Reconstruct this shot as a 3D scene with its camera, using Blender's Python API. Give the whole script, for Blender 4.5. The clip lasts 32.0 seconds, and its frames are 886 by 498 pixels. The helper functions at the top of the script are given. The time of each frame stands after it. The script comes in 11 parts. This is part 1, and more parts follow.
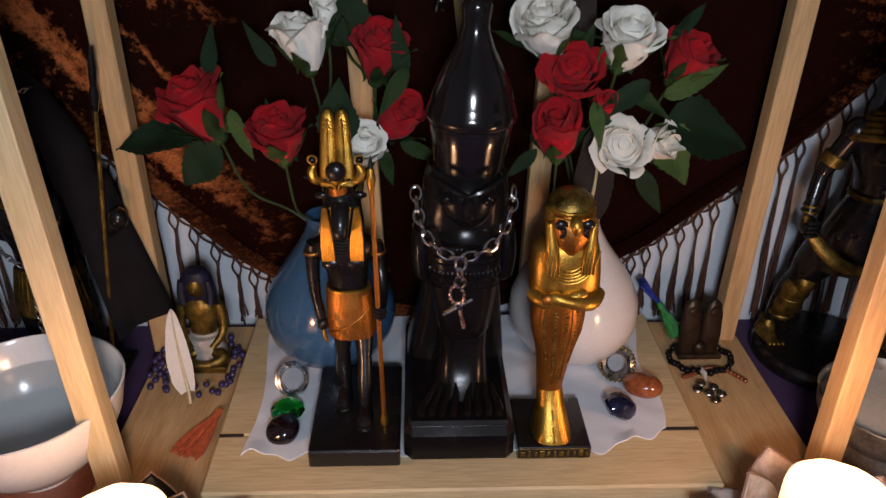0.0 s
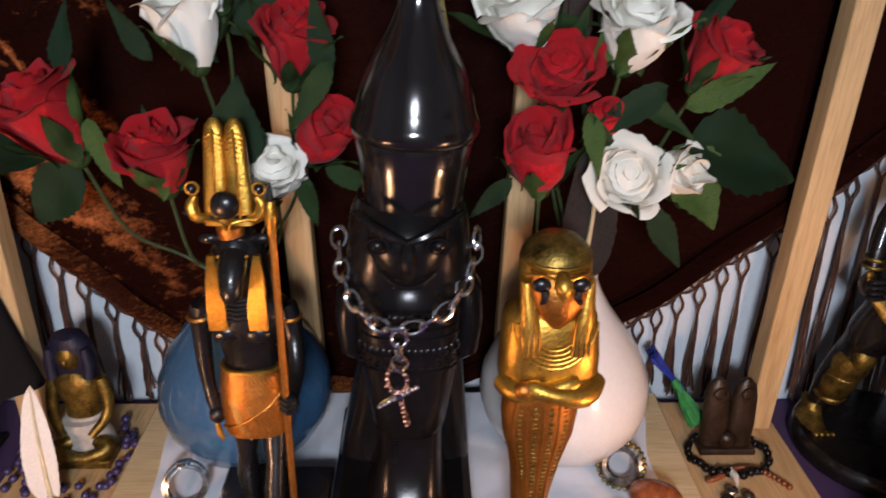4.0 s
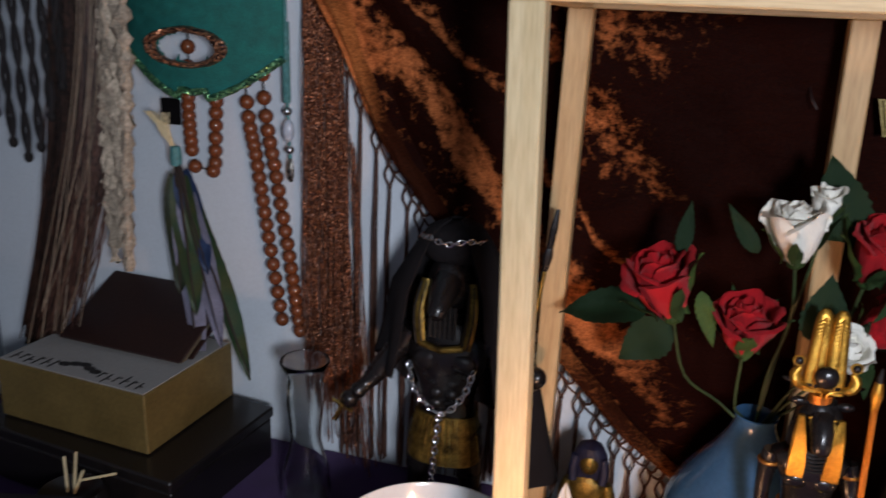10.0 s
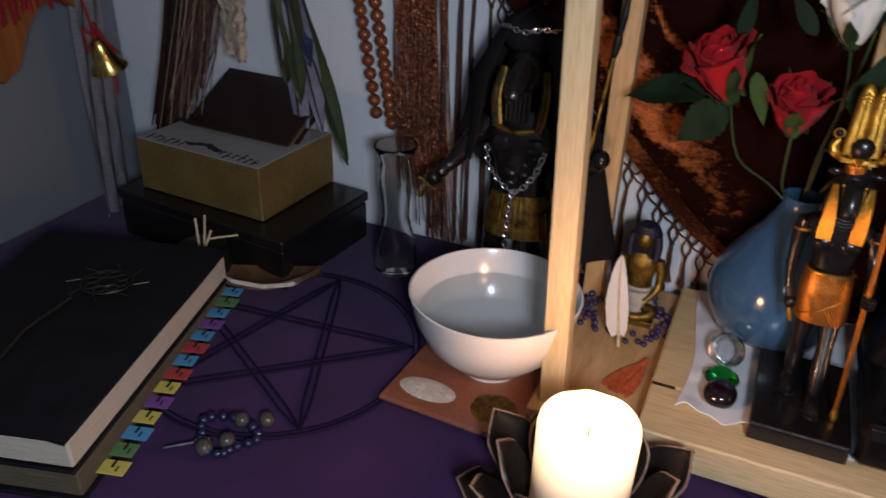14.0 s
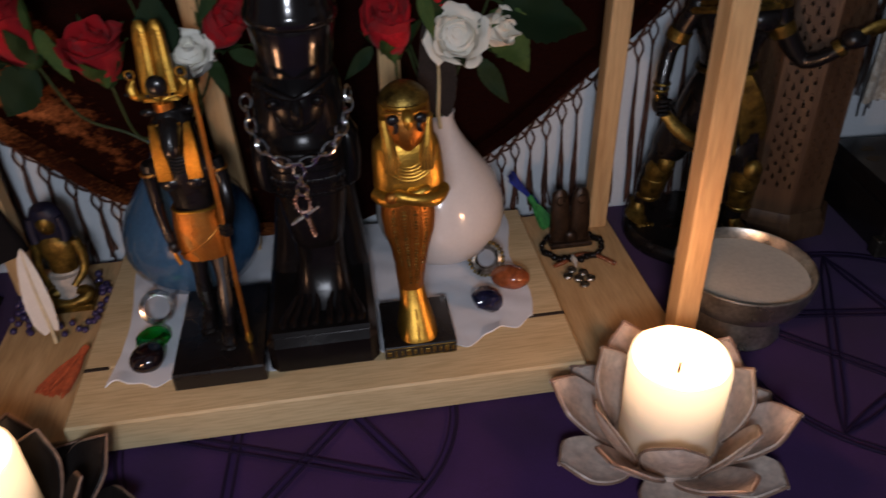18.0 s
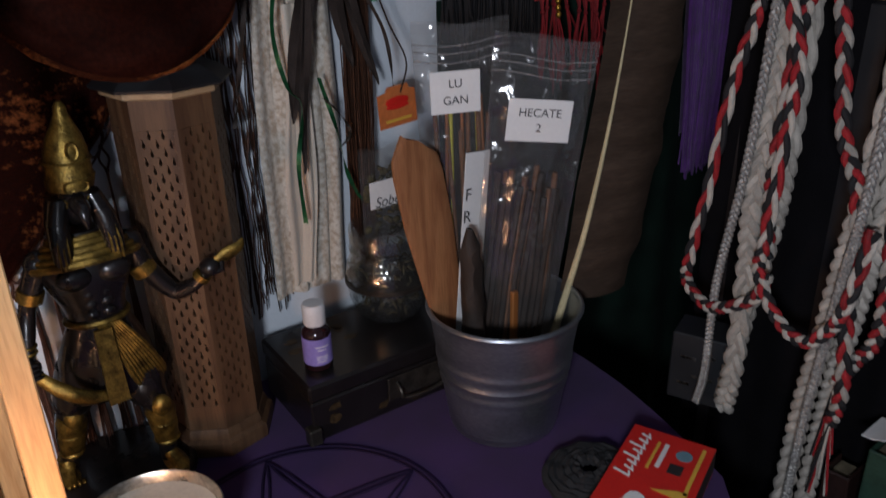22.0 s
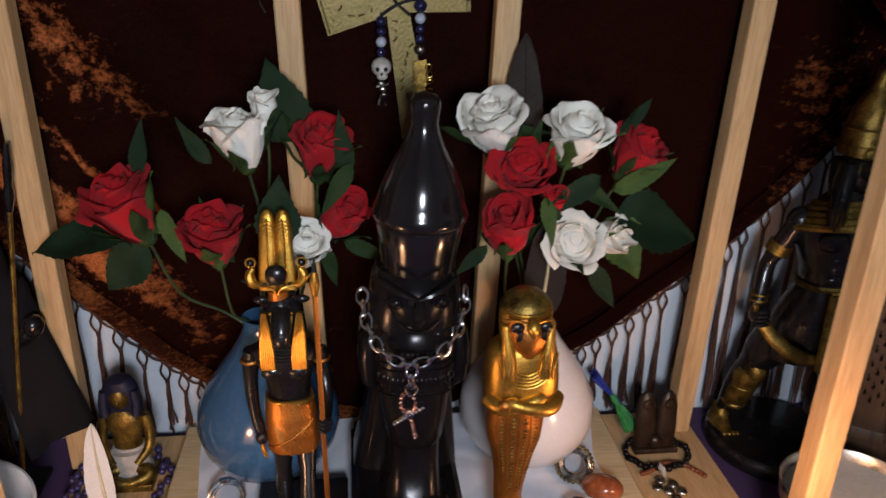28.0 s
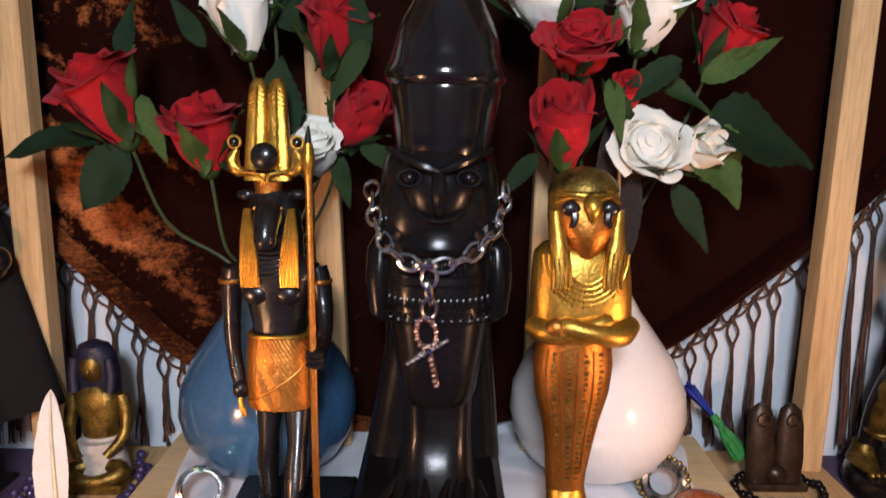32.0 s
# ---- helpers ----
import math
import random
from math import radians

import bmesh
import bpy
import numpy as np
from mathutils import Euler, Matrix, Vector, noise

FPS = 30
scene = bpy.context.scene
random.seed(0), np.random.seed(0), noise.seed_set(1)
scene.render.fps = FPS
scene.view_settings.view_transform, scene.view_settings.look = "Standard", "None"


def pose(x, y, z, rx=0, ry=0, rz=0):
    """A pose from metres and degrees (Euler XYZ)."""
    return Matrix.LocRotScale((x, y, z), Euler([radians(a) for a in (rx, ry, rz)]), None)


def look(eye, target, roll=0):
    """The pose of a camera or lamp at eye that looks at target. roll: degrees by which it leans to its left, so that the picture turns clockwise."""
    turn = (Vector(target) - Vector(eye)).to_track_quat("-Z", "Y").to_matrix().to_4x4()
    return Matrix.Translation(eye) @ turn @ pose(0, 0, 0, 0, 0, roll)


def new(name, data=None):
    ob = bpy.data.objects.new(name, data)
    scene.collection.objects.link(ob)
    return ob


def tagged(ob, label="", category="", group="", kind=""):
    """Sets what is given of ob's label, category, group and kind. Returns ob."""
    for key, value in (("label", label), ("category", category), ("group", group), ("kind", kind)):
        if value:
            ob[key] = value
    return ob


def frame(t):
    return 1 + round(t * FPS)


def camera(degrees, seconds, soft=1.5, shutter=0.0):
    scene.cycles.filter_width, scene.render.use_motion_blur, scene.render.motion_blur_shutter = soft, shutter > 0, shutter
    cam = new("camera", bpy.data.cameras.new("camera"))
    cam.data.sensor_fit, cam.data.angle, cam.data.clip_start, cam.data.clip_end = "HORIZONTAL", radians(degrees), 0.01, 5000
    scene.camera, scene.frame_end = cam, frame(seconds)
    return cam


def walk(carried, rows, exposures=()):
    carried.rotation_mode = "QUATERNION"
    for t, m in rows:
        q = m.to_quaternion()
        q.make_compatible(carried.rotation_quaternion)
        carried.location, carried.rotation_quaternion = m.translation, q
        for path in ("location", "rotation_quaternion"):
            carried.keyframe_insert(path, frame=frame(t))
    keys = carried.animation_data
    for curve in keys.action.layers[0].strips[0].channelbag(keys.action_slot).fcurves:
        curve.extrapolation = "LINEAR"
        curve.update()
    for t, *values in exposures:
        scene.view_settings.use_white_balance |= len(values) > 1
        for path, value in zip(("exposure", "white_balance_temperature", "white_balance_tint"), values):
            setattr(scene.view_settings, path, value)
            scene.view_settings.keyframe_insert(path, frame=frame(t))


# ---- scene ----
cam = camera(60.2, 32.0, shutter=0.6)
PATH = [
    (0, (-0.0017, -0.0573, 0.3314), (0.059, 1.699, -0.623), 0.45),
    (0.5, (0.0028, -0.0485, 0.3257), (0.046, 1.700, -0.645), 0.40),
    (1, (0.0028, -0.0373, 0.3232), (0.050, 1.712, -0.644), 0.74),
    (1.5, (0.0036, -0.0227, 0.3099), (0.061, 1.726, -0.659), 0.92),
    (2, (0.0004, 0.0008, 0.3021), (0.055, 1.751, -0.664), 1.05),
    (2.5, (-0.0021, 0.0225, 0.2933), (0.048, 1.767, -0.683), 1.23),
    (4.5, (0.0481, 0.0475, 0.2840), (0.121, 1.879, -0.517), 0.71),
    (5, (0.0669, 0.0450, 0.2973), (0.166, 1.894, -0.457), -0.15),
    (5.5, (0.0678, 0.0408, 0.3094), (0.132, 1.930, -0.345), -1.04),
    (6, (0.0639, 0.0318, 0.3226), (0.088, 1.949, -0.245), -1.82),
    (6.5, (0.0544, 0.0232, 0.3292), (0.045, 1.959, -0.172), -1.80),
    (7, (0.0431, 0.0140, 0.3313), (-0.009, 1.954, -0.153), -1.20),
    (7.5, (0.0198, 0.0065, 0.3255), (-0.079, 1.939, -0.180), -0.65),
    (8, (-0.0149, -0.0024, 0.3231), (-0.147, 1.918, -0.221), 0.48),
    (8.5, (-0.0669, -0.0107, 0.3242), (-0.226, 1.896, -0.258), 2.34),
    (9, (-0.0955, -0.0202, 0.3261), (-0.359, 1.876, -0.252), 2.66),
    (9.5, (-0.1171, -0.0337, 0.3281), (-0.517, 1.840, -0.246), 2.82),
    (10, (-0.1260, -0.0466, 0.3293), (-0.655, 1.791, -0.258), 2.63),
    (10.5, (-0.1367, -0.0593, 0.3278), (-0.756, 1.740, -0.287), 2.70),
    (11, (-0.1453, -0.0682, 0.3213), (-0.812, 1.697, -0.342), 3.43),
    (11.5, (-0.1465, -0.0727, 0.3156), (-0.867, 1.647, -0.408), 3.84),
    (12, (-0.1401, -0.0766, 0.3106), (-0.890, 1.603, -0.475), 3.81),
    (12.5, (-0.1264, -0.0840, 0.3073), (-0.881, 1.587, -0.491), 3.66),
    (13, (-0.1135, -0.0952, 0.3056), (-0.870, 1.548, -0.547), 2.69),
    (13.5, (-0.1039, -0.1055, 0.3082), (-0.845, 1.512, -0.604), 2.36),
    (15.5, (-0.0462, -0.0907, 0.3206), (-0.420, 1.569, -0.731), -0.60),
    (16, (-0.0326, -0.0855, 0.3204), (-0.275, 1.590, -0.744), -0.40),
    (16.5, (-0.0119, -0.0783, 0.3206), (-0.142, 1.594, -0.769), -1.29),
    (17, (0.0075, -0.0721, 0.3206), (-0.003, 1.593, -0.787), -1.33),
    (17.5, (0.0281, -0.0680, 0.3179), (0.136, 1.594, -0.790), -1.71),
    (18, (0.0464, -0.0635, 0.3187), (0.252, 1.576, -0.808), -2.41),
    (18.5, (0.0609, -0.0601, 0.3208), (0.401, 1.559, -0.803), -1.90),
    (19, (0.0884, -0.0635, 0.3277), (0.614, 1.518, -0.779), -1.94),
    (19.5, (0.1109, -0.0674, 0.3308), (0.804, 1.447, -0.777), -1.36),
    (20, (0.1334, -0.0745, 0.3329), (0.933, 1.408, -0.745), -1.43),
    (20.5, (0.1571, -0.0848, 0.3375), (1.057, 1.379, -0.686), -1.66),
    (21, (0.1810, -0.0891, 0.3425), (1.230, 1.292, -0.654), -0.60),
    (21.5, (0.1948, -0.0896, 0.3518), (1.314, 1.297, -0.556), -0.78),
    (22, (0.1985, -0.0877, 0.3597), (1.326, 1.347, -0.459), -1.43),
    (22.5, (0.1996, -0.0875, 0.3664), (1.301, 1.407, -0.377), -1.77),
    (23, (0.1927, -0.0930, 0.3690), (1.219, 1.469, -0.344), -1.95),
    (23.5, (0.1815, -0.0945, 0.3666), (1.136, 1.501, -0.371), -1.62),
    (24, (0.1692, -0.0938, 0.3627), (1.080, 1.522, -0.386), -0.70),
    (24.5, (0.1543, -0.0904, 0.3619), (1.000, 1.556, -0.397), -0.16),
    (25, (0.1359, -0.0873, 0.3606), (0.858, 1.613, -0.406), -0.36),
    (25.5, (0.1132, -0.0843, 0.3595), (0.706, 1.662, -0.415), -0.36),
    (26, (0.0738, -0.0849, 0.3522), (0.556, 1.712, -0.382), 0.09),
    (26.5, (0.0492, -0.0843, 0.3574), (0.374, 1.745, -0.382), 0.15),
    (28.5, (-0.0139, -0.0128, 0.3201), (0.180, 1.812, -0.475), 1.77),
    (29, (-0.0014, -0.0003, 0.2990), (0.092, 1.827, -0.509), 1.45),
    (29.5, (-0.0119, 0.0175, 0.2630), (0.090, 1.895, -0.418), 2.59),
    (30, (-0.0077, 0.0293, 0.2374), (0.054, 1.942, -0.342), 1.05),
    (30.5, (0.0141, 0.0269, 0.2301), (0.097, 1.979, -0.198), 1.30),
    (31, (0.0254, 0.0258, 0.2206), (0.066, 1.987, -0.171), 0.25),
    (31.5, (0.0265, 0.0174, 0.2112), (0.039, 1.986, -0.140), 0.07),
    (32, (0.0237, 0.0144, 0.1992), (0.024, 1.980, -0.168), 0.47),
]
EXPOSURES = [(0, -0.6), (1, -0.45), (2, -0.3), (5, 0.25), (6, 0.2), (8, -0.08), (10, -0.03), (11, 0.0), (12, -0.12), (13, -0.2), (15.5, -0.95), (17, -1.12), (18, -1.1), (20, -1.0), (21, -0.42), (22, -0.1), (24, -0.2), (25, -0.48), (26, -0.75), (28.5, -0.2), (29, -0.15), (30, 0.45), (31, 0.36), (32, 0.3)]
walk(cam, [(t, look(eye, target, roll)) for t, eye, target, roll in PATH], EXPOSURES)

# ---------------------------------------------------------------- mesh helpers
TAU = 2 * math.pi


class Shape:
    """Vertices and faces of one mesh, with a material slot for each face."""

    def __init__(self):
        self.v, self.f, self.m, self.slot = [], [], [], 0

    def add(self, verts, faces):
        n = len(self.v)
        self.v.extend(tuple(p) for p in verts)
        self.f.extend(tuple(i + n for i in face) for face in faces)
        self.m.extend([self.slot] * len(faces))
        return self

    def use(self, slot):
        self.slot = slot
        return self

    def box(self, c, s, b=0.001, m=None):
        """A chamfered box about c with sides s."""
        hx, hy, hz = s[0] / 2, s[1] / 2, s[2] / 2
        b = min(b, hx * 0.9, hy * 0.9, hz * 0.9)
        vs, idx = [], {}
        for sx in (-1, 1):
            for sy in (-1, 1):
                for sz in (-1, 1):
                    for a in range(3):
                        h = [hx - b, hy - b, hz - b]
                        h[a] += b
                        idx[(sx, sy, sz, a)] = len(vs)
                        vs.append(Vector((sx * h[0], sy * h[1], sz * h[2])))
        fs = []
        for a in range(3):
            o, p = (a + 1) % 3, (a + 2) % 3
            for s1 in (-1, 1):
                quad = []
                for u, w in ((-1, -1), (1, -1), (1, 1), (-1, 1)):
                    k = [0, 0, 0]
                    k[a], k[o], k[p] = s1, u, w
                    quad.append(idx[(*k, a)])
                fs.append(quad if s1 > 0 else quad[::-1])
        for a in range(3):
            o, p = (a + 1) % 3, (a + 2) % 3
            for u in (-1, 1):
                for w in (-1, 1):
                    k0, k1 = [0, 0, 0], [0, 0, 0]
                    k0[a], k1[a] = -1, 1
                    k0[o] = k1[o] = u
                    k0[p] = k1[p] = w
                    q = [idx[(*k0, o)], idx[(*k1, o)], idx[(*k1, p)], idx[(*k0, p)]]
                    fs.append(q if u * w > 0 else q[::-1])
        for sx in (-1, 1):
            for sy in (-1, 1):
                for sz in (-1, 1):
                    q = [idx[(sx, sy, sz, a)] for a in range(3)]
                    fs.append(q if sx * sy * sz > 0 else q[::-1])
        m = m or Matrix.Identity(4)
        off = Vector(c)
        return self.add([m @ (p + off) for p in vs], fs)

    def rings(self, rings, closed=True, cap0=True, cap1=True):
        """Skin a list of rings with the same count of points."""
        n = len(rings[0])
        vs = [p for r in rings for p in r]
        fs = []
        for i in range(len(rings) - 1):
            for j in range(n if closed else n - 1):
                k = (j + 1) % n
                fs.append((i * n + j, i * n + k, (i + 1) * n + k, (i + 1) * n + j))
        if closed and cap0:
            fs.append(tuple(range(n))[::-1])
        if closed and cap1:
            fs.append(tuple((len(rings) - 1) * n + j for j in range(n)))
        return self.add(vs, fs)

    def loft(self, secs, n=16, m=None, power=2.0):
        """Sections (x, y, z, rx, ry[, power]) stacked along z."""
        out = []
        for s in secs:
            x, y, z, rx, ry = s[:5]
            e = 2.0 / (s[5] if len(s) > 5 else power)
            ring = []
            for j in range(n):
                a = TAU * (j + 0.5) / n
                ca, sa = math.cos(a), math.sin(a)
                p = Vector((x + rx * math.copysign(abs(ca) ** e, ca), y + ry * math.copysign(abs(sa) ** e, sa), z))
                ring.append(m @ p if m else p)
            out.append(ring)
        return self.rings(out)

    def lathe(self, prof, n=32, c=(0, 0, 0), m=None, arc=TAU):
        """Profile of (radius, z) turned about the z axis at c."""
        out = []
        for r, z in prof:
            ring = [Vector((c[0] + r * math.cos(TAU * j / n), c[1] + r * math.sin(TAU * j / n), c[2] + z)) for j in range(n)]
            out.append([m @ p for p in ring] if m else ring)
        return self.rings(out)

    def tube(self, pts, r, n=8, flat=1.0, cap=True, up=None):
        """A round bar along points; r is one radius or one for each point."""
        pts = [Vector(p) for p in pts]
        rs = r if isinstance(r, (list, tuple)) else [r] * len(pts)
        out, side = [], None
        for i, p in enumerate(pts):
            d = (pts[min(i + 1, len(pts) - 1)] - pts[max(i - 1, 0)])
            d = d.normalized() if d.length > 1e-9 else Vector((0, 0, 1))
            if side is None:
                side = d.cross(Vector(up) if up else Vector((0.31, 0.94, 0.13)))
                if side.length < 1e-3:
                    side = d.cross(Vector((1, 0, 0)))
            side = (side - d * side.dot(d)).normalized()
            w = d.cross(side)
            out.append([p + side * (rs[i] * math.cos(TAU * j / n)) + w * (rs[i] * flat * math.sin(TAU * j / n)) for j in range(n)])
        return self.rings(out, cap0=cap, cap1=cap)

    def ring(self, c, R, r, m=None, n=20, k=8, sx=1.0, sy=1.0):
        """A torus in the plane of its own x and y, stretched by sx and sy."""
        vs, fs = [], []
        for i in range(n):
            a = TAU * i / n
            for j in range(k):
                b = TAU * j / k
                d = R + r * math.cos(b)
                p = Vector((d * math.cos(a) * sx, d * math.sin(a) * sy, r * math.sin(b)))
                vs.append((m @ p if m else p) + Vector(c))
                fs.append((i * k + j, ((i + 1) % n) * k + j, ((i + 1) % n) * k + (j + 1) % k, i * k + (j + 1) % k))
        return self.add(vs, fs)

    def ball(self, c, r, n=12, k=8, m=None):
        """An ellipsoid; r is one radius or three."""
        r = r if isinstance(r, (list, tuple)) else (r, r, r)
        vs, fs = [], []
        rot = m.to_3x3() if m else Matrix.Identity(3)
        o = Vector(c)
        vs.append(o + rot @ Vector((0, 0, -r[2])))
        for i in range(1, k):
            t = math.pi * i / k
            for j in range(n):
                a = TAU * j / n
                vs.append(o + rot @ Vector((r[0] * math.sin(t) * math.cos(a), r[1] * math.sin(t) * math.sin(a), -r[2] * math.cos(t))))
        vs.append(o + rot @ Vector((0, 0, r[2])))
        for j in range(n):
            fs.append((0, 1 + (j + 1) % n, 1 + j))
            fs.append((len(vs) - 1, len(vs) - 1 - n + j, len(vs) - 1 - n + (j + 1) % n))
        for i in range(k - 2):
            for j in range(n):
                a, b = 1 + i * n + j, 1 + i * n + (j + 1) % n
                fs.append((a, b, b + n, a + n))
        return self.add(vs, fs)

    def sheet(self, fn, nu, nv, thick=0.001):
        """A cloth, leaf or plate with two sides: fn(u, v) gives the front."""
        g = [[Vector(fn(i / nu, j / nv)) for j in range(nv + 1)] for i in range(nu + 1)]
        nor = [[None] * (nv + 1) for _ in range(nu + 1)]
        for i in range(nu + 1):
            for j in range(nv + 1):
                du = g[min(i + 1, nu)][j] - g[max(i - 1, 0)][j]
                dv = g[i][min(j + 1, nv)] - g[i][max(j - 1, 0)]
                c = du.cross(dv)
                nor[i][j] = c.normalized() if c.length > 1e-12 else Vector((0, 0, 1))
        w = nv + 1
        vs = [g[i][j] for i in range(nu + 1) for j in range(w)] + [g[i][j] - nor[i][j] * thick for i in range(nu + 1) for j in range(w)]
        o, fs = (nu + 1) * w, []
        for i in range(nu):
            for j in range(nv):
                a = (i * w + j, (i + 1) * w + j, (i + 1) * w + j + 1, i * w + j + 1)
                fs.append(a)
                fs.append(tuple(q + o for q in a[::-1]))
        for i in range(nu):
            a, b = i * w, (i + 1) * w
            fs.append((a, a + o, b + o, b))
            fs.append((a + nv, b + nv, b + nv + o, a + nv + o))
        for j in range(nv):
            fs.append((j, j + 1, j + 1 + o, j + o))
            a = nu * w + j
            fs.append((a, a + o, a + 1 + o, a + 1))
        return self.add(vs, fs)

    def prism(self, outline, z0, z1, m=None):
        """A flat outline of (x, y) made z1 - z0 thick."""
        n = len(outline)
        vs = [Vector((x, y, z0)) for x, y in outline] + [Vector((x, y, z1)) for x, y in outline]
        if m:
            vs = [m @ p for p in vs]
        fs = [tuple(range(n))[::-1], tuple(range(n, 2 * n))]
        fs += [(i, (i + 1) % n, n + (i + 1) % n, n + i) for i in range(n)]
        return self.add(vs, fs)

    def rough(self, amount, scale, seed=0.0):
        """Push the points about by smooth noise."""
        out = []
        for p in self.v:
            q = Vector(p) * scale + Vector((seed, seed * 1.7, -seed))
            out.append(tuple(Vector(p) + amount * noise.noise_vector(q)))
        self.v = out
        return self

    def move(self, m):
        self.v = [tuple(m @ Vector(p)) for p in self.v]
        return self


def mesh_of(name, shape, mats, angle=40):
    me = bpy.data.meshes.new(name)
    me.from_pydata(shape.v, [], shape.f)
    for mt in mats if isinstance(mats, (list, tuple)) else [mats]:
        me.materials.append(mt)
    me.polygons.foreach_set("material_index", shape.m)
    me.polygons.foreach_set("use_smooth", [True] * len(shape.f))
    me.update()
    me.set_sharp_from_angle(angle=radians(angle))
    return me


def part(name, shape, mats, parent=None, label="", at=None, angle=40):
    """ONE mesh object, under a thing or a part where there is a parent."""
    ob = new(name, mesh_of(name, shape, mats, angle))
    if parent is not None:
        ob.parent = parent
    if at is not None:
        ob.matrix_basis = at
    return tagged(ob, label)


def thing(name, label, category, at=None, group="", kind=""):
    ob = new(name)
    ob.empty_display_size = 0.01
    if at is not None:
        ob.matrix_basis = at
    return tagged(ob, label, category, group, kind)


def solid(name, shape, mats, label, category, at=None, group="", kind="", angle=40):
    ob = part(name, shape, mats, None, "", at, angle)
    return tagged(ob, label, category, group, kind)


def lerp(a, b, t):
    return a + (b - a) * t


def spline(pts, n):
    """n + 1 points on a smooth curve through pts."""
    P = [Vector(p) for p in pts]
    P = [P[0] * 2 - P[1]] + P + [P[-1] * 2 - P[-2]]
    out = []
    segs = len(P) - 3
    for k in range(n + 1):
        s = k / n * segs
        i = min(int(s), segs - 1)
        t = s - i
        a, b, c, d = P[i:i + 4]
        out.append(0.5 * ((2 * b) + (c - a) * t + (2 * a - 5 * b + 4 * c - d) * t * t + (3 * b - a - 3 * c + d) * t ** 3))
    return out


def hung_sheet(name, label, x0, x1, y, top, end, mat, folds, amp, cat="scarf", ragged=0.0):
    def fn(u, v):
        x = lerp(x0[0], x1[0], u) if v == 0 else lerp(lerp(x0[0], x0[1], v), lerp(x1[0], x1[1], v), u)
        f = amp * math.sin(u * folds + 0.8 * math.sin(v * 2)) + amp * 0.4 * math.sin(u * folds * 2.3 + 1)
        z = lerp(top, end + ragged * noise.noise(Vector((u * 14, 0, y))), v)
        return (x + 0.002 * math.sin(v * 8 + u * 3), y - abs(f), z)
    return solid(name, Shape().sheet(fn, 46, 30, 0.0007), mat, label, cat)


# ---------------------------------------------------------------- light
world = bpy.data.worlds.new("room_dark")
scene.world = world
world.use_nodes = True
world.node_tree.nodes["Background"].inputs[0].default_value = (0.55, 0.65, 0.8, 1)
world.node_tree.nodes["Background"].inputs[1].default_value = 0.02


def lamp(name, kind, at, power, colour, size, aim=None):
    d = bpy.data.lights.new(name, kind)
    d.energy, d.color = power, colour
    if kind == "AREA":
        d.shape, d.size = "DISK", size
    else:
        d.shadow_soft_size = size
    ob = new(name, d)
    ob.matrix_basis = look(at, aim) if aim else Matrix.Translation(at)
    return ob


# the small white torch held beside the camera, and the two burning candles
lamp("torch_light", "POINT", (0.020, -0.200, 0.340), 10.6, (0.80, 0.85, 0.98), 0.040)
CANDLE_R, CANDLE_L = (0.1915, 0.192), (-0.136, 0.181)
for cx, cy in (CANDLE_R, CANDLE_L):
    lamp("candle_flame_light", "POINT", (cx, cy, 0.084), 0.55, (1.0, 0.50, 0.28), 0.009)


# ---------------------------------------------------------------- materials
def nodes_of(name):
    mt = bpy.data.materials.new(name)
    mt.use_nodes = True
    nt = mt.node_tree
    return mt, nt, nt.nodes, nt.links, nt.nodes["Principled BSDF"]


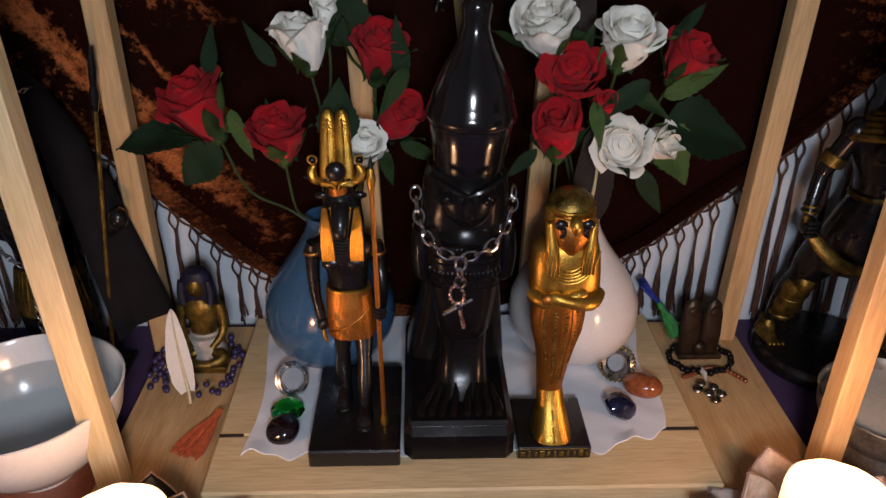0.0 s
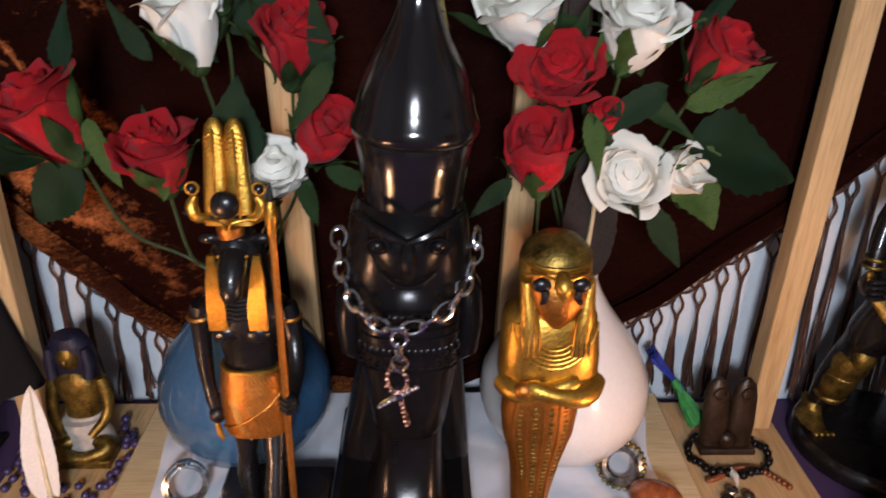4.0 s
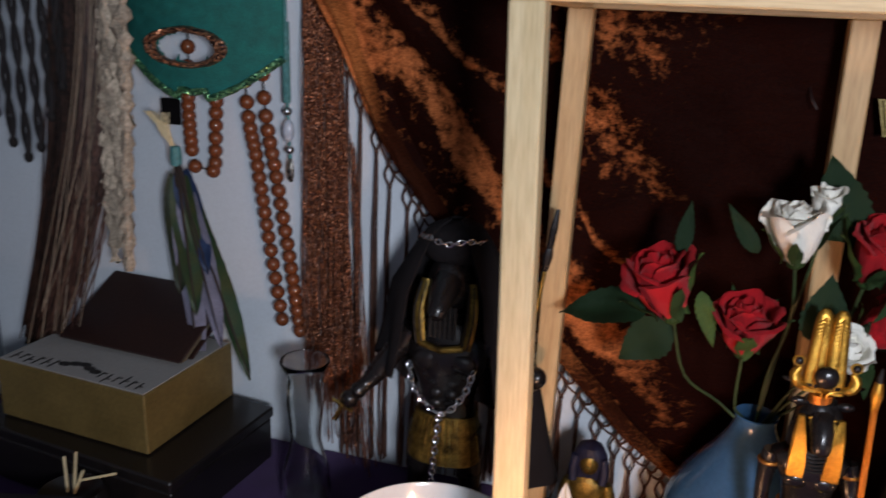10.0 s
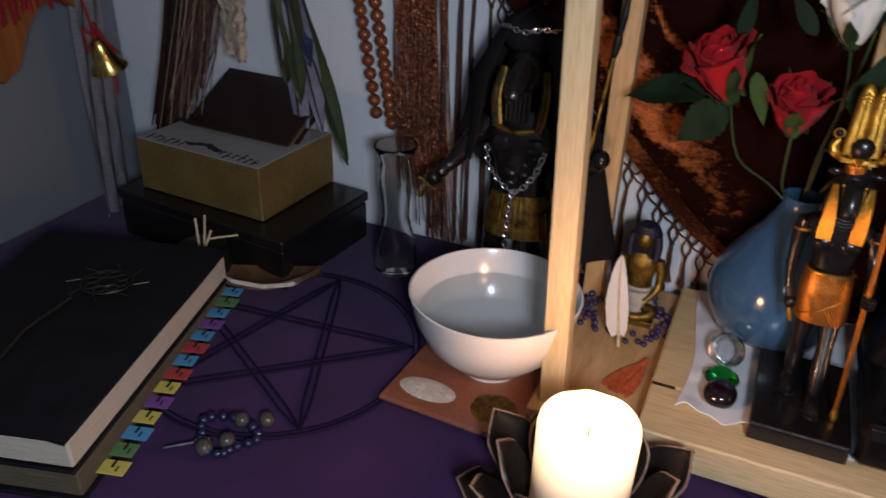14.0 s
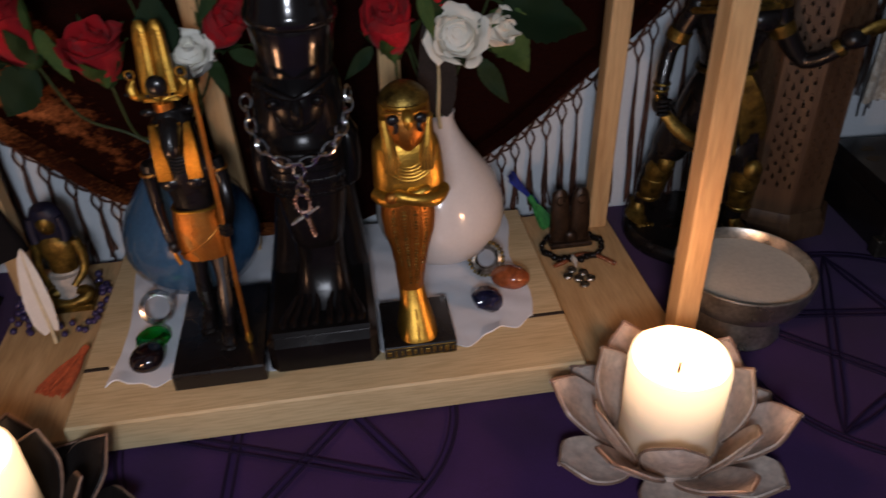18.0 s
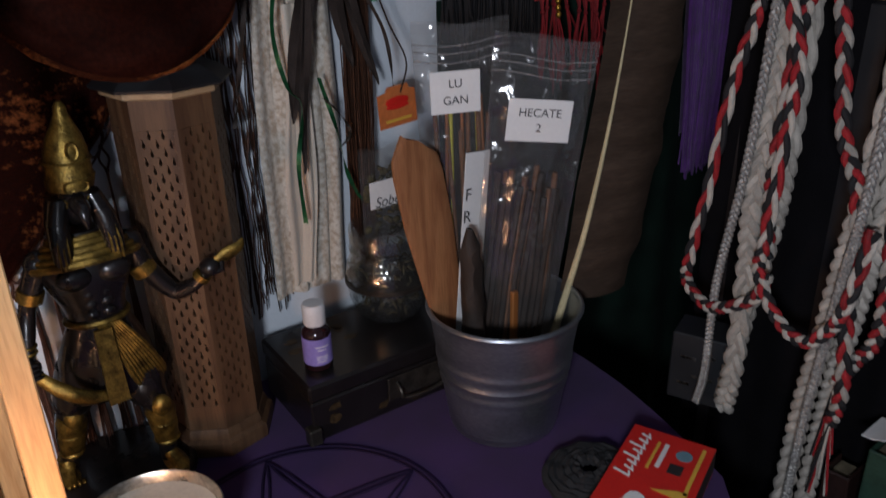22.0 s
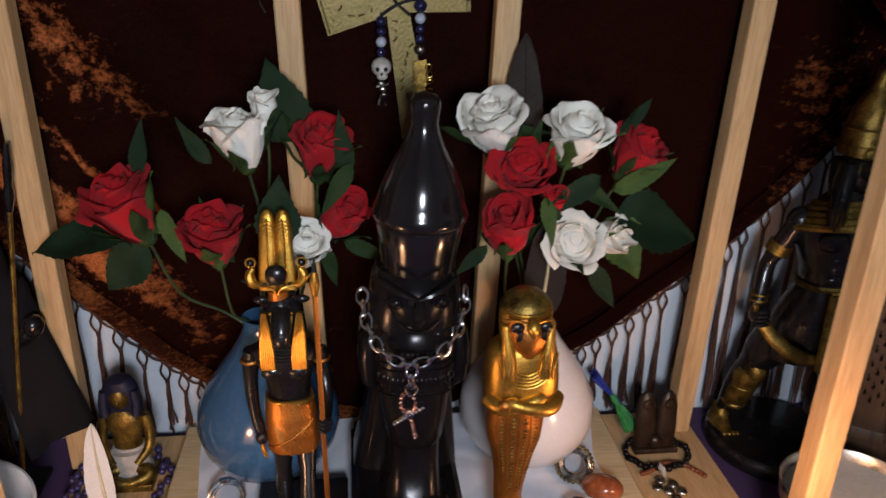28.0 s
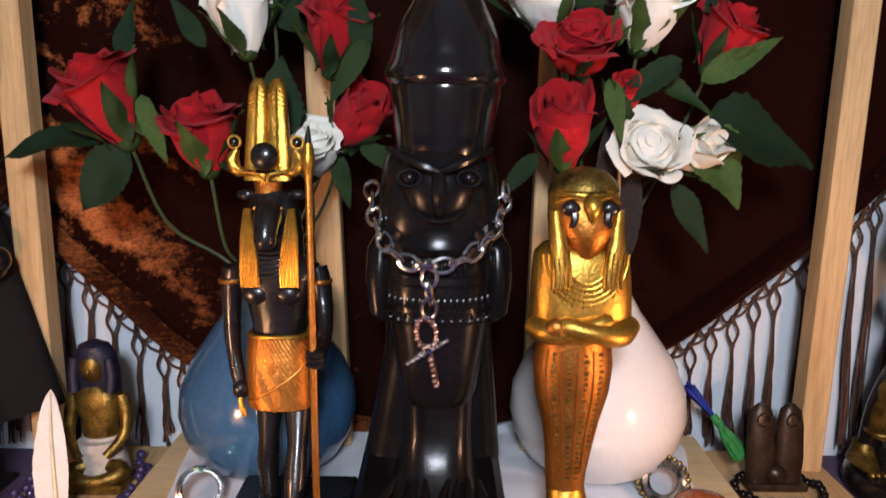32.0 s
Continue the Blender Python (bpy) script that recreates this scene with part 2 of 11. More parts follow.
def surface(name, base, rough=0.5, metal=0.0, vary=0.25, scale=40.0, bump=0.15, fine=400.0, second=None, mix=0.5, stretch=(1, 1, 1),
            coat=0.0, sheen=0.0, spec=0.5, rvar=0.12, trans=0.0, ior=1.45, subsurface=0.0, depth=0.0006, tint=None, island=0.0):
    """A surface with stains at one scale, grain at another, uneven gloss and fine relief."""
    mt, nt, nd, ln, bs = nodes_of(name)
    co = nd.new("ShaderNodeTexCoord")
    mp = nd.new("ShaderNodeMapping")
    mp.inputs["Scale"].default_value = stretch
    ln.new(co.outputs["Object"], mp.inputs["Vector"])
    big, fin = nd.new("ShaderNodeTexNoise"), nd.new("ShaderNodeTexNoise")
    big.inputs["Scale"].default_value, big.inputs["Detail"].default_value = scale, 4
    fin.inputs["Scale"].default_value, fin.inputs["Detail"].default_value = fine, 3
    for t in (big, fin):
        ln.new(mp.outputs[0], t.inputs["Vector"])
    ramp = nd.new("ShaderNodeValToRGB")
    ramp.color_ramp.elements[0].position, ramp.color_ramp.elements[1].position = 0.5 - 0.25 * mix - 0.05, 0.5 + 0.25 * mix + 0.05
    second = second or [c * (1 - vary) for c in base]
    ramp.color_ramp.elements[0].color, ramp.color_ramp.elements[1].color = (*second, 1), (*base, 1)
    ln.new(big.outputs["Fac"], ramp.inputs["Fac"])
    mx = nd.new("ShaderNodeMix")
    mx.data_type, mx.blend_type = "RGBA", "MULTIPLY"
    mx.inputs["Factor"].default_value = min(1, vary * 1.5)
    ln.new(ramp.outputs["Color"], mx.inputs["A"])
    r2 = nd.new("ShaderNodeValToRGB")
    r2.color_ramp.elements[0].color, r2.color_ramp.elements[1].color = (0.55, 0.55, 0.55, 1), (1.25, 1.25, 1.25, 1)
    r2.color_ramp.elements[0].position, r2.color_ramp.elements[1].position = 0.3, 0.7
    ln.new(fin.outputs["Fac"], r2.inputs["Fac"])
    ln.new(r2.outputs["Color"], mx.inputs["B"])
    last = mx.outputs["Result"]
    if island:
        gi = nd.new("ShaderNodeNewGeometry")
        mi = nd.new("ShaderNodeMapRange")
        mi.inputs["To Min"].default_value, mi.inputs["To Max"].default_value = 1 - island, 1 + island
        ln.new(gi.outputs["Random Per Island"], mi.inputs["Value"])
        hv = nd.new("ShaderNodeHueSaturation")
        ln.new(mi.outputs[0], hv.inputs["Value"])
        ln.new(last, hv.inputs["Color"])
        last = hv.outputs["Color"]
    ln.new(last, bs.inputs["Base Color"])
    mr = nd.new("ShaderNodeMapRange")
    mr.inputs["To Min"].default_value, mr.inputs["To Max"].default_value = max(0.02, rough - rvar), min(1, rough + rvar)
    ln.new(big.outputs["Fac"], mr.inputs["Value"])
    ln.new(mr.outputs[0], bs.inputs["Roughness"])
    bs.inputs["Metallic"].default_value = metal
    bs.inputs["Coat Weight"].default_value = coat
    bs.inputs["Coat Roughness"].default_value = 0.08
    bs.inputs["Sheen Weight"].default_value = sheen
    bs.inputs["Specular IOR Level"].default_value = spec
    bs.inputs["Transmission Weight"].default_value = trans
    bs.inputs["IOR"].default_value = ior
    if tint:
        bs.inputs["Sheen Tint"].default_value = (*tint, 1)
        bs.inputs["Sheen Roughness"].default_value = 0.35
    if subsurface:
        bs.inputs["Subsurface Weight"].default_value = subsurface
        bs.inputs["Subsurface Radius"].default_value = (0.01, 0.005, 0.003)
        bs.inputs["Subsurface Scale"].default_value = 0.5
    if bump:
        bp = nd.new("ShaderNodeBump")
        bp.inputs["Strength"].default_value, bp.inputs["Distance"].default_value = bump, depth
        ln.new(fin.outputs["Fac"], bp.inputs["Height"])
        ln.new(bp.outputs[0], bs.inputs["Normal"])
    return mt


def wood(name, base, dark, along="z", scale=22.0, rough=0.55, freq=260.0):
    """Planed wood: long grain along one axis, with paler and darker bands."""
    mt, nt, nd, ln, bs = nodes_of(name)
    co, mp = nd.new("ShaderNodeTexCoord"), nd.new("ShaderNodeMapping")
    oi = nd.new("ShaderNodeObjectInfo")
    k = {"x": (0.08, 1, 1), "y": (1, 0.08, 1), "z": (1, 1, 0.08)}[along]
    mp.inputs["Scale"].default_value = k
    ln.new(co.outputs["Object"], mp.inputs["Vector"])
    ln.new(oi.outputs["Random"], mp.inputs["Location"])
    a, b = nd.new("ShaderNodeTexNoise"), nd.new("ShaderNodeTexNoise")
    a.inputs["Scale"].default_value, a.inputs["Detail"].default_value, a.inputs["Distortion"].default_value = scale * 3, 5, 1.2
    b.inputs["Scale"].default_value, b.inputs["Detail"].default_value = freq * 3, 2
    for t in (a, b):
        ln.new(mp.outputs[0], t.inputs["Vector"])
    r = nd.new("ShaderNodeValToRGB")
    r.color_ramp.elements[0].position, r.color_ramp.elements[1].position = 0.34, 0.62
    r.color_ramp.elements[0].color, r.color_ramp.elements[1].color = (*dark, 1), (*base, 1)
    ln.new(a.outputs["Fac"], r.inputs["Fac"])
    r2 = nd.new("ShaderNodeValToRGB")
    r2.color_ramp.elements[0].color, r2.color_ramp.elements[1].color = (0.82, 0.79, 0.75, 1), (1.04, 1.04, 1.04, 1)
    r2.color_ramp.elements[0].position, r2.color_ramp.elements[1].position = 0.32, 0.6
    ln.new(b.outputs["Fac"], r2.inputs["Fac"])
    mx = nd.new("ShaderNodeMix")
    mx.data_type, mx.blend_type = "RGBA", "MULTIPLY"
    mx.inputs["Factor"].default_value = 0.8
    ln.new(r.outputs["Color"], mx.inputs["A"])
    ln.new(r2.outputs["Color"], mx.inputs["B"])
    ln.new(mx.outputs["Result"], bs.inputs["Base Color"])
    bs.inputs["Roughness"].default_value = rough
    bs.inputs["Specular IOR Level"].default_value = 0.35
    bp = nd.new("ShaderNodeBump")
    bp.inputs["Strength"].default_value, bp.inputs["Distance"].default_value = 0.25, 0.0004
    ln.new(b.outputs["Fac"], bp.inputs["Height"])
    ln.new(bp.outputs[0], bs.inputs["Normal"])
    return mt


def velvet(name, dark, bright, rot=0.0):
    """Crushed velvet: pile laid this way and that, in streaks, for the painted sheen."""
    mt, nt, nd, ln, bs = nodes_of(name)
    co, mp = nd.new("ShaderNodeTexCoord"), nd.new("ShaderNodeMapping")
    mp.inputs["Rotation"].default_value = (0, rot, 0)
    mp.inputs["Scale"].default_value = (1.0, 1.0, 2.0)
    ln.new(co.outputs["Object"], mp.inputs["Vector"])
    lay, streak, fine = nd.new("ShaderNodeTexNoise"), nd.new("ShaderNodeTexNoise"), nd.new("ShaderNodeTexNoise")
    lay.inputs["Scale"].default_value, lay.inputs["Detail"].default_value, lay.inputs["Distortion"].default_value = 8, 7, 1.2
    streak.inputs["Scale"].default_value, streak.inputs["Detail"].default_value, streak.inputs["Distortion"].default_value = 45, 6, 0.5
    streak.inputs["Roughness"].default_value = 0.68
    fine.inputs["Scale"].default_value, fine.inputs["Detail"].default_value = 600, 2
    ln.new(co.outputs["Object"], lay.inputs["Vector"])
    ln.new(mp.outputs[0], streak.inputs["Vector"])
    ln.new(mp.outputs[0], fine.inputs["Vector"])
    return mt, nt, nd, ln, bs, lay, streak, fine


def crushed(name, dark, bright, rot, low, high, grad=None, grain=95):
    mt, nt, nd, ln, bs, lay, streak, fine = velvet(name, dark, bright, rot)
    streak.inputs["Scale"].default_value = grain
    ad = nd.new("ShaderNodeMath")
    ad.operation = "MULTIPLY_ADD"
    ad.inputs[1].default_value, ad.inputs[2].default_value = (0.40, 0.19) if grad else (0.78, 0.0)
    ln.new(lay.outputs["Fac"], ad.inputs[0])
    sm = nd.new("ShaderNodeMath")
    sm.operation = "MULTIPLY_ADD"
    sm.inputs[1].default_value = 0.42
    ln.new(streak.outputs["Fac"], sm.inputs[0])
    ln.new(ad.outputs[0], sm.inputs[2])
    last = sm.outputs[0]
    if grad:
        # colour shifted brighter towards one slanting edge, as sheen on the crushed pile
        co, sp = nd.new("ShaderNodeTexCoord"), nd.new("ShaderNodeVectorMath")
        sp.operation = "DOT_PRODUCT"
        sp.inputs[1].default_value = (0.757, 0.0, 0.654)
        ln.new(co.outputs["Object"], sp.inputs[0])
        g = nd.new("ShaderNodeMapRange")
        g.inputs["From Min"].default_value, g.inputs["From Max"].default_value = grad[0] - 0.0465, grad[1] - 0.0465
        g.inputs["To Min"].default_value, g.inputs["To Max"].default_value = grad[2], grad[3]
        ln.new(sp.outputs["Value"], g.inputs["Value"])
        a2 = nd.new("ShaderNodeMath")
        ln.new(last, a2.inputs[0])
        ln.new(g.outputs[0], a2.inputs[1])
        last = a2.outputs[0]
        # sheen of brushed-up pile, painted as ragged bands beside the slanting hem
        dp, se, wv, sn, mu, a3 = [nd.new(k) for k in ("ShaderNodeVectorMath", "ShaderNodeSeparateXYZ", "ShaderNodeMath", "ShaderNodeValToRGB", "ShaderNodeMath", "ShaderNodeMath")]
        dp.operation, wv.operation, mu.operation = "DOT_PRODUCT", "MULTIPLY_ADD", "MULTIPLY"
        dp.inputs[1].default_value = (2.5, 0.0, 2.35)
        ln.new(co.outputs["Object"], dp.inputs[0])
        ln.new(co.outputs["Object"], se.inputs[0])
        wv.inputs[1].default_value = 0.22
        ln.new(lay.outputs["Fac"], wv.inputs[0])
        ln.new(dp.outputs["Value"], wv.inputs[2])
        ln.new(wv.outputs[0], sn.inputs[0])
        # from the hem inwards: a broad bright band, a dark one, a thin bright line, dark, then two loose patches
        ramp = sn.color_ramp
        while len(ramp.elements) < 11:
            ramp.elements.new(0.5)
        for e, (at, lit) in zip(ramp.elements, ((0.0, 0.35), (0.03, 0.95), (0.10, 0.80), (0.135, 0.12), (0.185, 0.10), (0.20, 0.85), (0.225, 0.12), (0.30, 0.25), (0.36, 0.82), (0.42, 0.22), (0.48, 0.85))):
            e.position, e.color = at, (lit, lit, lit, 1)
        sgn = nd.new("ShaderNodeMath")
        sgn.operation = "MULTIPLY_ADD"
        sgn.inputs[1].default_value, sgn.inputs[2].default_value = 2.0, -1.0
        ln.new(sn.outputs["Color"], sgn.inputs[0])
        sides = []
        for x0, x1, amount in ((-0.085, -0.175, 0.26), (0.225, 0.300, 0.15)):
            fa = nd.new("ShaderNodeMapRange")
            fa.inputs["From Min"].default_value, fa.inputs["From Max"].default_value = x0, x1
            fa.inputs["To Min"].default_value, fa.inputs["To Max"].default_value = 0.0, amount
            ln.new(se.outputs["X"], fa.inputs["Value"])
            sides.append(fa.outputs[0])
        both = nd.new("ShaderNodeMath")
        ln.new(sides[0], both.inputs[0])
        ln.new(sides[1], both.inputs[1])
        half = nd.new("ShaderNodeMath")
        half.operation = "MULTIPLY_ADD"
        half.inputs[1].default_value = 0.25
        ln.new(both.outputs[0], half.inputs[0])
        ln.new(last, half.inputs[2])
        # the painted sheen is broken up by speckles the size of crushed tufts
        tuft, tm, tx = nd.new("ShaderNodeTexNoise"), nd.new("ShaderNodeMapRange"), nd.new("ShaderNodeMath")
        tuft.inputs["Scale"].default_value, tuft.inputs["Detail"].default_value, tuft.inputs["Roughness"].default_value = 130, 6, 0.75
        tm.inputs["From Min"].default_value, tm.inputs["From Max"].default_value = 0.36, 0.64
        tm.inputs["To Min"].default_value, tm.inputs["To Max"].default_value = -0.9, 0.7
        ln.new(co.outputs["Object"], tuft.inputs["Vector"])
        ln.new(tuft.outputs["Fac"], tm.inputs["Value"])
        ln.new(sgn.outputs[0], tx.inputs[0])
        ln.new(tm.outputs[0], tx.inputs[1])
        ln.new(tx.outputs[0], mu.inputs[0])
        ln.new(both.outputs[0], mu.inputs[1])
        ln.new(half.outputs[0], a3.inputs[0])
        ln.new(mu.outputs[0], a3.inputs[1])
        last = a3.outputs[0]
    # dark to bright base colour stands in for light caught by the pile
    r = nd.new("ShaderNodeValToRGB")
    r.color_ramp.elements[0].position, r.color_ramp.elements[1].position = low, high
    r.color_ramp.elements[0].color, r.color_ramp.elements[1].color = (*dark, 1), (*bright, 1)
    ln.new(last, r.inputs["Fac"])
    mx = nd.new("ShaderNodeMix")
    mx.data_type, mx.blend_type = "RGBA", "MULTIPLY"
    mx.inputs["Factor"].default_value = 0.7
    f2 = nd.new("ShaderNodeValToRGB")
    f2.color_ramp.elements[0].position, f2.color_ramp.elements[1].position = 0.35, 0.65
    f2.color_ramp.elements[0].color, f2.color_ramp.elements[1].color = (0.5, 0.5, 0.5, 1), (1.2, 1.2, 1.2, 1)
    ln.new(fine.outputs["Fac"], f2.inputs["Fac"])
    ln.new(r.outputs["Color"], mx.inputs["A"])
    ln.new(f2.outputs["Color"], mx.inputs["B"])
    ln.new(mx.outputs["Result"], bs.inputs["Base Color"])
    bs.inputs["Roughness"].default_value = 0.6
    bs.inputs["Specular IOR Level"].default_value = 0.02
    bs.inputs["Sheen Weight"].default_value = 0.10
    bs.inputs["Sheen Roughness"].default_value = 0.3
    bs.inputs["Sheen Tint"].default_value = (0.7, 0.16, 0.05, 1)
    bp = nd.new("ShaderNodeBump")
    bp.inputs["Strength"].default_value, bp.inputs["Distance"].default_value = 0.6, 0.002
    ln.new(streak.outputs["Fac"], bp.inputs["Height"])
    ln.new(bp.outputs[0], bs.inputs["Normal"])
    return mt


def glitter(name, base, dark, size=900.0, metal=0.9, rough=0.3, tilt=1.0, density=0.5):
    """Flakes that lie at many angles."""
    mt, nt, nd, ln, bs = nodes_of(name)
    co, vo = nd.new("ShaderNodeTexCoord"), nd.new("ShaderNodeTexVoronoi")
    vo.inputs["Scale"].default_value = size
    ln.new(co.outputs["Object"], vo.inputs["Vector"])
    sp = nd.new("ShaderNodeSeparateColor")
    ln.new(vo.outputs["Color"], sp.inputs[0])
    r = nd.new("ShaderNodeValToRGB")
    r.color_ramp.elements[0].position, r.color_ramp.elements[1].position = density - 0.1, density + 0.2
    r.color_ramp.elements[0].color, r.color_ramp.elements[1].color = (*dark, 1), (*base, 1)
    ln.new(sp.outputs[0], r.inputs["Fac"])
    ln.new(r.outputs["Color"], bs.inputs["Base Color"])
    bs.inputs["Metallic"].default_value, bs.inputs["Roughness"].default_value = metal, rough
    ge = nd.new("ShaderNodeNewGeometry")
    vm = nd.new("ShaderNodeVectorMath")
    vm.operation = "MULTIPLY_ADD"
    vm.inputs[1].default_value, vm.inputs[2].default_value = (tilt, tilt, tilt), (-tilt / 2, -tilt / 2, -tilt / 2)
    ln.new(vo.outputs["Color"], vm.inputs[0])
    av = nd.new("ShaderNodeVectorMath")
    ln.new(vm.outputs[0], av.inputs[0])
    ln.new(ge.outputs["Normal"], av.inputs[1])
    no = nd.new("ShaderNodeVectorMath")
    no.operation = "NORMALIZE"
    ln.new(av.outputs[0], no.inputs[0])
    ln.new(no.outputs[0], bs.inputs["Normal"])
    return mt


def clear(name, tint=(1, 1, 1), rough=0.03, ior=1.45, thin=False, milky=0.035, gloss=0.10, sharp=0.10, crease=0.005):
    mt, nt, nd, ln, bs = nodes_of(name)
    n = nd.new("ShaderNodeTexNoise")
    n.inputs["Scale"].default_value = 60 if thin else 120
    co = nd.new("ShaderNodeTexCoord")
    ln.new(co.outputs["Object"], n.inputs["Vector"])
    bp = nd.new("ShaderNodeBump")
    bp.inputs["Strength"].default_value, bp.inputs["Distance"].default_value = (0.9, crease) if thin else (0.08, 0.0005)
    ln.new(n.outputs["Fac"], bp.inputs["Height"])
    if thin:
        tr, gl, mx = nd.new("ShaderNodeBsdfTransparent"), nd.new("ShaderNodeBsdfGlossy"), nd.new("ShaderNodeMixShader")
        df, m2 = nd.new("ShaderNodeBsdfDiffuse"), nd.new("ShaderNodeMixShader")
        df.inputs[0].default_value, m2.inputs[0].default_value = (0.80, 0.78, 0.76, 1), milky
        ln.new(tr.outputs[0], m2.inputs[1])
        ln.new(df.outputs[0], m2.inputs[2])
        tr.inputs[0].default_value = (*tint, 1)
        gl.inputs["Roughness"].default_value = sharp
        ln.new(bp.outputs[0], gl.inputs["Normal"])
        lw, pw, sc = nd.new("ShaderNodeLayerWeight"), nd.new("ShaderNodeMath"), nd.new("ShaderNodeMath")
        pw.operation, sc.operation = "POWER", "MULTIPLY_ADD"
        pw.inputs[1].default_value, sc.inputs[1].default_value, sc.inputs[2].default_value = 3.0, 0.75, gloss
        ln.new(bp.outputs[0], lw.inputs["Normal"])
        ln.new(lw.outputs["Facing"], pw.inputs[0])
        ln.new(pw.outputs[0], sc.inputs[0])
        ln.new(sc.outputs[0], mx.inputs[0])
        ln.new(m2.outputs[0], mx.inputs[1])
        ln.new(gl.outputs[0], mx.inputs[2])
        ln.new(mx.outputs[0], nd["Material Output"].inputs[0])
        return mt
    bs.inputs["Base Color"].default_value = (*tint, 1)
    bs.inputs["Transmission Weight"].default_value = 1.0
    bs.inputs["Roughness"].default_value, bs.inputs["IOR"].default_value = rough, ior
    ln.new(bp.outputs[0], bs.inputs["Normal"])
    return mt


M = {}
M["wall"] = surface("wall_paint", (0.70, 0.76, 0.81), 0.75, vary=0.06, scale=6, bump=0.1, fine=500)
# wall paint scaled down, so the side wall's shade is in its colour
M["side_wall"] = surface("side_wall_shaded", (0.17, 0.19, 0.215), 0.75, vary=0.08, scale=6, bump=0.1, fine=500)
M["cloth_purple"] = surface("purple_cloth", (0.046, 0.014, 0.088), 0.85, vary=0.3, scale=25, bump=0.5, fine=1500, sheen=0.15, spec=0.2, depth=0.0004)
M["ink"] = surface("black_ink", (0.016, 0.008, 0.034), 0.8, vary=0.2, scale=60, bump=0.3, fine=1500, spec=0.2)
M["pine_z"] = wood("pine_upright", (0.62, 0.42, 0.21), (0.50, 0.31, 0.14), "z")
M["pine_x"] = wood("pine_board", (0.64, 0.50, 0.285), (0.57, 0.43, 0.235), "x")
M["pine_bar"] = wood("pine_bar", (0.66, 0.49, 0.27), (0.55, 0.38, 0.19), "z")
M["pine_y"] = wood("pine_plank", (0.60, 0.40, 0.20), (0.48, 0.30, 0.13), "y")
M["pale"] = wood("pale_frame", (0.60, 0.50, 0.30), (0.50, 0.39, 0.21), "z")
M["gloss_black"] = surface("glazed_black", (0.010, 0.008, 0.008), 0.16, vary=0.2, scale=30, bump=0.03, fine=300, coat=0.25, rvar=0.04, spec=0.6)
M["resin_black"] = surface("painted_resin_black", (0.010, 0.008, 0.008), 0.28, vary=0.3, scale=60, bump=0.2, fine=700, coat=0.25)
M["matt_black"] = surface("matt_black", (0.012, 0.010, 0.009), 0.62, vary=0.3, scale=50, bump=0.3, fine=800, spec=0.3)
M["gold"] = surface("gold_paint", (0.66, 0.38, 0.065), 0.36, metal=0.9, vary=0.35, scale=90, bump=0.35, fine=900, second=(0.45, 0.22, 0.03), mix=0.8)
M["gold_orange"] = surface("copper_gold_paint", (0.46, 0.18, 0.038), 0.38, metal=0.85, vary=0.35, scale=90, bump=0.5, fine=900, second=(0.42, 0.15, 0.02), mix=0.8)
M["gold_dark"] = surface("worn_gold_paint", (0.42, 0.27, 0.06), 0.40, metal=0.85, vary=0.6, scale=160, bump=0.5, fine=900, second=(0.03, 0.018, 0.006), mix=0.9)
M["brass"] = surface("stamped_brass", (0.19, 0.148, 0.050), 0.48, metal=0.7, vary=0.4, scale=120, bump=0.35, fine=700, second=(0.15, 0.115, 0.045))
M["brass_bright"] = surface("bright_brass", (0.75, 0.52, 0.16), 0.25, metal=1.0, vary=0.3, scale=60, bump=0.2)
M["silver"] = surface("silver_metal", (0.80, 0.80, 0.80), 0.18, metal=1.0, vary=0.2, scale=120, bump=0.1)
M["pewter"] = surface("tarnished_silver", (0.50, 0.47, 0.42), 0.30, metal=1.0, vary=0.6, scale=220, bump=0.5, second=(0.10, 0.09, 0.07))
M["zinc"] = surface("galvanised_tin", (0.36, 0.38, 0.42), 0.34, metal=0.9, vary=0.25, scale=18, bump=0.15, fine=250, stretch=(1, 1, 3))
M["red_petal"] = surface("red_silk_petal", (0.56, 0.013, 0.020), 0.72, vary=0.4, scale=90, bump=0.5, fine=600, sheen=0.06, spec=0.15, second=(0.36, 0.008, 0.013), mix=0.7)
M["white_petal"] = surface("white_silk_petal", (0.97, 0.95, 0.84), 0.65, vary=0.04, scale=60, bump=0.4, fine=350, sheen=0.0, spec=0.2, subsurface=0.0)
M["cream_petal"] = surface("cream_silk_petal", (0.96, 0.89, 0.74), 0.65, vary=0.05, scale=60, bump=0.4, fine=350, sheen=0.0, spec=0.2, second=(0.90, 0.86, 0.76))
M["leaf"] = surface("dark_silk_leaf", (0.014, 0.032, 0.010), 0.55, spec=0.22, vary=0.4, scale=60, bump=0.5, fine=300, second=(0.010, 0.026, 0.012))
M["leaf_mid"] = surface("olive_silk_leaf", (0.030, 0.060, 0.014), 0.6, spec=0.22, vary=0.5, scale=70, bump=0.5, fine=300, second=(0.016, 0.032, 0.012), mix=0.8)
M["leaf_light"] = surface("light_silk_leaf", (0.075, 0.120, 0.026), 0.55, spec=0.22, vary=0.5, scale=50, bump=0.5, fine=300, second=(0.03, 0.07, 0.02))
M["stem"] = surface("green_stem", (0.045, 0.070, 0.022), 0.5, vary=0.4, scale=60)
M["blue_glaze"] = surface("blue_glaze", (0.045, 0.115, 0.22), 0.16, vary=0.18, scale=20, bump=0.03, coat=0.5, rvar=0.05)
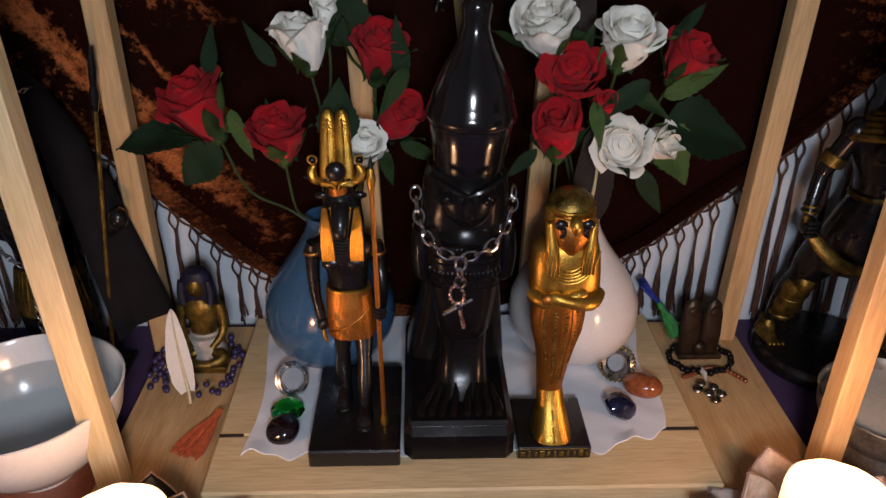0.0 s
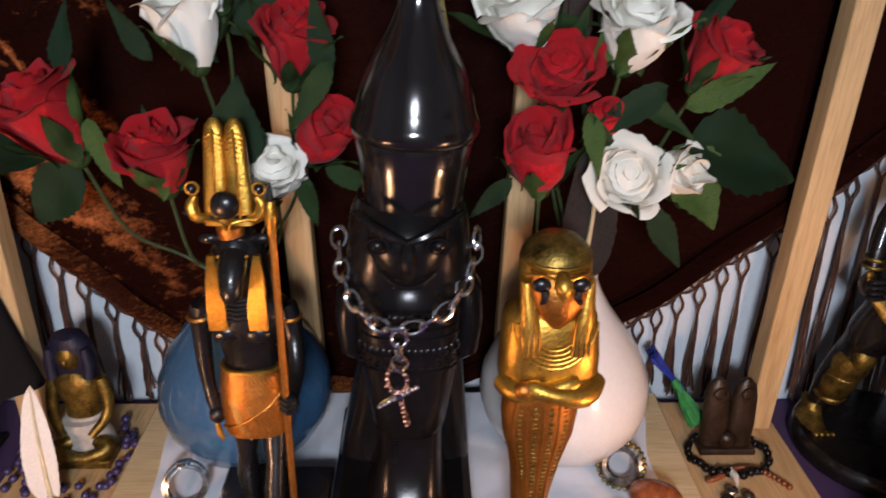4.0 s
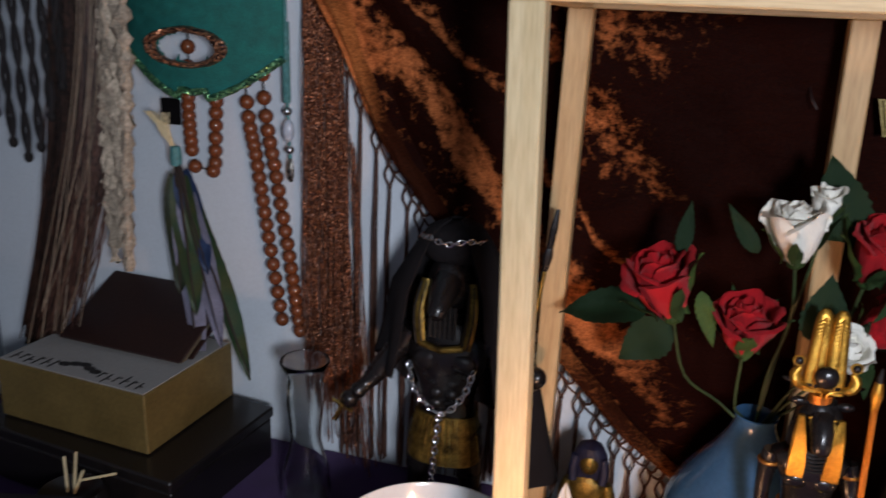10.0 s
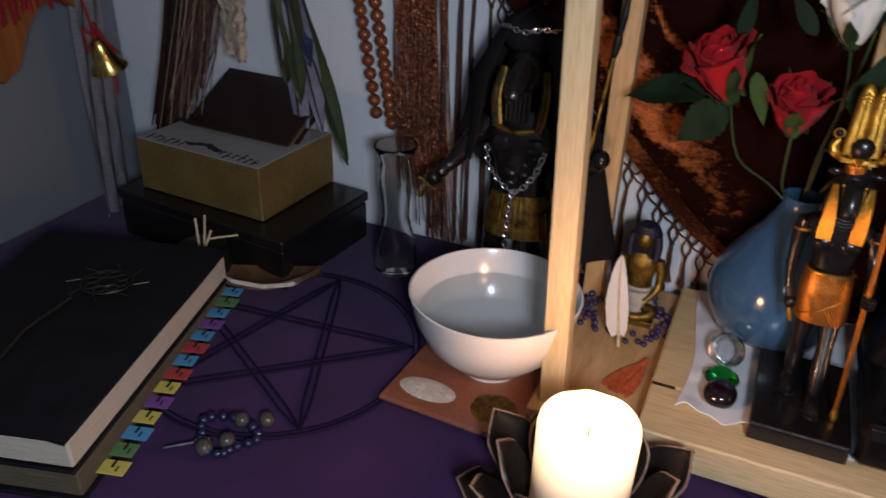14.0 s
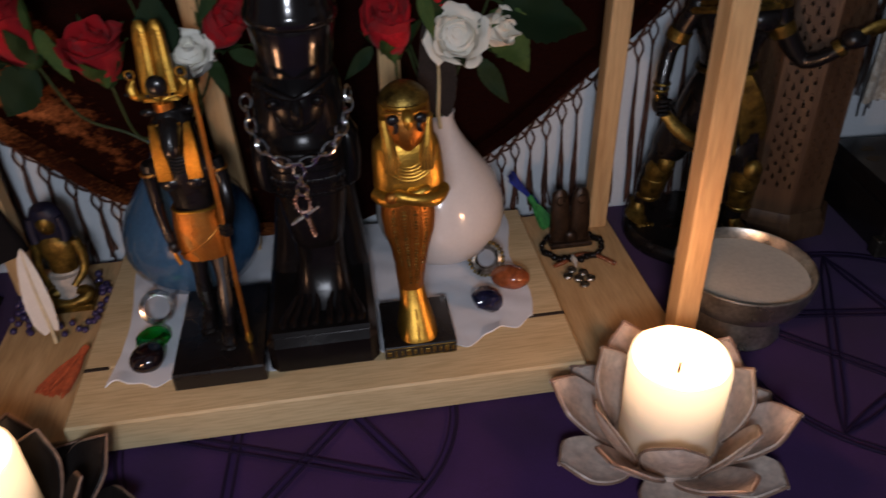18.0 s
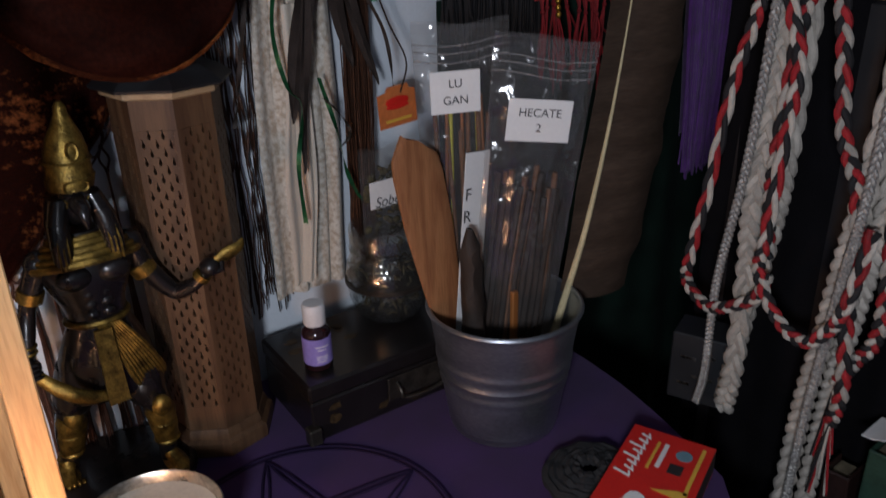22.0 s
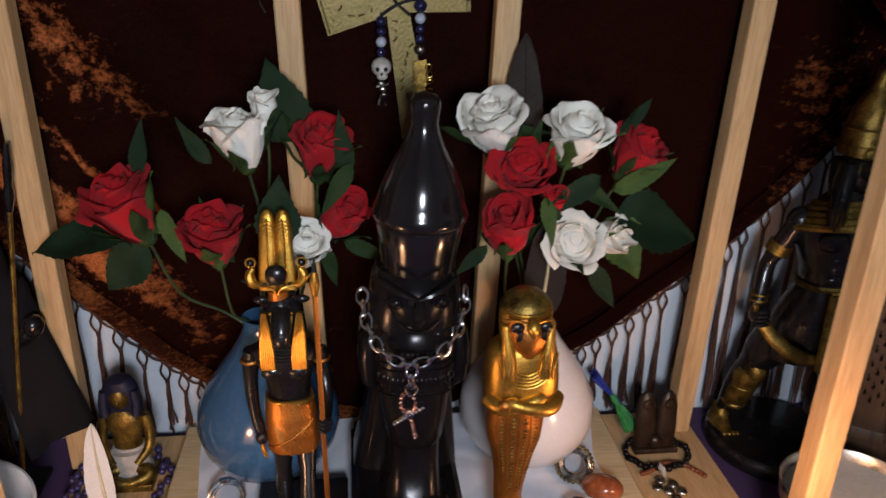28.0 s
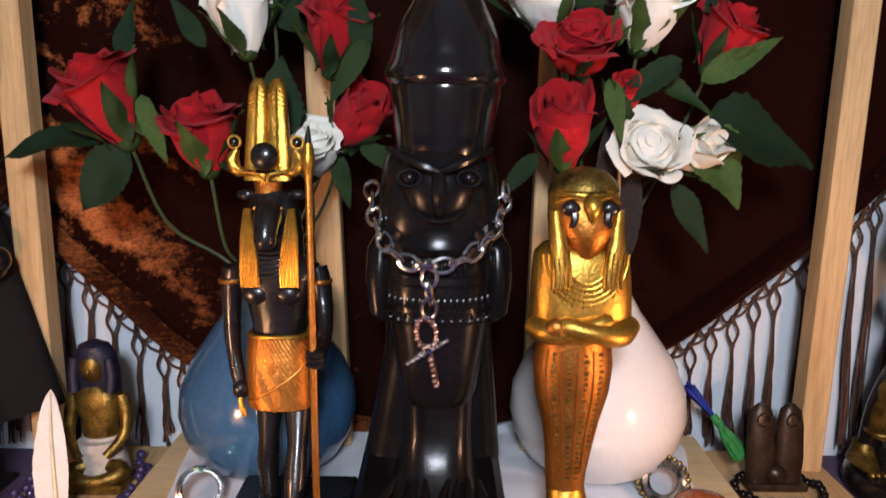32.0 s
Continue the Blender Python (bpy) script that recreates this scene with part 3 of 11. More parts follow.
M["white_glaze"] = surface("white_glaze", (0.74, 0.70, 0.67), 0.16, vary=0.05, scale=20, bump=0.03, coat=0.5, rvar=0.05)
M["linen"] = surface("white_linen", (0.74, 0.77, 0.82), 0.85, vary=0.08, scale=40, bump=0.5, fine=1600, spec=0.2)
M["ceramic"] = surface("white_porcelain", (0.76, 0.76, 0.74), 0.18, vary=0.05, scale=20, bump=0.03, coat=0.4, rvar=0.05)
M["water"] = clear("water", (0.975, 0.988, 0.992), thin=True, milky=0.0, gloss=0.02)
M["glass"] = clear("clear_glass", (0.96, 0.98, 0.97), 0.02, 1.45)
M["green_glass"] = clear("green_glass", (0.03, 0.62, 0.12), 0.03, 1.5)
M["jar_glass"] = clear("thin_jar_glass", (0.97, 0.98, 0.975), thin=True, milky=0.008)
M["film"] = clear("plastic_film", (0.985, 0.98, 0.975), thin=True, milky=0.014, gloss=0.05, sharp=0.14, crease=0.0035)
M["dark_stone"] = surface("black_polished_stone", (0.012, 0.007, 0.010), 0.08, vary=0.5, scale=80, bump=0.02, coat=0.6)
M["blue_stone"] = surface("dark_blue_stone", (0.014, 0.016, 0.055), 0.14, vary=0.6, scale=150, bump=0.05, coat=0.5)
M["goldstone"] = surface("goldstone", (0.36, 0.10, 0.035), 0.15, vary=0.5, scale=300, bump=0.05, coat=0.5, fine=2500)
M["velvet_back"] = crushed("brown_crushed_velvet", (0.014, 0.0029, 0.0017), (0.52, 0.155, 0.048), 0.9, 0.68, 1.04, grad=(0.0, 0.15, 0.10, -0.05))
M["velvet_swag"] = surface("dark_brown_velvet", (0.024, 0.0052, 0.0030), 0.7, vary=0.6, scale=24, bump=0.6, fine=400, spec=0.05)
# velvet for hem and rolled edge, with its copper highlight painted in
M["velvet_edge"] = crushed("sheen_crushed_velvet", (0.035, 0.009, 0.004), (0.50, 0.16, 0.045), 0.9, 0.52, 0.80, grain=260)
M["knot"] = surface("brown_knotted_thread", (0.105, 0.044, 0.027), 0.7, vary=0.5, scale=200, bump=0.5, fine=1500, island=0.5)
M["cream_yarn"] = surface("cream_boucle_yarn", (0.60, 0.49, 0.36), 0.85, vary=0.5, scale=400, bump=0.8, fine=1500, island=0.35)
M["bead_brown"] = surface("brown_glass_bead", (0.22, 0.062, 0.022), 0.22, vary=0.4, scale=90, bump=0.05, coat=0.4)
M["lapis"] = surface("navy_bead", (0.018, 0.020, 0.075), 0.25, vary=0.5, scale=200, coat=0.3)
M["purple_bead"] = surface("violet_bead", (0.055, 0.040, 0.115), 0.25, vary=0.4, scale=200, coat=0.3)
M["bone"] = surface("bone_white", (0.66, 0.62, 0.54), 0.5, vary=0.3, scale=150, bump=0.2)
M["smoky"] = surface("smoky_quartz_bead", (0.085, 0.075, 0.068), 0.12, vary=0.4, scale=120, coat=0.5)
M["pearl"] = surface("grey_pearl_bead", (0.55, 0.60, 0.68), 0.2, vary=0.2, scale=100, coat=0.4)
M["orange_thread"] = surface("orange_tassel_thread", (0.62, 0.13, 0.045), 0.7, vary=0.4, scale=300, bump=0.6, fine=1800, island=0.3)
M["red_thread"] = surface("red_thread", (0.32, 0.012, 0.016), 0.75, vary=0.4, scale=300, bump=0.6, fine=1800, island=0.3)
M["white_thread"] = surface("white_cotton_cord", (0.46, 0.42, 0.36), 0.85, vary=0.25, scale=200, bump=0.7, fine=1500, island=0.2)
M["black_thread"] = surface("black_cord", (0.012, 0.011, 0.012), 0.8, vary=0.4, scale=200, bump=0.7, fine=1500, island=0.4)
M["purple_thread"] = surface("purple_chiffon", (0.11, 0.025, 0.20), 0.7, vary=0.4, scale=100, bump=0.5, fine=900, island=0.4, sheen=0.3)
M["silver_thread"] = surface("silver_thread", (0.46, 0.44, 0.40), 0.4, metal=0.35, vary=0.5, scale=500, bump=0.6, fine=1500, second=(0.20, 0.19, 0.18))
M["silver_lurex"] = glitter("silver_lurex", (0.34, 0.34, 0.38), (0.10, 0.10, 0.12), 700, 0.8, 0.3, 1.0, 0.45)
M["gold_glitter"] = glitter("gold_glitter", (0.80, 0.66, 0.34), (0.05, 0.04, 0.025), 1100, 0.85, 0.3, 1.6, 0.5)
M["green_felt"] = surface("teal_felt_mask", (0.010, 0.150, 0.125), 0.8, vary=0.3, scale=120, bump=0.5, fine=900)
M["green_glitter"] = glitter("green_gold_glitter", (0.20, 0.45, 0.20), (0.02, 0.10, 0.07), 1200, 0.7, 0.3, 1.5)
M["bronze_glitter"] = glitter("bronze_glitter", (0.45, 0.20, 0.10), (0.05, 0.03, 0.03), 1000, 0.7, 0.35, 1.5)
M["white_feather"] = surface("white_feather", (0.78, 0.74, 0.68), 0.8, vary=0.12, scale=40, bump=0.6, fine=900, stretch=(1, 1, 0.3), spec=0.2)
M["grey_feather"] = surface("grey_feather", (0.045, 0.034, 0.029), 0.75, vary=0.4, scale=50, bump=0.6, fine=900, spec=0.2)
M["brown_feather"] = surface("brown_feather", (0.15, 0.100, 0.062), 0.75, vary=0.4, scale=40, bump=0.6, fine=900, spec=0.2)
M["green_feather"] = surface("green_feather", (0.014, 0.050, 0.022), 0.5, vary=0.5, scale=60, bump=0.5, fine=900, second=(0.05, 0.06, 0.02))
M["olive_feather"] = surface("olive_feather", (0.035, 0.038, 0.012), 0.6, vary=0.5, scale=60, bump=0.5, fine=900, second=(0.012, 0.022, 0.012))
M["blue_feather"] = surface("blue_feather", (0.020, 0.045, 0.12), 0.5, vary=0.5, scale=60, bump=0.5, fine=900)
M["lilac_feather"] = surface("grey_lilac_feather", (0.22, 0.22, 0.30), 0.7, vary=0.35, scale=60, bump=0.5, fine=900)
M["quill"] = surface("ivory_quill", (0.62, 0.52, 0.30), 0.4, vary=0.2, scale=60)
M["spat_wood"] = wood("red_brown_wood", (0.33, 0.145, 0.060), (0.22, 0.085, 0.035), "z", 30)
M["stand_wood"] = wood("orange_brown_wood", (0.28, 0.10, 0.025), (0.19, 0.06, 0.015), "z", 30)
M["tower_wood"] = wood("dark_carved_wood", (0.105, 0.056, 0.028), (0.055, 0.026, 0.013), "z", 26, 0.5)
M["tower_pale"] = wood("pale_wood_rim", (0.36, 0.25, 0.14), (0.26, 0.17, 0.09), "x", 30)
M["bark_dark"] = surface("dark_wood_stick", (0.030, 0.018, 0.012), 0.7, vary=0.4, scale=80, bump=0.7, fine=500)
M["black_leather"] = surface("black_leather", (0.010, 0.009, 0.012), 0.55, vary=0.3, scale=60, bump=0.5, fine=700, spec=0.25)
M["paper"] = surface("page_edges", (0.62, 0.56, 0.46), 0.9, vary=0.25, scale=500, bump=0.6, fine=1200, stretch=(0.1, 0.1, 6))
M["paper_old"] = surface("worn_page_edges", (0.16, 0.13, 0.08), 0.9, vary=0.5, scale=500, bump=0.8, fine=1200, stretch=(0.1, 0.1, 6))
M["label_white"] = surface("white_label", (0.72, 0.71, 0.69), 0.7, vary=0.05, scale=60, bump=0.05)
M["text_dark"] = surface("printed_ink", (0.02, 0.018, 0.018), 0.7, vary=0.1, scale=60, bump=0.0)
M["gilt_card"] = surface("gilt_cardboard", (0.20, 0.14, 0.045), 0.50, metal=0.35, vary=0.25, scale=30, bump=0.2, fine=400)
M["white_card"] = surface("white_printed_card", (0.32, 0.31, 0.29), 0.6, vary=0.1, scale=30)
M["dark_card"] = surface("dark_printed_card", (0.026, 0.011, 0.008), 0.40, vary=0.4, scale=25, second=(0.02, 0.010, 0.010))
M["lacquer"] = surface("black_lacquer", (0.010, 0.008, 0.008), 0.35, vary=0.3, scale=40, bump=0.1, coat=0.2)
M["dull_metal"] = surface("dull_dark_metal", (0.10, 0.085, 0.07), 0.45, metal=0.8, vary=0.4, scale=80)
M["match_red"] = surface("red_printed_card", (0.62, 0.022, 0.016), 0.35, vary=0.1, scale=40, bump=0.05)
M["match_yellow"] = surface("yellow_print", (0.70, 0.42, 0.06), 0.4, vary=0.1)
M["tag_orange"] = surface("orange_printed_tag", (0.58, 0.17, 0.05), 0.45, vary=0.2, scale=80)
M["bottle_violet"] = surface("violet_label", (0.25, 0.20, 0.52), 0.4, vary=0.15, scale=60)
M["amber_dark"] = surface("dark_amber_glass", (0.020, 0.008, 0.010), 0.08, vary=0.2, scale=60, coat=0.5)
M["cap_white"] = surface("white_plastic_cap", (0.66, 0.64, 0.63), 0.4, vary=0.08, scale=60)
M["incense"] = surface("brown_incense", (0.17, 0.080, 0.040), 0.85, vary=0.4, scale=150, bump=0.6, fine=900, island=0.4)
M["herb"] = surface("dried_herb", (0.09, 0.075, 0.035), 0.9, vary=0.6, scale=200, bump=0.9, fine=900)
M["coaster"] = surface("red_brown_coaster", (0.30, 0.105, 0.060), 0.4, vary=0.25, scale=30, bump=0.1)
M["petal_stone"] = surface("pale_shell", (0.90, 0.79, 0.70), 0.28, vary=0.3, scale=55, bump=0.35, fine=260, second=(0.74, 0.58, 0.49), mix=0.5, spec=0.5)
M["shell_rim"] = surface("dark_petal_rim", (0.34, 0.21, 0.15), 0.45, vary=0.4, scale=120)
M["petal_dark"] = surface("black_capiz_petal", (0.018, 0.014, 0.013), 0.35, vary=0.4, scale=60, bump=0.3, fine=300)
M["silver_cloth"] = surface("black_cape_cloth", (0.014, 0.012, 0.013), 0.9, vary=0.3, scale=60, bump=0.6, fine=1800, spec=0.15)
M["blue_hair"] = surface("dark_blue_wig", (0.012, 0.012, 0.032), 0.5, vary=0.3, scale=200, bump=0.5, fine=900)
M["kilt_white"] = surface("painted_white_kilt", (0.55, 0.50, 0.44), 0.5, vary=0.3, scale=120)
M["brown_resin"] = surface("dark_bronze_resin", (0.045, 0.025, 0.014), 0.38, metal=0.3, vary=0.5, scale=100, bump=0.3)
M["pewter_water"] = surface("cloudy_water", (0.60, 0.55, 0.46), 0.12, vary=0.12, scale=20, bump=0.02, coat=0.3)
M["tarnish"] = surface("tarnished_bowl", (0.64, 0.60, 0.52), 0.30, metal=0.9, vary=0.4, scale=60, bump=0.2, second=(0.34, 0.30, 0.24))
M["green_cloth"] = surface("dark_green_cloth", (0.007, 0.020, 0.014), 0.85, vary=0.4, scale=30, bump=0.5, fine=900, spec=0.2)
M["black_cloth"] = surface("black_cloth", (0.006, 0.0055, 0.0065), 0.9, vary=0.4, scale=30, bump=0.5, fine=900, spec=0.08)
M["red_cloth"] = surface("red_woven_cloth", (0.28, 0.012, 0.012), 0.8, vary=0.4, scale=120, bump=0.7, fine=1200)
M["shelf"] = surface("black_shelf_board", (0.012, 0.011, 0.012), 0.5, vary=0.2, scale=20)
M["ribbon_green"] = surface("green_metallic_ribbon", (0.02, 0.13, 0.05), 0.3, metal=0.5, vary=0.4, scale=100)
M["tab_blue"] = surface("blue_paper_tab", (0.07, 0.28, 0.50), 0.6, vary=0.1)
M["tab_red"] = surface("red_paper_tab", (0.42, 0.05, 0.05), 0.6, vary=0.1)
M["tab_green"] = surface("green_paper_tab", (0.10, 0.22, 0.08), 0.6, vary=0.1)
M["tab_yellow"] = surface("yellow_paper_tab", (0.55, 0.48, 0.10), 0.6, vary=0.1)
M["tab_purple"] = surface("purple_paper_tab", (0.18, 0.07, 0.28), 0.6, vary=0.1)
M["steel"] = surface("steel_staple", (0.55, 0.55, 0.57), 0.3, metal=1.0, vary=0.1)
M["turquoise"] = surface("turquoise_cord", (0.10, 0.28, 0.28), 0.6, vary=0.3, scale=200)
M["blue_tassel"] = surface("blue_tassel_thread", (0.015, 0.035, 0.30), 0.6, vary=0.4, scale=300, island=0.4)
M["green_tassel"] = surface("green_tassel_thread", (0.03, 0.24, 0.05), 0.6, vary=0.4, scale=300, island=0.4)


M["seal_film"] = surface("milky_film", (0.45, 0.43, 0.42), 0.25, vary=0.1, scale=60, trans=0.5)
M["yellow_stick"] = surface("yellow_green_incense", (0.50, 0.46, 0.05), 0.6, vary=0.2, scale=60)
M["vane_brown"] = surface("brown_vane", (0.066, 0.043, 0.030), 0.55, vary=0.35, scale=30, bump=0.7, fine=260, stretch=(0.35, 1, 2.2), spec=0.25)
M["gilt_worn"] = surface("worn_gilt", (0.075, 0.048, 0.022), 0.5, metal=0.4, vary=0.5, scale=200)
M["tab_blue_grey"] = surface("blue_grey_print", (0.14, 0.25, 0.30), 0.5, vary=0.1)
M["grey_cord"] = surface("dark_grey_cord", (0.022, 0.021, 0.022), 0.85, vary=0.5, scale=200, bump=0.8, fine=900)
M["dark_grey_card"] = surface("dark_grey_card", (0.016, 0.017, 0.019), 0.5, vary=0.2, scale=40)
M["spine_green"] = surface("green_book_cloth", (0.020, 0.055, 0.035), 0.6, vary=0.3, scale=50)
M["spine_navy"] = surface("navy_book_cloth", (0.020, 0.024, 0.070), 0.6, vary=0.3, scale=50)
M["spine_red"] = surface("red_book_cloth", (0.13, 0.015, 0.015), 0.6, vary=0.3, scale=50)
M["spine_tan"] = surface("tan_book_cloth", (0.20, 0.14, 0.08), 0.6, vary=0.3, scale=50)
M["fleck_cloth"] = surface("flecked_cream_cloth", (0.62, 0.58, 0.50), 0.7, vary=0.25, scale=240, bump=0.6, fine=900, second=(0.40, 0.33, 0.25), mix=0.25, sheen=0.2)
M["cream_silk"] = surface("cream_silk", (0.60, 0.52, 0.42), 0.5, vary=0.15, scale=30, bump=0.3, fine=700, sheen=0.3)
M["copper_dark"] = surface("brown_glitter_thread", (0.10, 0.045, 0.025), 0.4, metal=0.4, vary=0.6, scale=400, bump=0.6, fine=1500, island=0.7)


def thin_silk(mt, share):
    """Let some light through a petal or leaf."""
    nd, ln = mt.node_tree.nodes, mt.node_tree.links
    bs, out = nd["Principled BSDF"], nd["Material Output"]
    tl, mx = nd.new("ShaderNodeBsdfTranslucent"), nd.new("ShaderNodeMixShader")
    mx.inputs[0].default_value = share
    ln.new(bs.inputs["Base Color"].links[0].from_socket, tl.inputs[0])
    ln.new(bs.outputs[0], mx.inputs[1])
    ln.new(tl.outputs[0], mx.inputs[2])
    ln.new(mx.outputs[0], out.inputs[0])


thin_silk(M["petal_stone"], 0.40)
for key in ("red_petal", "white_petal", "cream_petal"):
    thin_silk(M[key], {"red_petal": 0.12, "white_petal": 0.12, "cream_petal": 0.18}[key])


M["copper_lurex"] = glitter("copper_lurex", (0.34, 0.12, 0.05), (0.06, 0.018, 0.009), 1300, 0.55, 0.4, 1.2, 0.62)
M["brown_lurex"] = glitter("brown_lurex", (0.15, 0.07, 0.035), (0.016, 0.007, 0.004), 1500, 0.5, 0.4, 1.2, 0.75)
M["rose_gold"] = surface("rose_gold_metal", (0.66, 0.44, 0.38), 0.25, metal=1.0, vary=0.3, scale=300, bump=0.5, fine=1200)
M["auburn_thread"] = surface("auburn_silk_thread", (0.032, 0.012, 0.008), 0.42, vary=0.5, scale=300, bump=0.5, fine=1500, island=0.7, second=(0.10, 0.048, 0.032), mix=0.25)
M["umber_thread"] = surface("umber_silk_thread", (0.011, 0.006, 0.004), 0.5, vary=0.5, scale=300, bump=0.5, fine=1500, island=0.8, spec=0.18, second=(0.040, 0.018, 0.012), mix=0.3)
M["beige_thread"] = surface("beige_thread", (0.36, 0.28, 0.20), 0.8, vary=0.4, scale=300, bump=0.6, fine=1500, island=0.4, spec=0.15)

# still water has no ripples
for link in [k for k in M["water"].node_tree.links if k.to_socket.name == "Normal"]:
    M["water"].node_tree.links.remove(link)
M["ribbon_silver"] = surface("silver_lurex_ribbon", (0.16, 0.16, 0.18), 0.42, metal=0.5, vary=0.55, scale=260, bump=0.8, fine=900, stretch=(0.25, 0.25, 2.5), second=(0.12, 0.12, 0.14))
M["body_black"] = surface("dark_glazed_resin", (0.008, 0.0065, 0.0065), 0.24, vary=0.3, scale=40, bump=0.1, fine=400, spec=0.28)


# ---------------------------------------------------------------- the room and the table
WALL = 0.437


def plane_box(name, c, s, mat, label, cat, b=0.002):
    return solid(name, Shape().box(c, s, b), mat, label, cat, kind="structure")


plane_box("wall_north", (0.1, WALL + 0.05, 0.4), (3.4, 0.1, 2.4), M["wall"], "pale blue-white painted wall behind the altar", "wall")
plane_box("wall_west", (-0.71, -0.7, 0.4), (0.1, 2.27, 2.4), M["side_wall"], "painted side wall beside the altar, its shade put into the colour", "wall")
plane_box("wall_east", (1.75, -0.7, 0.4), (0.1, 2.27, 2.4), M["wall"], "pale painted wall across the room", "wall")
plane_box("wall_south", (0.1, -1.9, 0.4), (3.4, 0.1, 2.4), M["wall"], "pale painted wall across the room", "wall")
plane_box("floor", (0.1, -0.7, -0.85), (3.4, 2.4, 0.1), M["stand_wood"], "dark brown wooden floor", "floor")
plane_box("ceiling", (0.1, -0.7, 1.65), (3.4, 2.4, 0.1), M["wall"], "plain pale ceiling", "ceiling")

table = thing("table", "dark wooden altar table under a purple cloth", "table")
TOP_EDGE = [(-0.63, -0.25), (0.42, -0.25), (0.475, -0.08), (0.498, 0.02), (0.525, 0.05), (0.56, 0.085), (0.590, 0.115), (0.615, 0.170), (0.632, 0.26), (0.636, 0.43), (-0.63, 0.43)]
part("tabletop", Shape().prism(TOP_EDGE, -0.039, -0.003), M["stand_wood"], table)
for lx in (-0.57, 0.45):
    for ly in (-0.12, 0.38):
        part("leg", Shape().box((lx, ly, -0.42), (0.05, 0.05, 0.758), 0.003), M["stand_wood"], table)


def cloth_top(u, v):
    y = lerp(-0.26, 0.434, v)
    if y < 0.02:
        right = lerp(0.424, 0.502, (y + 0.26) / 0.28)
    elif y < 0.12:
        right = lerp(0.502, 0.600, (y - 0.02) / 0.10)
    else:
        right = 0.600 + 0.044 * math.sin(min(1, (y - 0.12) / 0.20) * math.pi / 2)
    x = lerp(-0.65, right, u)
    z = 0.0005 * noise.noise(Vector((x * 16, y * 16, 0.3))) + 0.0006 * noise.noise(Vector((x * 40, y * 30, 4.0)))
    return (x, y, z - 0.0006)


solid("tablecloth", Shape().sheet(cloth_top, 120, 64, 0.0015), M["cloth_purple"], "purple cloth printed with pentagrams, spread over the table", "tablecloth")


def print_mark(cx, cy, R, start, name="pentagram_print"):
    """A printed five-pointed star of double lines in its ring."""
    sh = Shape()
    sh.ring((cx, cy, 0.0012), R, 0.0011, None, 72, 6)
    sh.ring((cx, cy, 0.0012), R * 0.96, 0.0005, None, 72, 6)
    vs = [(cx + R * 0.955 * math.cos(radians(start + 72 * i)), cy + R * 0.955 * math.sin(radians(start + 72 * i))) for i in range(5)]
    for i in range(5):
        a, b = Vector((*vs[i], 0)), Vector((*vs[(i + 2) % 5], 0))
        d = (b - a).normalized()
        nrm = Vector((-d.y, d.x, 0))
        for o in (-0.0024, 0.0024):
            pts = [a.lerp(b, k / 14) + nrm * (o * min(1, 9 * min(k, 14 - k) / 14)) for k in range(15)]
            sh.tube([(p.x, p.y, 0.0011) for p in pts], 0.0009, 6, up=(0, 0, 1))
    solid(name, sh, M["ink"], "black printed pentagram in a ring on the purple cloth", "print", kind="structure")


print_mark(-0.360, 0.245, 0.094, -49)
print_mark(0.352, 0.247, 0.094, -135)
print_mark(-0.005, 0.250, 0.094, -40)
# curled lettering of the border, too faint to read
deco = Shape()
rd = random.Random(5)
for k in range(9):
    bx, by = 0.335 + 0.028 * k, 0.115 - 0.004 * k + 0.01 * rd.random()
    pts = [(bx + 0.011 * math.cos(a * 1.3 + k) * (1 - a / 9), by + 0.010 * math.sin(a * 1.7 + k * 2), 0.0011) for a in [i * 0.5 for i in range(13)]]
    deco.tube(pts, 0.0006, 5, up=(0, 0, 1))
solid("border_print", deco, M["ink"], "thin black curled border print on the purple cloth", "print", kind="structure")

# ---------------------------------------------------------------- the wooden frame that stands over the altar
frame_thing = thing("shrine_frame", "open box frame of square pine sticks standing over the altar", "frame")


def stick(name, a, b, w, d, mat, label=""):
    a, b = Vector(a), Vector(b)
    ax = (b - a)
    L = ax.length
    q = ax.to_track_quat("Z", "Y").to_matrix().to_4x4()
    if abs(ax.normalized().z) > 0.9:
        q = Matrix.Rotation(math.atan2(ax.x, ax.z), 4, "Y") @ Matrix.Rotation(-math.atan2(ax.y, ax.z), 4, "X")
    sh = Shape().box((0, 0, L / 2), (w, d, L), 0.0007)
    sh.rough(0.0003, 30, a.x)
    return part(name, sh, mat, frame_thing, label, Matrix.Translation(a) @ q)


TOP = 0.336
stick("post", (0.2247, 0.2585, 0.001), (0.2277, 0.2620, TOP), 0.0135, 0.0135, M["pine_z"])
stick("post", (-0.1720, 0.2606, 0.001), (-0.1842, 0.2620, TOP), 0.0145, 0.0135, M["pale"])
stick("post", (0.2185, 0.3978, 0.010), (0.2268, 0.3990, TOP), 0.0135, 0.0135, M["pine_z"])
stick("post", (-0.1816, 0.3927, 0.010), (-0.1788, 0.3847, TOP), 0.0135, 0.0135, M["pine_z"])
stick("post", (-0.0302, 0.3950, 0.0235), (-0.0400, 0.3938, TOP), 0.0135, 0.011, M["pine_z"])
stick("post", (0.0715, 0.3900, 0.0235), (0.0790, 0.3905, TOP), 0.0135, 0.011, M["pine_z"])
stick("top_bar", (-0.196, 0.262, TOP + 0.0066), (0.237, 0.262, TOP + 0.0066), 0.0135, 0.0135, M["pine_bar"])
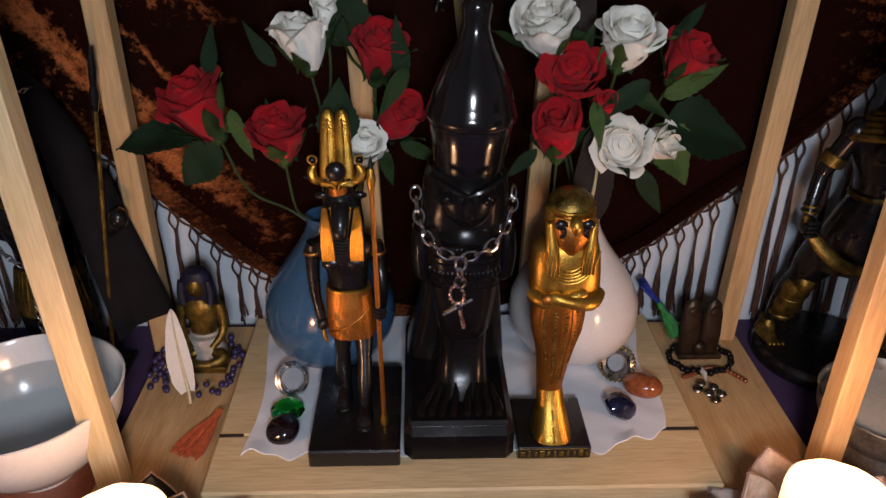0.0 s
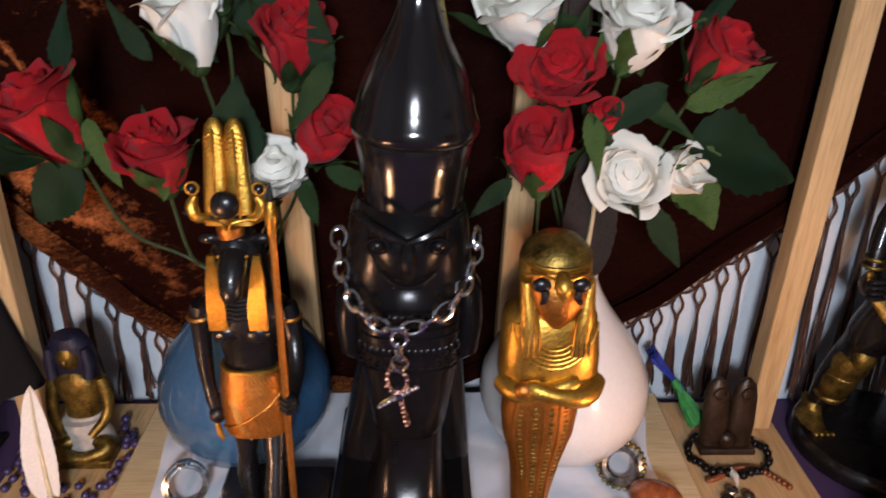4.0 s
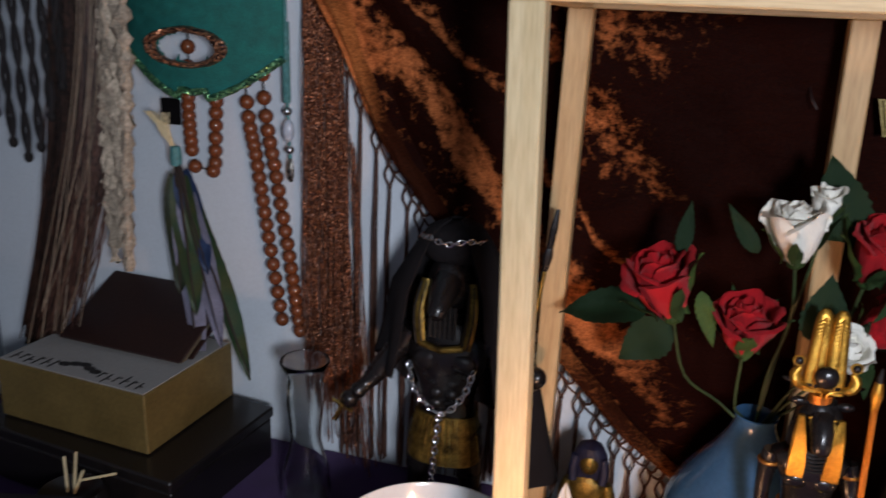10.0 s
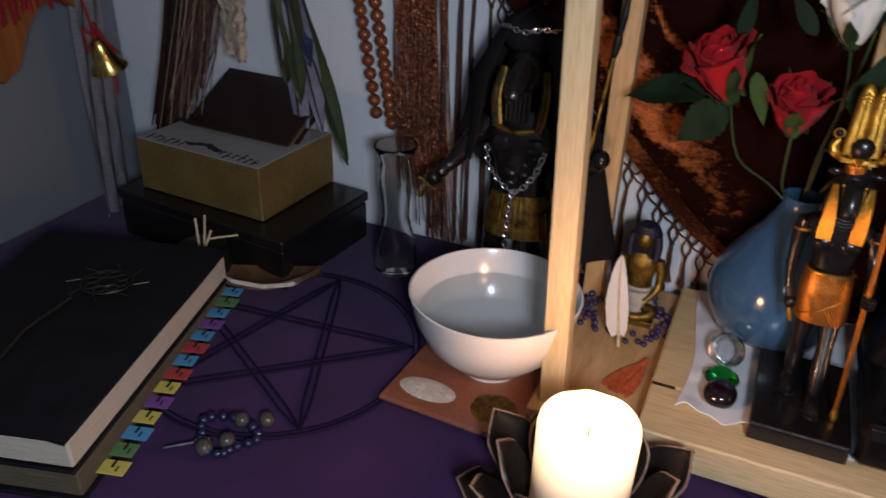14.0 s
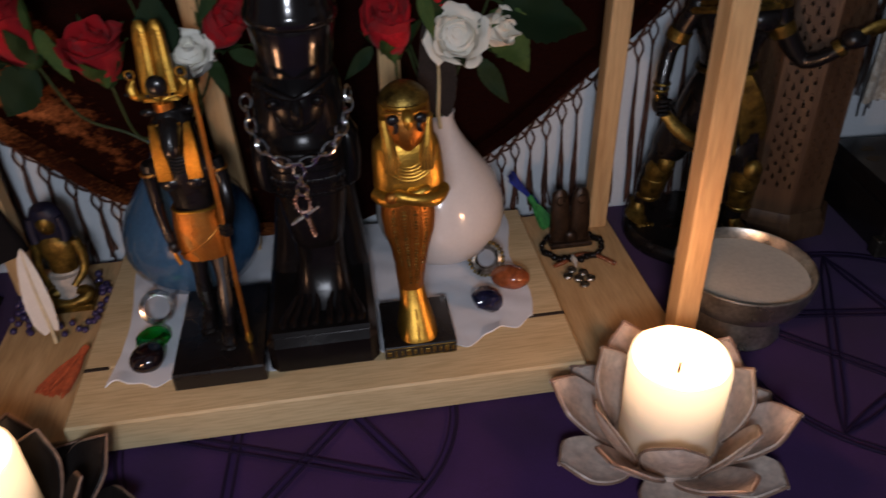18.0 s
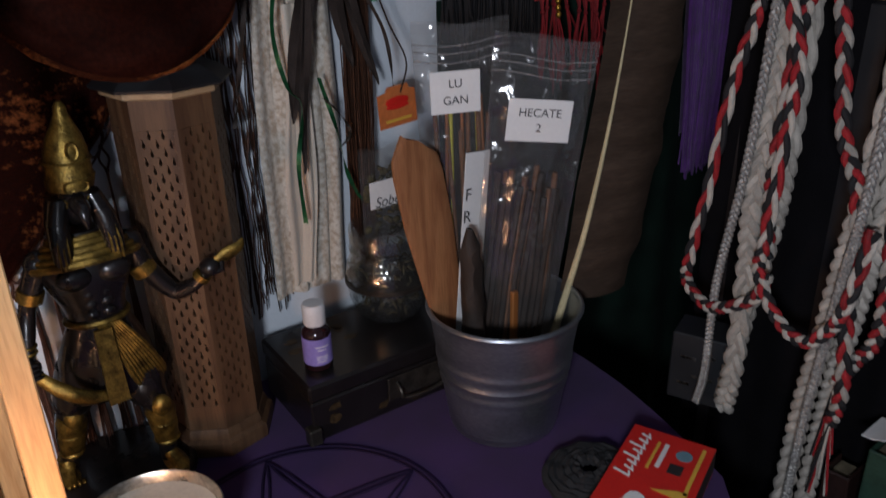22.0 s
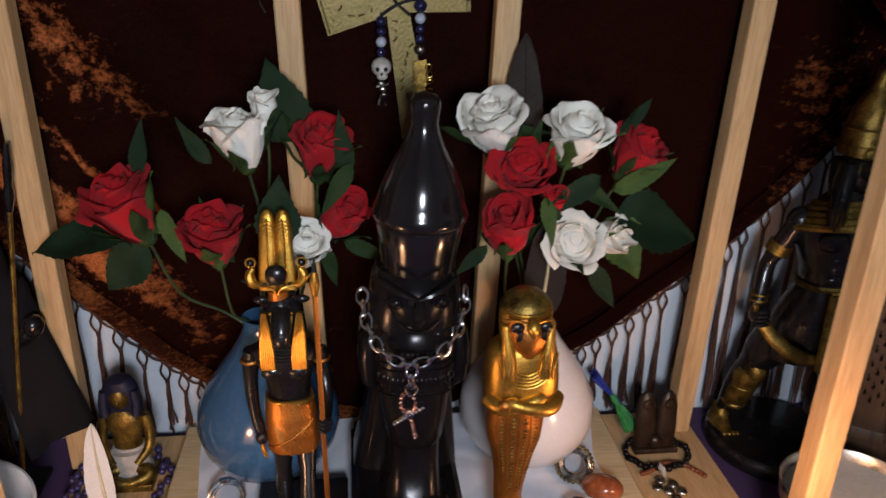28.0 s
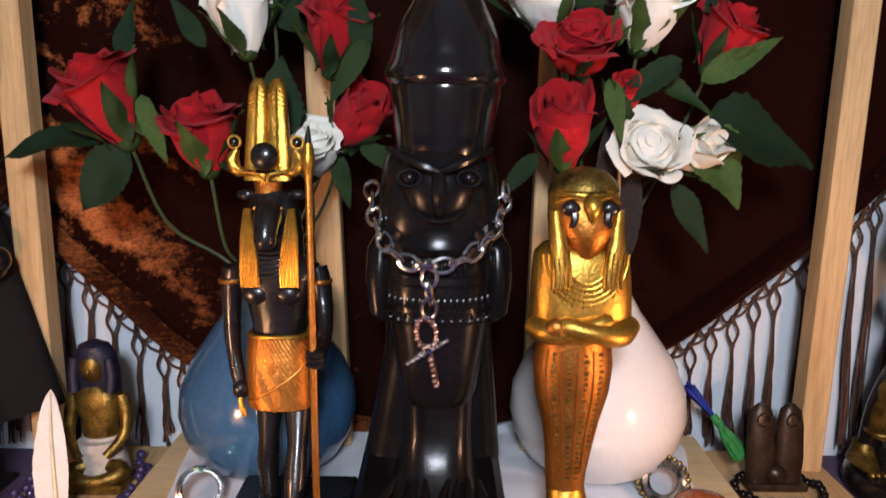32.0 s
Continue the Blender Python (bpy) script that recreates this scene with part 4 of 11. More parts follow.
stick("top_bar", (-0.187, 0.393, TOP + 0.0066), (0.239, 0.393, TOP + 0.0066), 0.0135, 0.0135, M["pine_bar"])
stick("side_bar", (-0.184, 0.269, TOP + 0.0066), (-0.180, 0.386, TOP + 0.0066), 0.0135, 0.0135, M["pine_bar"])
stick("side_bar", (0.2277, 0.269, TOP + 0.0066), (0.2258, 0.386, TOP + 0.0066), 0.0135, 0.0135, M["pine_bar"])
part("base_plank", Shape().box((-0.153, 0.331, 0.0056), (0.064, 0.172, 0.0088), 0.0008), M["pine_y"], frame_thing)
part("base_plank", Shape().box((0.1975, 0.331, 0.0056), (0.064, 0.172, 0.0088), 0.0008), M["pine_y"], frame_thing)
for nx, nz in ((-0.085, 0.3475), (0.085, 0.345)):
    nail = part("nail", Shape().lathe([(0.0, -0.0012), (0.0022, -0.001), (0.0018, 0.0003), (0.0, 0.0006)], 10), M["steel"], frame_thing, "small bent steel nail", Matrix.Translation((nx, 0.2549, nz - 0.004)) @ Matrix.Rotation(radians(90), 4, "X"))
part("staple", Shape().tube([(-0.001, 0, -0.006), (0.0, -0.0018, -0.003), (0.0015, -0.002, 0.003), (0.003, 0, 0.006)], 0.0009, 6), M["steel"], frame_thing, "bent steel staple", Matrix.Translation((0.091, 0.2553, 0.3425)))

# the glittered board that lies on the frame
roof = Shape()
roof.sheet(lambda u, v: (lerp(-0.2, 0.242, u), lerp(0.2555, 0.41, v), 0.3522 + 0.0006 * noise.noise(Vector((u * 30, v * 12, 1)))), 60, 12, 0.0045)
solid("roof_board", roof, M["gold_glitter"], "thin board covered in gold glitter, lying on the frame", "board")

# the raised board of the altar
board = thing("altar_board", "thick pale pine board raised on the table, under the statues", "board")
part("front_plank", Shape().box((0.0215, 0.2632, 0.0118), (0.283, 0.0445, 0.0212), 0.0012), M["pine_x"], board)
part("back_plank", Shape().box((0.0215, 0.3480, 0.0118), (0.283, 0.1230, 0.0208), 0.0012), M["pine_x"], board)
part("joint_strip", Shape().box((0.0215, 0.2860, 0.0110), (0.281, 0.0022, 0.0206), 0.0004), M["pine_x"], board)
for x, w in ((0.1515, 0.0225), (-0.1125, 0.0140)):
    part("joint_mark", Shape().box((x, 0.2860, 0.0192), (w, 0.0030, 0.0068), 0.0004), M["bark_dark"], board, "dark open end of the glue joint")


def linen_fn(u, v):
    x = lerp(-0.1035 + 0.004 * math.sin(v * 5), 0.143 + 0.006 * v + 0.003 * math.sin(v * 9), u)
    front = 0.268 + 0.017 * max(0, u - 0.85) / 0.15 + 0.0022 * math.sin(u * 44) + 0.0016 * math.sin(u * 97)
    y = lerp(front, 0.408, v)
    lift = 0.0016 * abs(noise.noise(Vector((x * 45, y * 45, 2.0)))) + 0.0022 * max(0, math.sin(u * 44)) * max(0, 1 - v * 14)
    return (x, y, 0.0232 + lift)


solid("linen_cloth", Shape().sheet(linen_fn, 130, 60, 0.0008), M["linen"], "small white linen cloth with a wavy edge, laid on the board", "cloth")

# ---------------------------------------------------------------- the velvet shawl on the wall
LEFT_EDGE = [(-0.40, 0.42), (-0.337, 0.319), (-0.305, 0.252), (-0.263, 0.198), (-0.200, 0.140), (-0.105, 0.050), (0.0, 0.012)]
RIGHT_EDGE = [(0.50, 0.42), (0.425, 0.390), (0.372, 0.318), (0.337, 0.260), (0.318, 0.230), (0.250, 0.152), (0.135, 0.062), (0.02, 0.012)]


def edge_at(edge, s):
    return spline([(x, 0, z) for x, z in edge], 60)[int(round(s * 60))]


LE, RE = [edge_at(LEFT_EDGE, i / 60) for i in range(61)], [edge_at(RIGHT_EDGE, i / 60) for i in range(61)]


def velvet_fn(u, v):
    i = v * 60
    a, b = LE[int(i)], RE[int(i)]
    p = a.lerp(b, u)
    x, z = p.x, p.z
    # folds that sweep down from the top corner, and slack over the rest
    d = math.hypot(x + 0.42, z - 0.46)
    ang = math.atan2(0.46 - z, x + 0.42)
    fold = 0.015 * math.sin(ang * 24 + 1.5 * math.sin(d * 9)) * max(0, 1 - d / 0.50) ** 0.7
    d2 = math.hypot(x - 0.5, z - 0.47)
    ang2 = math.atan2(0.47 - z, 0.5 - x)
    fold += 0.009 * math.sin(ang2 * 17 + 0.6) * max(0, 1 - d2 / 0.36) ** 0.7
    slack = 0.004 * noise.noise(Vector((x * 9, z * 7, 0.0))) + 0.0015 * noise.noise(Vector((x * 40, z * 30, 5.0)))
    return (x, 0.4235 - abs(fold) * 0.7 - fold * 0.3 - slack - 0.0022, z)


shawl = thing("velvet_shawl", "brown crushed-velvet shawl with a knotted fringe, hung cornerwise on the wall", "shawl")
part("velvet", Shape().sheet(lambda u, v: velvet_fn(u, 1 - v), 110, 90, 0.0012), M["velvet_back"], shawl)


def hem_fn(edge, u, v, width, side):
    i = min(int(v * 60), 59)
    a = edge[i].lerp(edge[min(i + 1, 60)], v * 60 - i)
    t = (edge[min(i + 2, 60)] - edge[max(i - 1, 0)]).normalized()
    nrm = Vector((-t.z, 0, t.x)) * side
    q = a + nrm * (width * (u - 0.06)) * (1 + 0.25 * noise.noise(Vector((v * 14, side, 0.5))))
    y = 0.4205 - 0.0075 * math.sin(math.pi * min(1, u * 1.02)) - 0.003 * noise.noise(Vector((v * 26, u * 3, side)))
    return (q.x, y - 0.004, q.z)


part("hem", Shape().sheet(lambda u, v: hem_fn(LE, 1 - u, v, 0.012, 1), 10, 120, 0.001), M["velvet_edge"], shawl, "crushed-velvet hem with a copper sheen put into its colour")
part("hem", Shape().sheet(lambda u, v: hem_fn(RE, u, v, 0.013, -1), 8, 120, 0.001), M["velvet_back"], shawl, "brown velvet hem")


def strand(sh, top, bottom, rad, rd, sway=0.003, n=9):
    a, b = Vector(top), Vector(bottom)
    ph = rd.random() * 6
    pts = []
    for k in range(n + 1):
        t = k / n
        p = a.lerp(b, t)
        p.x += sway * math.sin(t * 5 + ph) * t ** 0.6
        p.y += 0.0012 * math.sin(t * 7 + ph)
        pts.append(p)
    sh.tube(pts, [rad * (1 + 0.25 * math.sin(k * 2.1 + ph)) for k in range(n + 1)], 5)


def fringe(edge, lo, hi, step, seed, floor_z):
    """Knotted net at the hem, then long strands in pairs."""
    rd = random.Random(seed)
    net, fall = Shape(), Shape()
    pts = []
    s = lo
    while s < hi:
        i = int(s * 60)
        p = edge[i].lerp(edge[min(i + 1, 60)], s * 60 - i)
        if not pts or abs(p.x - pts[-1].x) > 0.0108:
            pts.append(p)
        s += step
    y = 0.4300
    prev = None
    for k, p in enumerate(pts):
        drop = 0.013 + 0.003 * rd.random()
        knot = Vector((p.x + 0.0025 * (rd.random() - 0.5), y, p.z - drop))
        top = Vector((p.x, y - 0.004, p.z + 0.002))
        net.tube(spline([top, (top + knot) / 2 + Vector((0.002, -0.002, 0)), knot], 5), 0.0011, 5)
        if prev is not None:
            mid = (prev + top) / 2 + Vector((0, -0.002, -0.006))
            net.tube(spline([prev, mid, top], 5), 0.0010, 5)
            net.tube(spline([prev, (prev + knot) / 2 + Vector((0, -0.001, -0.002)), knot], 5), 0.0008, 5)
        net.ball(knot, (0.0017, 0.0015, 0.0022), 7, 5)
        end = floor_z(knot.x) if callable(floor_z) else floor_z
        k2 = Vector((knot.x + 0.001, y, knot.z - 0.016))
        if knot.z - end > 0.03:
            for o in (-0.0013, 0.0013):
                net.tube(spline([knot, (knot + k2) / 2 + Vector((o * 2.5, 0, 0)), k2], 5), 0.0008, 5)
            net.ball(k2, (0.0016, 0.0014, 0.0021), 7, 5)
        else:
            k2 = knot
        for o in range(7):
            strand(fall, k2, (k2.x + 0.005 * (rd.random() - 0.5), y - 0.001 - 0.004 * rd.random(), end + 0.012 * rd.random()), 0.00070, rd, 0.0016)
        prev = knot
    return net, fall


n1, f1 = fringe(LE, 0.17, 0.93, 0.0045, 1, 0.003)
part("fringe_net", n1, M["knot"], shawl, "brown knotted fringe net")
tagged(part("fringe", f1, M["knot"], shawl, "brown hanging fringe strands"), kind="stuff")
n2, f2 = fringe(RE, 0.30, 0.93, 0.0045, 2, 0.003)
part("fringe_net", n2, M["knot"], shawl, "brown knotted fringe net")
tagged(part("fringe", f2, M["knot"], shawl, "brown hanging fringe strands"), kind="stuff")


# ---------------------------------------------------------------- the statues on the board
BT = 0.0246  # top of the linen on the board


def falcon_pin_statue():
    """Tall glazed figure with a falcon face and a pin-shaped crown, on a block."""
    s = Shape().use(0)
    cx, bx = 0.0222, 0.0190
    s.box((bx, 0.313, BT + 0.0125), (0.0605, 0.112, 0.025), 0.0045)
    s.box((bx, 0.313, BT + 0.026), (0.056, 0.107, 0.004), 0.002)
    # cloak that flares behind the body
    s.loft([(bx + 0.0006, 0.338, 0.050, 0.0296, 0.022, 5), (cx - 0.001, 0.338, 0.075, 0.0260, 0.020, 5), (cx, 0.336, 0.100, 0.0228, 0.0185, 4), (cx, 0.333, 0.125, 0.0224, 0.017, 4), (cx, 0.328, 0.150, 0.0230, 0.015, 4), (cx, 0.322, 0.165, 0.0190, 0.013, 3)], 32)
    # trunk, rounded apron and the leg panel
    s.loft([(cx, 0.309, 0.0860, 0.0132, 0.0195, 3), (cx, 0.309, 0.0905, 0.0152, 0.0215, 3.2), (cx, 0.310, 0.104, 0.0174, 0.0222, 3), (cx, 0.310, 0.118, 0.0194, 0.0226, 3), (cx, 0.310, 0.130, 0.0208, 0.0225, 3), (cx, 0.310, 0.142, 0.0212, 0.0215, 3), (cx, 0.310, 0.150, 0.0190, 0.0195, 2.6)], 36)
    s.loft([(cx - 0.001, 0.304, 0.050, 0.0180, 0.030, 3), (cx - 0.0006, 0.307, 0.060, 0.0146, 0.0220, 3.4), (cx, 0.310, 0.074, 0.0134, 0.0188, 4), (cx, 0.310, 0.090, 0.0138, 0.0182, 4)], 32)
    for k in range(15):
        s.box((cx - 0.0058, 0.2912 + 0.00004 * k, 0.0880 - 0.0016 * k), (0.0026, 0.0012, 0.0009), 0.0002)
    for sd in (-1, 1):
        # folded arms under the cloak, with rounded shoulders
        s.loft([(cx + sd * 0.0200, 0.309, 0.1170, 0.0040, 0.0085, 2.4), (cx + sd * 0.0222, 0.309, 0.1200, 0.0052, 0.0105, 2.6), (cx + sd * 0.0233, 0.310, 0.132, 0.0056, 0.0110, 2.6), (cx + sd * 0.0226, 0.311, 0.1450, 0.0054, 0.0108, 2.5), (cx + sd * 0.0205, 0.312, 0.1510, 0.0040, 0.0085), (cx + sd * 0.0190, 0.312, 0.1530, 0.0015, 0.0040)], 18)
        # each foot spreads in long toes
        for k in range(4):
            e = sd * (0.0040 + 0.0057 * k)
            b = sd * (0.0048 + 0.0024 * k)
            s.tube(spline([(cx + b * 0.6 + e * 0.4, 0.2850, 0.0590), (cx - 0.001 + e * 0.85, 0.2790, 0.0555), (cx - 0.002 + e, 0.2715, 0.0525), (cx - 0.0030 + e, 0.2635, 0.0508)], 9), [0.0009, 0.0012, 0.0016, 0.0019, 0.0022, 0.0024, 0.0026, 0.0027, 0.0024, 0.0012], 8)
    # wig with broad sides, smooth band under the chin
    s.loft([(cx, 0.309, 0.139, 0.0190, 0.0185, 3.2), (cx, 0.308, 0.150, 0.0226, 0.0205, 3), (cx, 0.307, 0.1595, 0.0232, 0.0212, 2.8), (cx, 0.307, 0.170, 0.0224, 0.0210, 2.6), (cx, 0.307, 0.179, 0.0212, 0.0200, 2.4), (cx, 0.308, 0.184, 0.0190, 0.0180, 2.2)], 36)
    s.loft([(cx, 0.308, 0.1458, 0.0165, 0.0232, 2.6), (cx, 0.3075, 0.1485, 0.0180, 0.0240, 2.6), (cx, 0.306, 0.1540, 0.0165, 0.0215, 2.4), (cx, 0.306, 0.1570, 0.0140, 0.0190, 2.4)], 32)
    # face: cheeks, drooping brows, slim beak, mouth line
    s.loft([(cx, 0.2935, 0.1560, 0.0090, 0.0085), (cx, 0.2920, 0.163, 0.0125, 0.0100), (cx, 0.2912, 0.171, 0.0146, 0.0104), (cx, 0.2925, 0.178, 0.0148, 0.0100), (cx, 0.297, 0.184, 0.0115, 0.0085)], 26)
    s.tube(spline([(cx, 0.2815, 0.1772), (cx, 0.2785, 0.1715), (cx, 0.2790, 0.1655), (cx, 0.2815, 0.1608)], 8), [0.0020, 0.0026, 0.0029, 0.0030, 0.0029, 0.0026, 0.0022, 0.0018, 0.0008], 10)
    s.tube(spline([(cx - 0.0095, 0.2850, 0.1630), (cx - 0.005, 0.2822, 0.1602), (cx, 0.2815, 0.1592), (cx + 0.005, 0.2822, 0.1602), (cx + 0.0095, 0.2850, 0.1630)], 14), 0.0009, 7)
    for sd in (-1, 1):
        s.tube(spline([(cx, 0.2795, 0.1768), (cx + sd * 0.006, 0.2800, 0.1790), (cx + sd * 0.0120, 0.2825, 0.1818), (cx + sd * 0.0188, 0.2885, 0.1845)], 10), [0.0012, 0.0014, 0.0016, 0.0017, 0.0017, 0.0017, 0.0016, 0.0016, 0.0015, 0.0013, 0.0008], 8)
        s.ball((cx + sd * 0.0104, 0.2825, 0.1745), (0.0026, 0.0020, 0.0023), 12, 8)
        s.ring((cx + sd * 0.0104, 0.2818, 0.1745), 0.0034, 0.0006, Matrix.Rotation(radians(90), 3, "X"), 18, 6, 1.2, 0.85)
    # broad collar: tongues, bars and a row of small rings
    front = lambda x: 0.310 - 0.0224 * max(0.0, 1 - abs(x / 0.0210) ** 3) ** (1 / 3)
    for z, half, cnt, ht in ((0.1425, 0.0095, 9, 0.0030), (0.1300, 0.0185, 17, 0.0026)):
        for k in range(cnt):
            x = lerp(-half, half, k / (cnt - 1))
            s.ball((cx + x, front(x), z - 0.16 * half + 9 * x * x * half * 6), (0.0009, 0.0008, ht), 6, 5)
    for k in range(12):
        x = lerp(-0.0180, 0.0180, k / 11)
        s.ring((cx + x, front(x), 0.1222), 0.0013, 0.0004, Matrix.Rotation(radians(90), 3, "X"), 12, 5)
    for z, half in ((0.1375, 0.0175), (0.1338, 0.0185), (0.1262, 0.0190), (0.1194, 0.0185)):
        s.tube([(cx + lerp(-half, half, k / 14), front(lerp(-half, half, k / 14)) - 0.0002, z) for k in range(15)], 0.0005, 6)
    # crown: flared band, then the pin, leaning a little
    prof = [(0.0, 0.1790), (0.0165, 0.1790), (0.0173, 0.1805), (0.0180, 0.1855), (0.0194, 0.1970), (0.0208, 0.2052), (0.0206, 0.2066), (0.0214, 0.2074), (0.0224, 0.2088),
            (0.0228, 0.2108), (0.0219, 0.2138), (0.0209, 0.2160), (0.0205, 0.2180), (0.0192, 0.2235), (0.0170, 0.2295), (0.0140, 0.2353), (0.0111, 0.2405), (0.0087, 0.2455), (0.0071, 0.2500),
            (0.0065, 0.2535), (0.0066, 0.2565), (0.0071, 0.2595), (0.0072, 0.2622), (0.0064, 0.2648), (0.0045, 0.2667), (0.0, 0.2677)]
    lean = Matrix.Translation((cx + 0.0012, 0.3055, 0.18)) @ Matrix.Rotation(radians(1.7), 4, "Y") @ Matrix.Translation((0, 0, -0.18))
    s.use(1).lathe(prof, 48, (0, 0, 0), lean)
    return solid("falcon_statue", s, [M["body_black"], M["gloss_black"]], "tall glossy black falcon-headed statue with a pin-shaped crown, on a block", "statue", angle=35)


falcon_pin_statue()


def staff_statue():
    """Slim black figure with gold wig, wrapped kilt, plumed crown and a spear."""
    s = Shape()
    cx, cy, hx = -0.0428, 0.311, -0.0441
    s.use(0).box((-0.0385, 0.2945, BT + 0.0058), (0.0500, 0.0765, 0.0116), 0.001)
    zb = BT + 0.0116
    # legs, one foot ahead
    for x, fy in ((-0.0468, 0.3010), (-0.0338, 0.2835)):
        s.loft([(x, fy + 0.006, zb, 0.0042, 0.0044), (x, fy + 0.006, zb + 0.006, 0.0037, 0.0041), (x, lerp(fy, cy, 0.45), zb + 0.020, 0.0047, 0.0052), (x, lerp(fy, cy, 0.65), zb + 0.030, 0.0041, 0.0046), (x * 0.9 - 0.0041, cy, 0.086, 0.0068, 0.0070)], 14)
        s.loft([(x, fy - 0.001, zb, 0.0048, 0.0110, 2.6), (x, fy, zb + 0.0035, 0.0042, 0.0088, 2.4), (x, fy + 0.004, zb + 0.0065, 0.0034, 0.0046)], 12)
        for k in range(4):
            s.ball((x - 0.0032 + 0.0021 * k, fy - 0.0108, zb + 0.0014), (0.0011, 0.0016, 0.0012), 7, 5)
    # trunk with chest and belly
    s.loft([(-0.0418, cy, 0.104, 0.0114, 0.0086, 2.3), (-0.0418, cy, 0.113, 0.0106, 0.0080, 2.3), (-0.0420, cy, 0.1235, 0.0122, 0.0090, 2.4), (cx, cy, 0.1315, 0.0158, 0.0098, 2.5), (cx, cy, 0.1372, 0.0176, 0.0088, 2.4), (cx, cy, 0.1415, 0.0095, 0.0078)], 22)
    for sd in (-1, 1):
        s.ball((cx + sd * 0.0062, cy - 0.0078, 0.1268), (0.0056, 0.0026, 0.0042), 12, 8)
    # arms
    s.tube(spline([(cx - 0.0165, cy, 0.1362), (cx - 0.0180, cy + 0.001, 0.122), (cx - 0.0176, cy - 0.001, 0.104), (cx - 0.0145, cy - 0.005, 0.0890)], 10), [0.0042, 0.0045, 0.0044, 0.0040, 0.0037, 0.0035, 0.0033, 0.0030, 0.0028, 0.0030, 0.0024], 10)
    s.ball((cx - 0.0140, cy - 0.006, 0.0872), (0.0034, 0.0036, 0.0040), 10, 8)
    s.tube(spline([(cx + 0.0165, cy, 0.1362), (cx + 0.0190, cy - 0.002, 0.123), (cx + 0.0205, cy - 0.010, 0.111), (-0.0232, 0.2885, 0.1065)], 10), [0.0042, 0.0045, 0.0044, 0.0040, 0.0037, 0.0035, 0.0033, 0.0031, 0.0030, 0.0030, 0.003], 10)
    s.ball((-0.0230, 0.2870, 0.1065), (0.0036, 0.0040, 0.0042), 10, 8)
    for k in range(3):
        s.tube([(-0.0262, 0.2858, 0.1090 - 0.0022 * k), (-0.0232, 0.2828, 0.1088 - 0.0022 * k), (-0.0205, 0.2850, 0.1090 - 0.0022 * k)], 0.0011, 6)
    # head, ears and muzzle, black wig behind the gold lappets
    s.loft([(cx, cy + 0.001, 0.1385, 0.0082, 0.0080), (cx, cy, 0.148, 0.0080, 0.0086), (cx, cy, 0.1565, 0.0080, 0.0092), (cx - 0.0005, cy, 0.1632, 0.0078, 0.0088), (cx - 0.0008, cy, 0.1665, 0.0056, 0.0060)], 18)
    s.loft([(cx, cy + 0.003, 0.131, 0.0112, 0.0060, 2.6), (cx, cy + 0.002, 0.148, 0.0112, 0.0078, 2.5), (cx, cy + 0.001, 0.160, 0.0100, 0.0088, 2.4), (cx, cy + 0.001, 0.1660, 0.0070, 0.0070)], 18)
    s.tube(spline([(cx, cy - 0.006, 0.1590), (cx, cy - 0.0122, 0.1555), (cx, cy - 0.0152, 0.1500), (cx, cy - 0.0150, 0.1462)], 8), [0.0060, 0.0058, 0.0054, 0.0050, 0.0046, 0.0044, 0.0043, 0.004, 0.0024], 12)
    for sd in (-1, 1):
        s.use(0).ball((cx + sd * 0.0098, cy - 0.002, 0.1650), (0.0040, 0.0018, 0.0022), 8, 6)
        s.use(1).ball((cx + sd * 0.0050, cy - 0.0086, 0.1605), (0.0011, 0.0007, 0.0008), 8, 6)
        # horns of the crown
        s.use(0).tube(spline([(hx, cy - 0.002, 0.1742), (hx + sd * 0.007, cy - 0.003, 0.1736), (hx + sd * 0.0120, cy - 0.003, 0.1748), (hx + sd * 0.0172, cy - 0.001, 0.1752)], 8), [0.0012] * 8 + [0.0006], 7)
        # scrolls under the disc
        s.use(1).tube(spline([(hx + sd * 0.0008, cy - 0.0066, 0.1700), (hx + sd * 0.0016, cy - 0.0072, 0.1728), (hx + sd * 0.0050, cy - 0.0064, 0.1738), (hx + sd * 0.0100, cy - 0.0045, 0.1738)], 8), 0.0006, 6)
        # rearing cobras with small discs
        s.use(1).tube(spline([(hx + sd * 0.0070, cy - 0.003, 0.1735), (hx + sd * 0.0112, cy - 0.004, 0.1745), (hx + sd * 0.0128, cy - 0.003, 0.1790), (hx + sd * 0.0108, cy - 0.0035, 0.1825)], 8), [0.0012, 0.0017, 0.0021, 0.0024, 0.0025, 0.0025, 0.0022, 0.0018, 0.0010], 8)
        s.use(0).ball((hx + sd * 0.0120, cy - 0.003, 0.1852), 0.0021, 9, 7)
        s.use(1).ring((hx + sd * 0.0120, cy - 0.003, 0.1852), 0.0023, 0.0005, Matrix.Rotation(radians(90), 3, "X"), 14, 6)
        # broad gold lappets, finely ridged
        s.use(1).loft([(cx + sd * 0.0076, cy - 0.0098, 0.1303, 0.0036, 0.0012, 3), (cx + sd * 0.0077, cy - 0.0097, 0.1400, 0.0038, 0.0013, 3), (cx + sd * 0.0084, cy - 0.0084, 0.1500, 0.0028, 0.0014, 2.6), (cx + sd * 0.0086, cy - 0.0062, 0.1600, 0.0014, 0.0014)], 14)
        for k in range(7):
            lo, hi = 0.0046 + 0.0010 * k, 0.0076 + 0.0003 * k
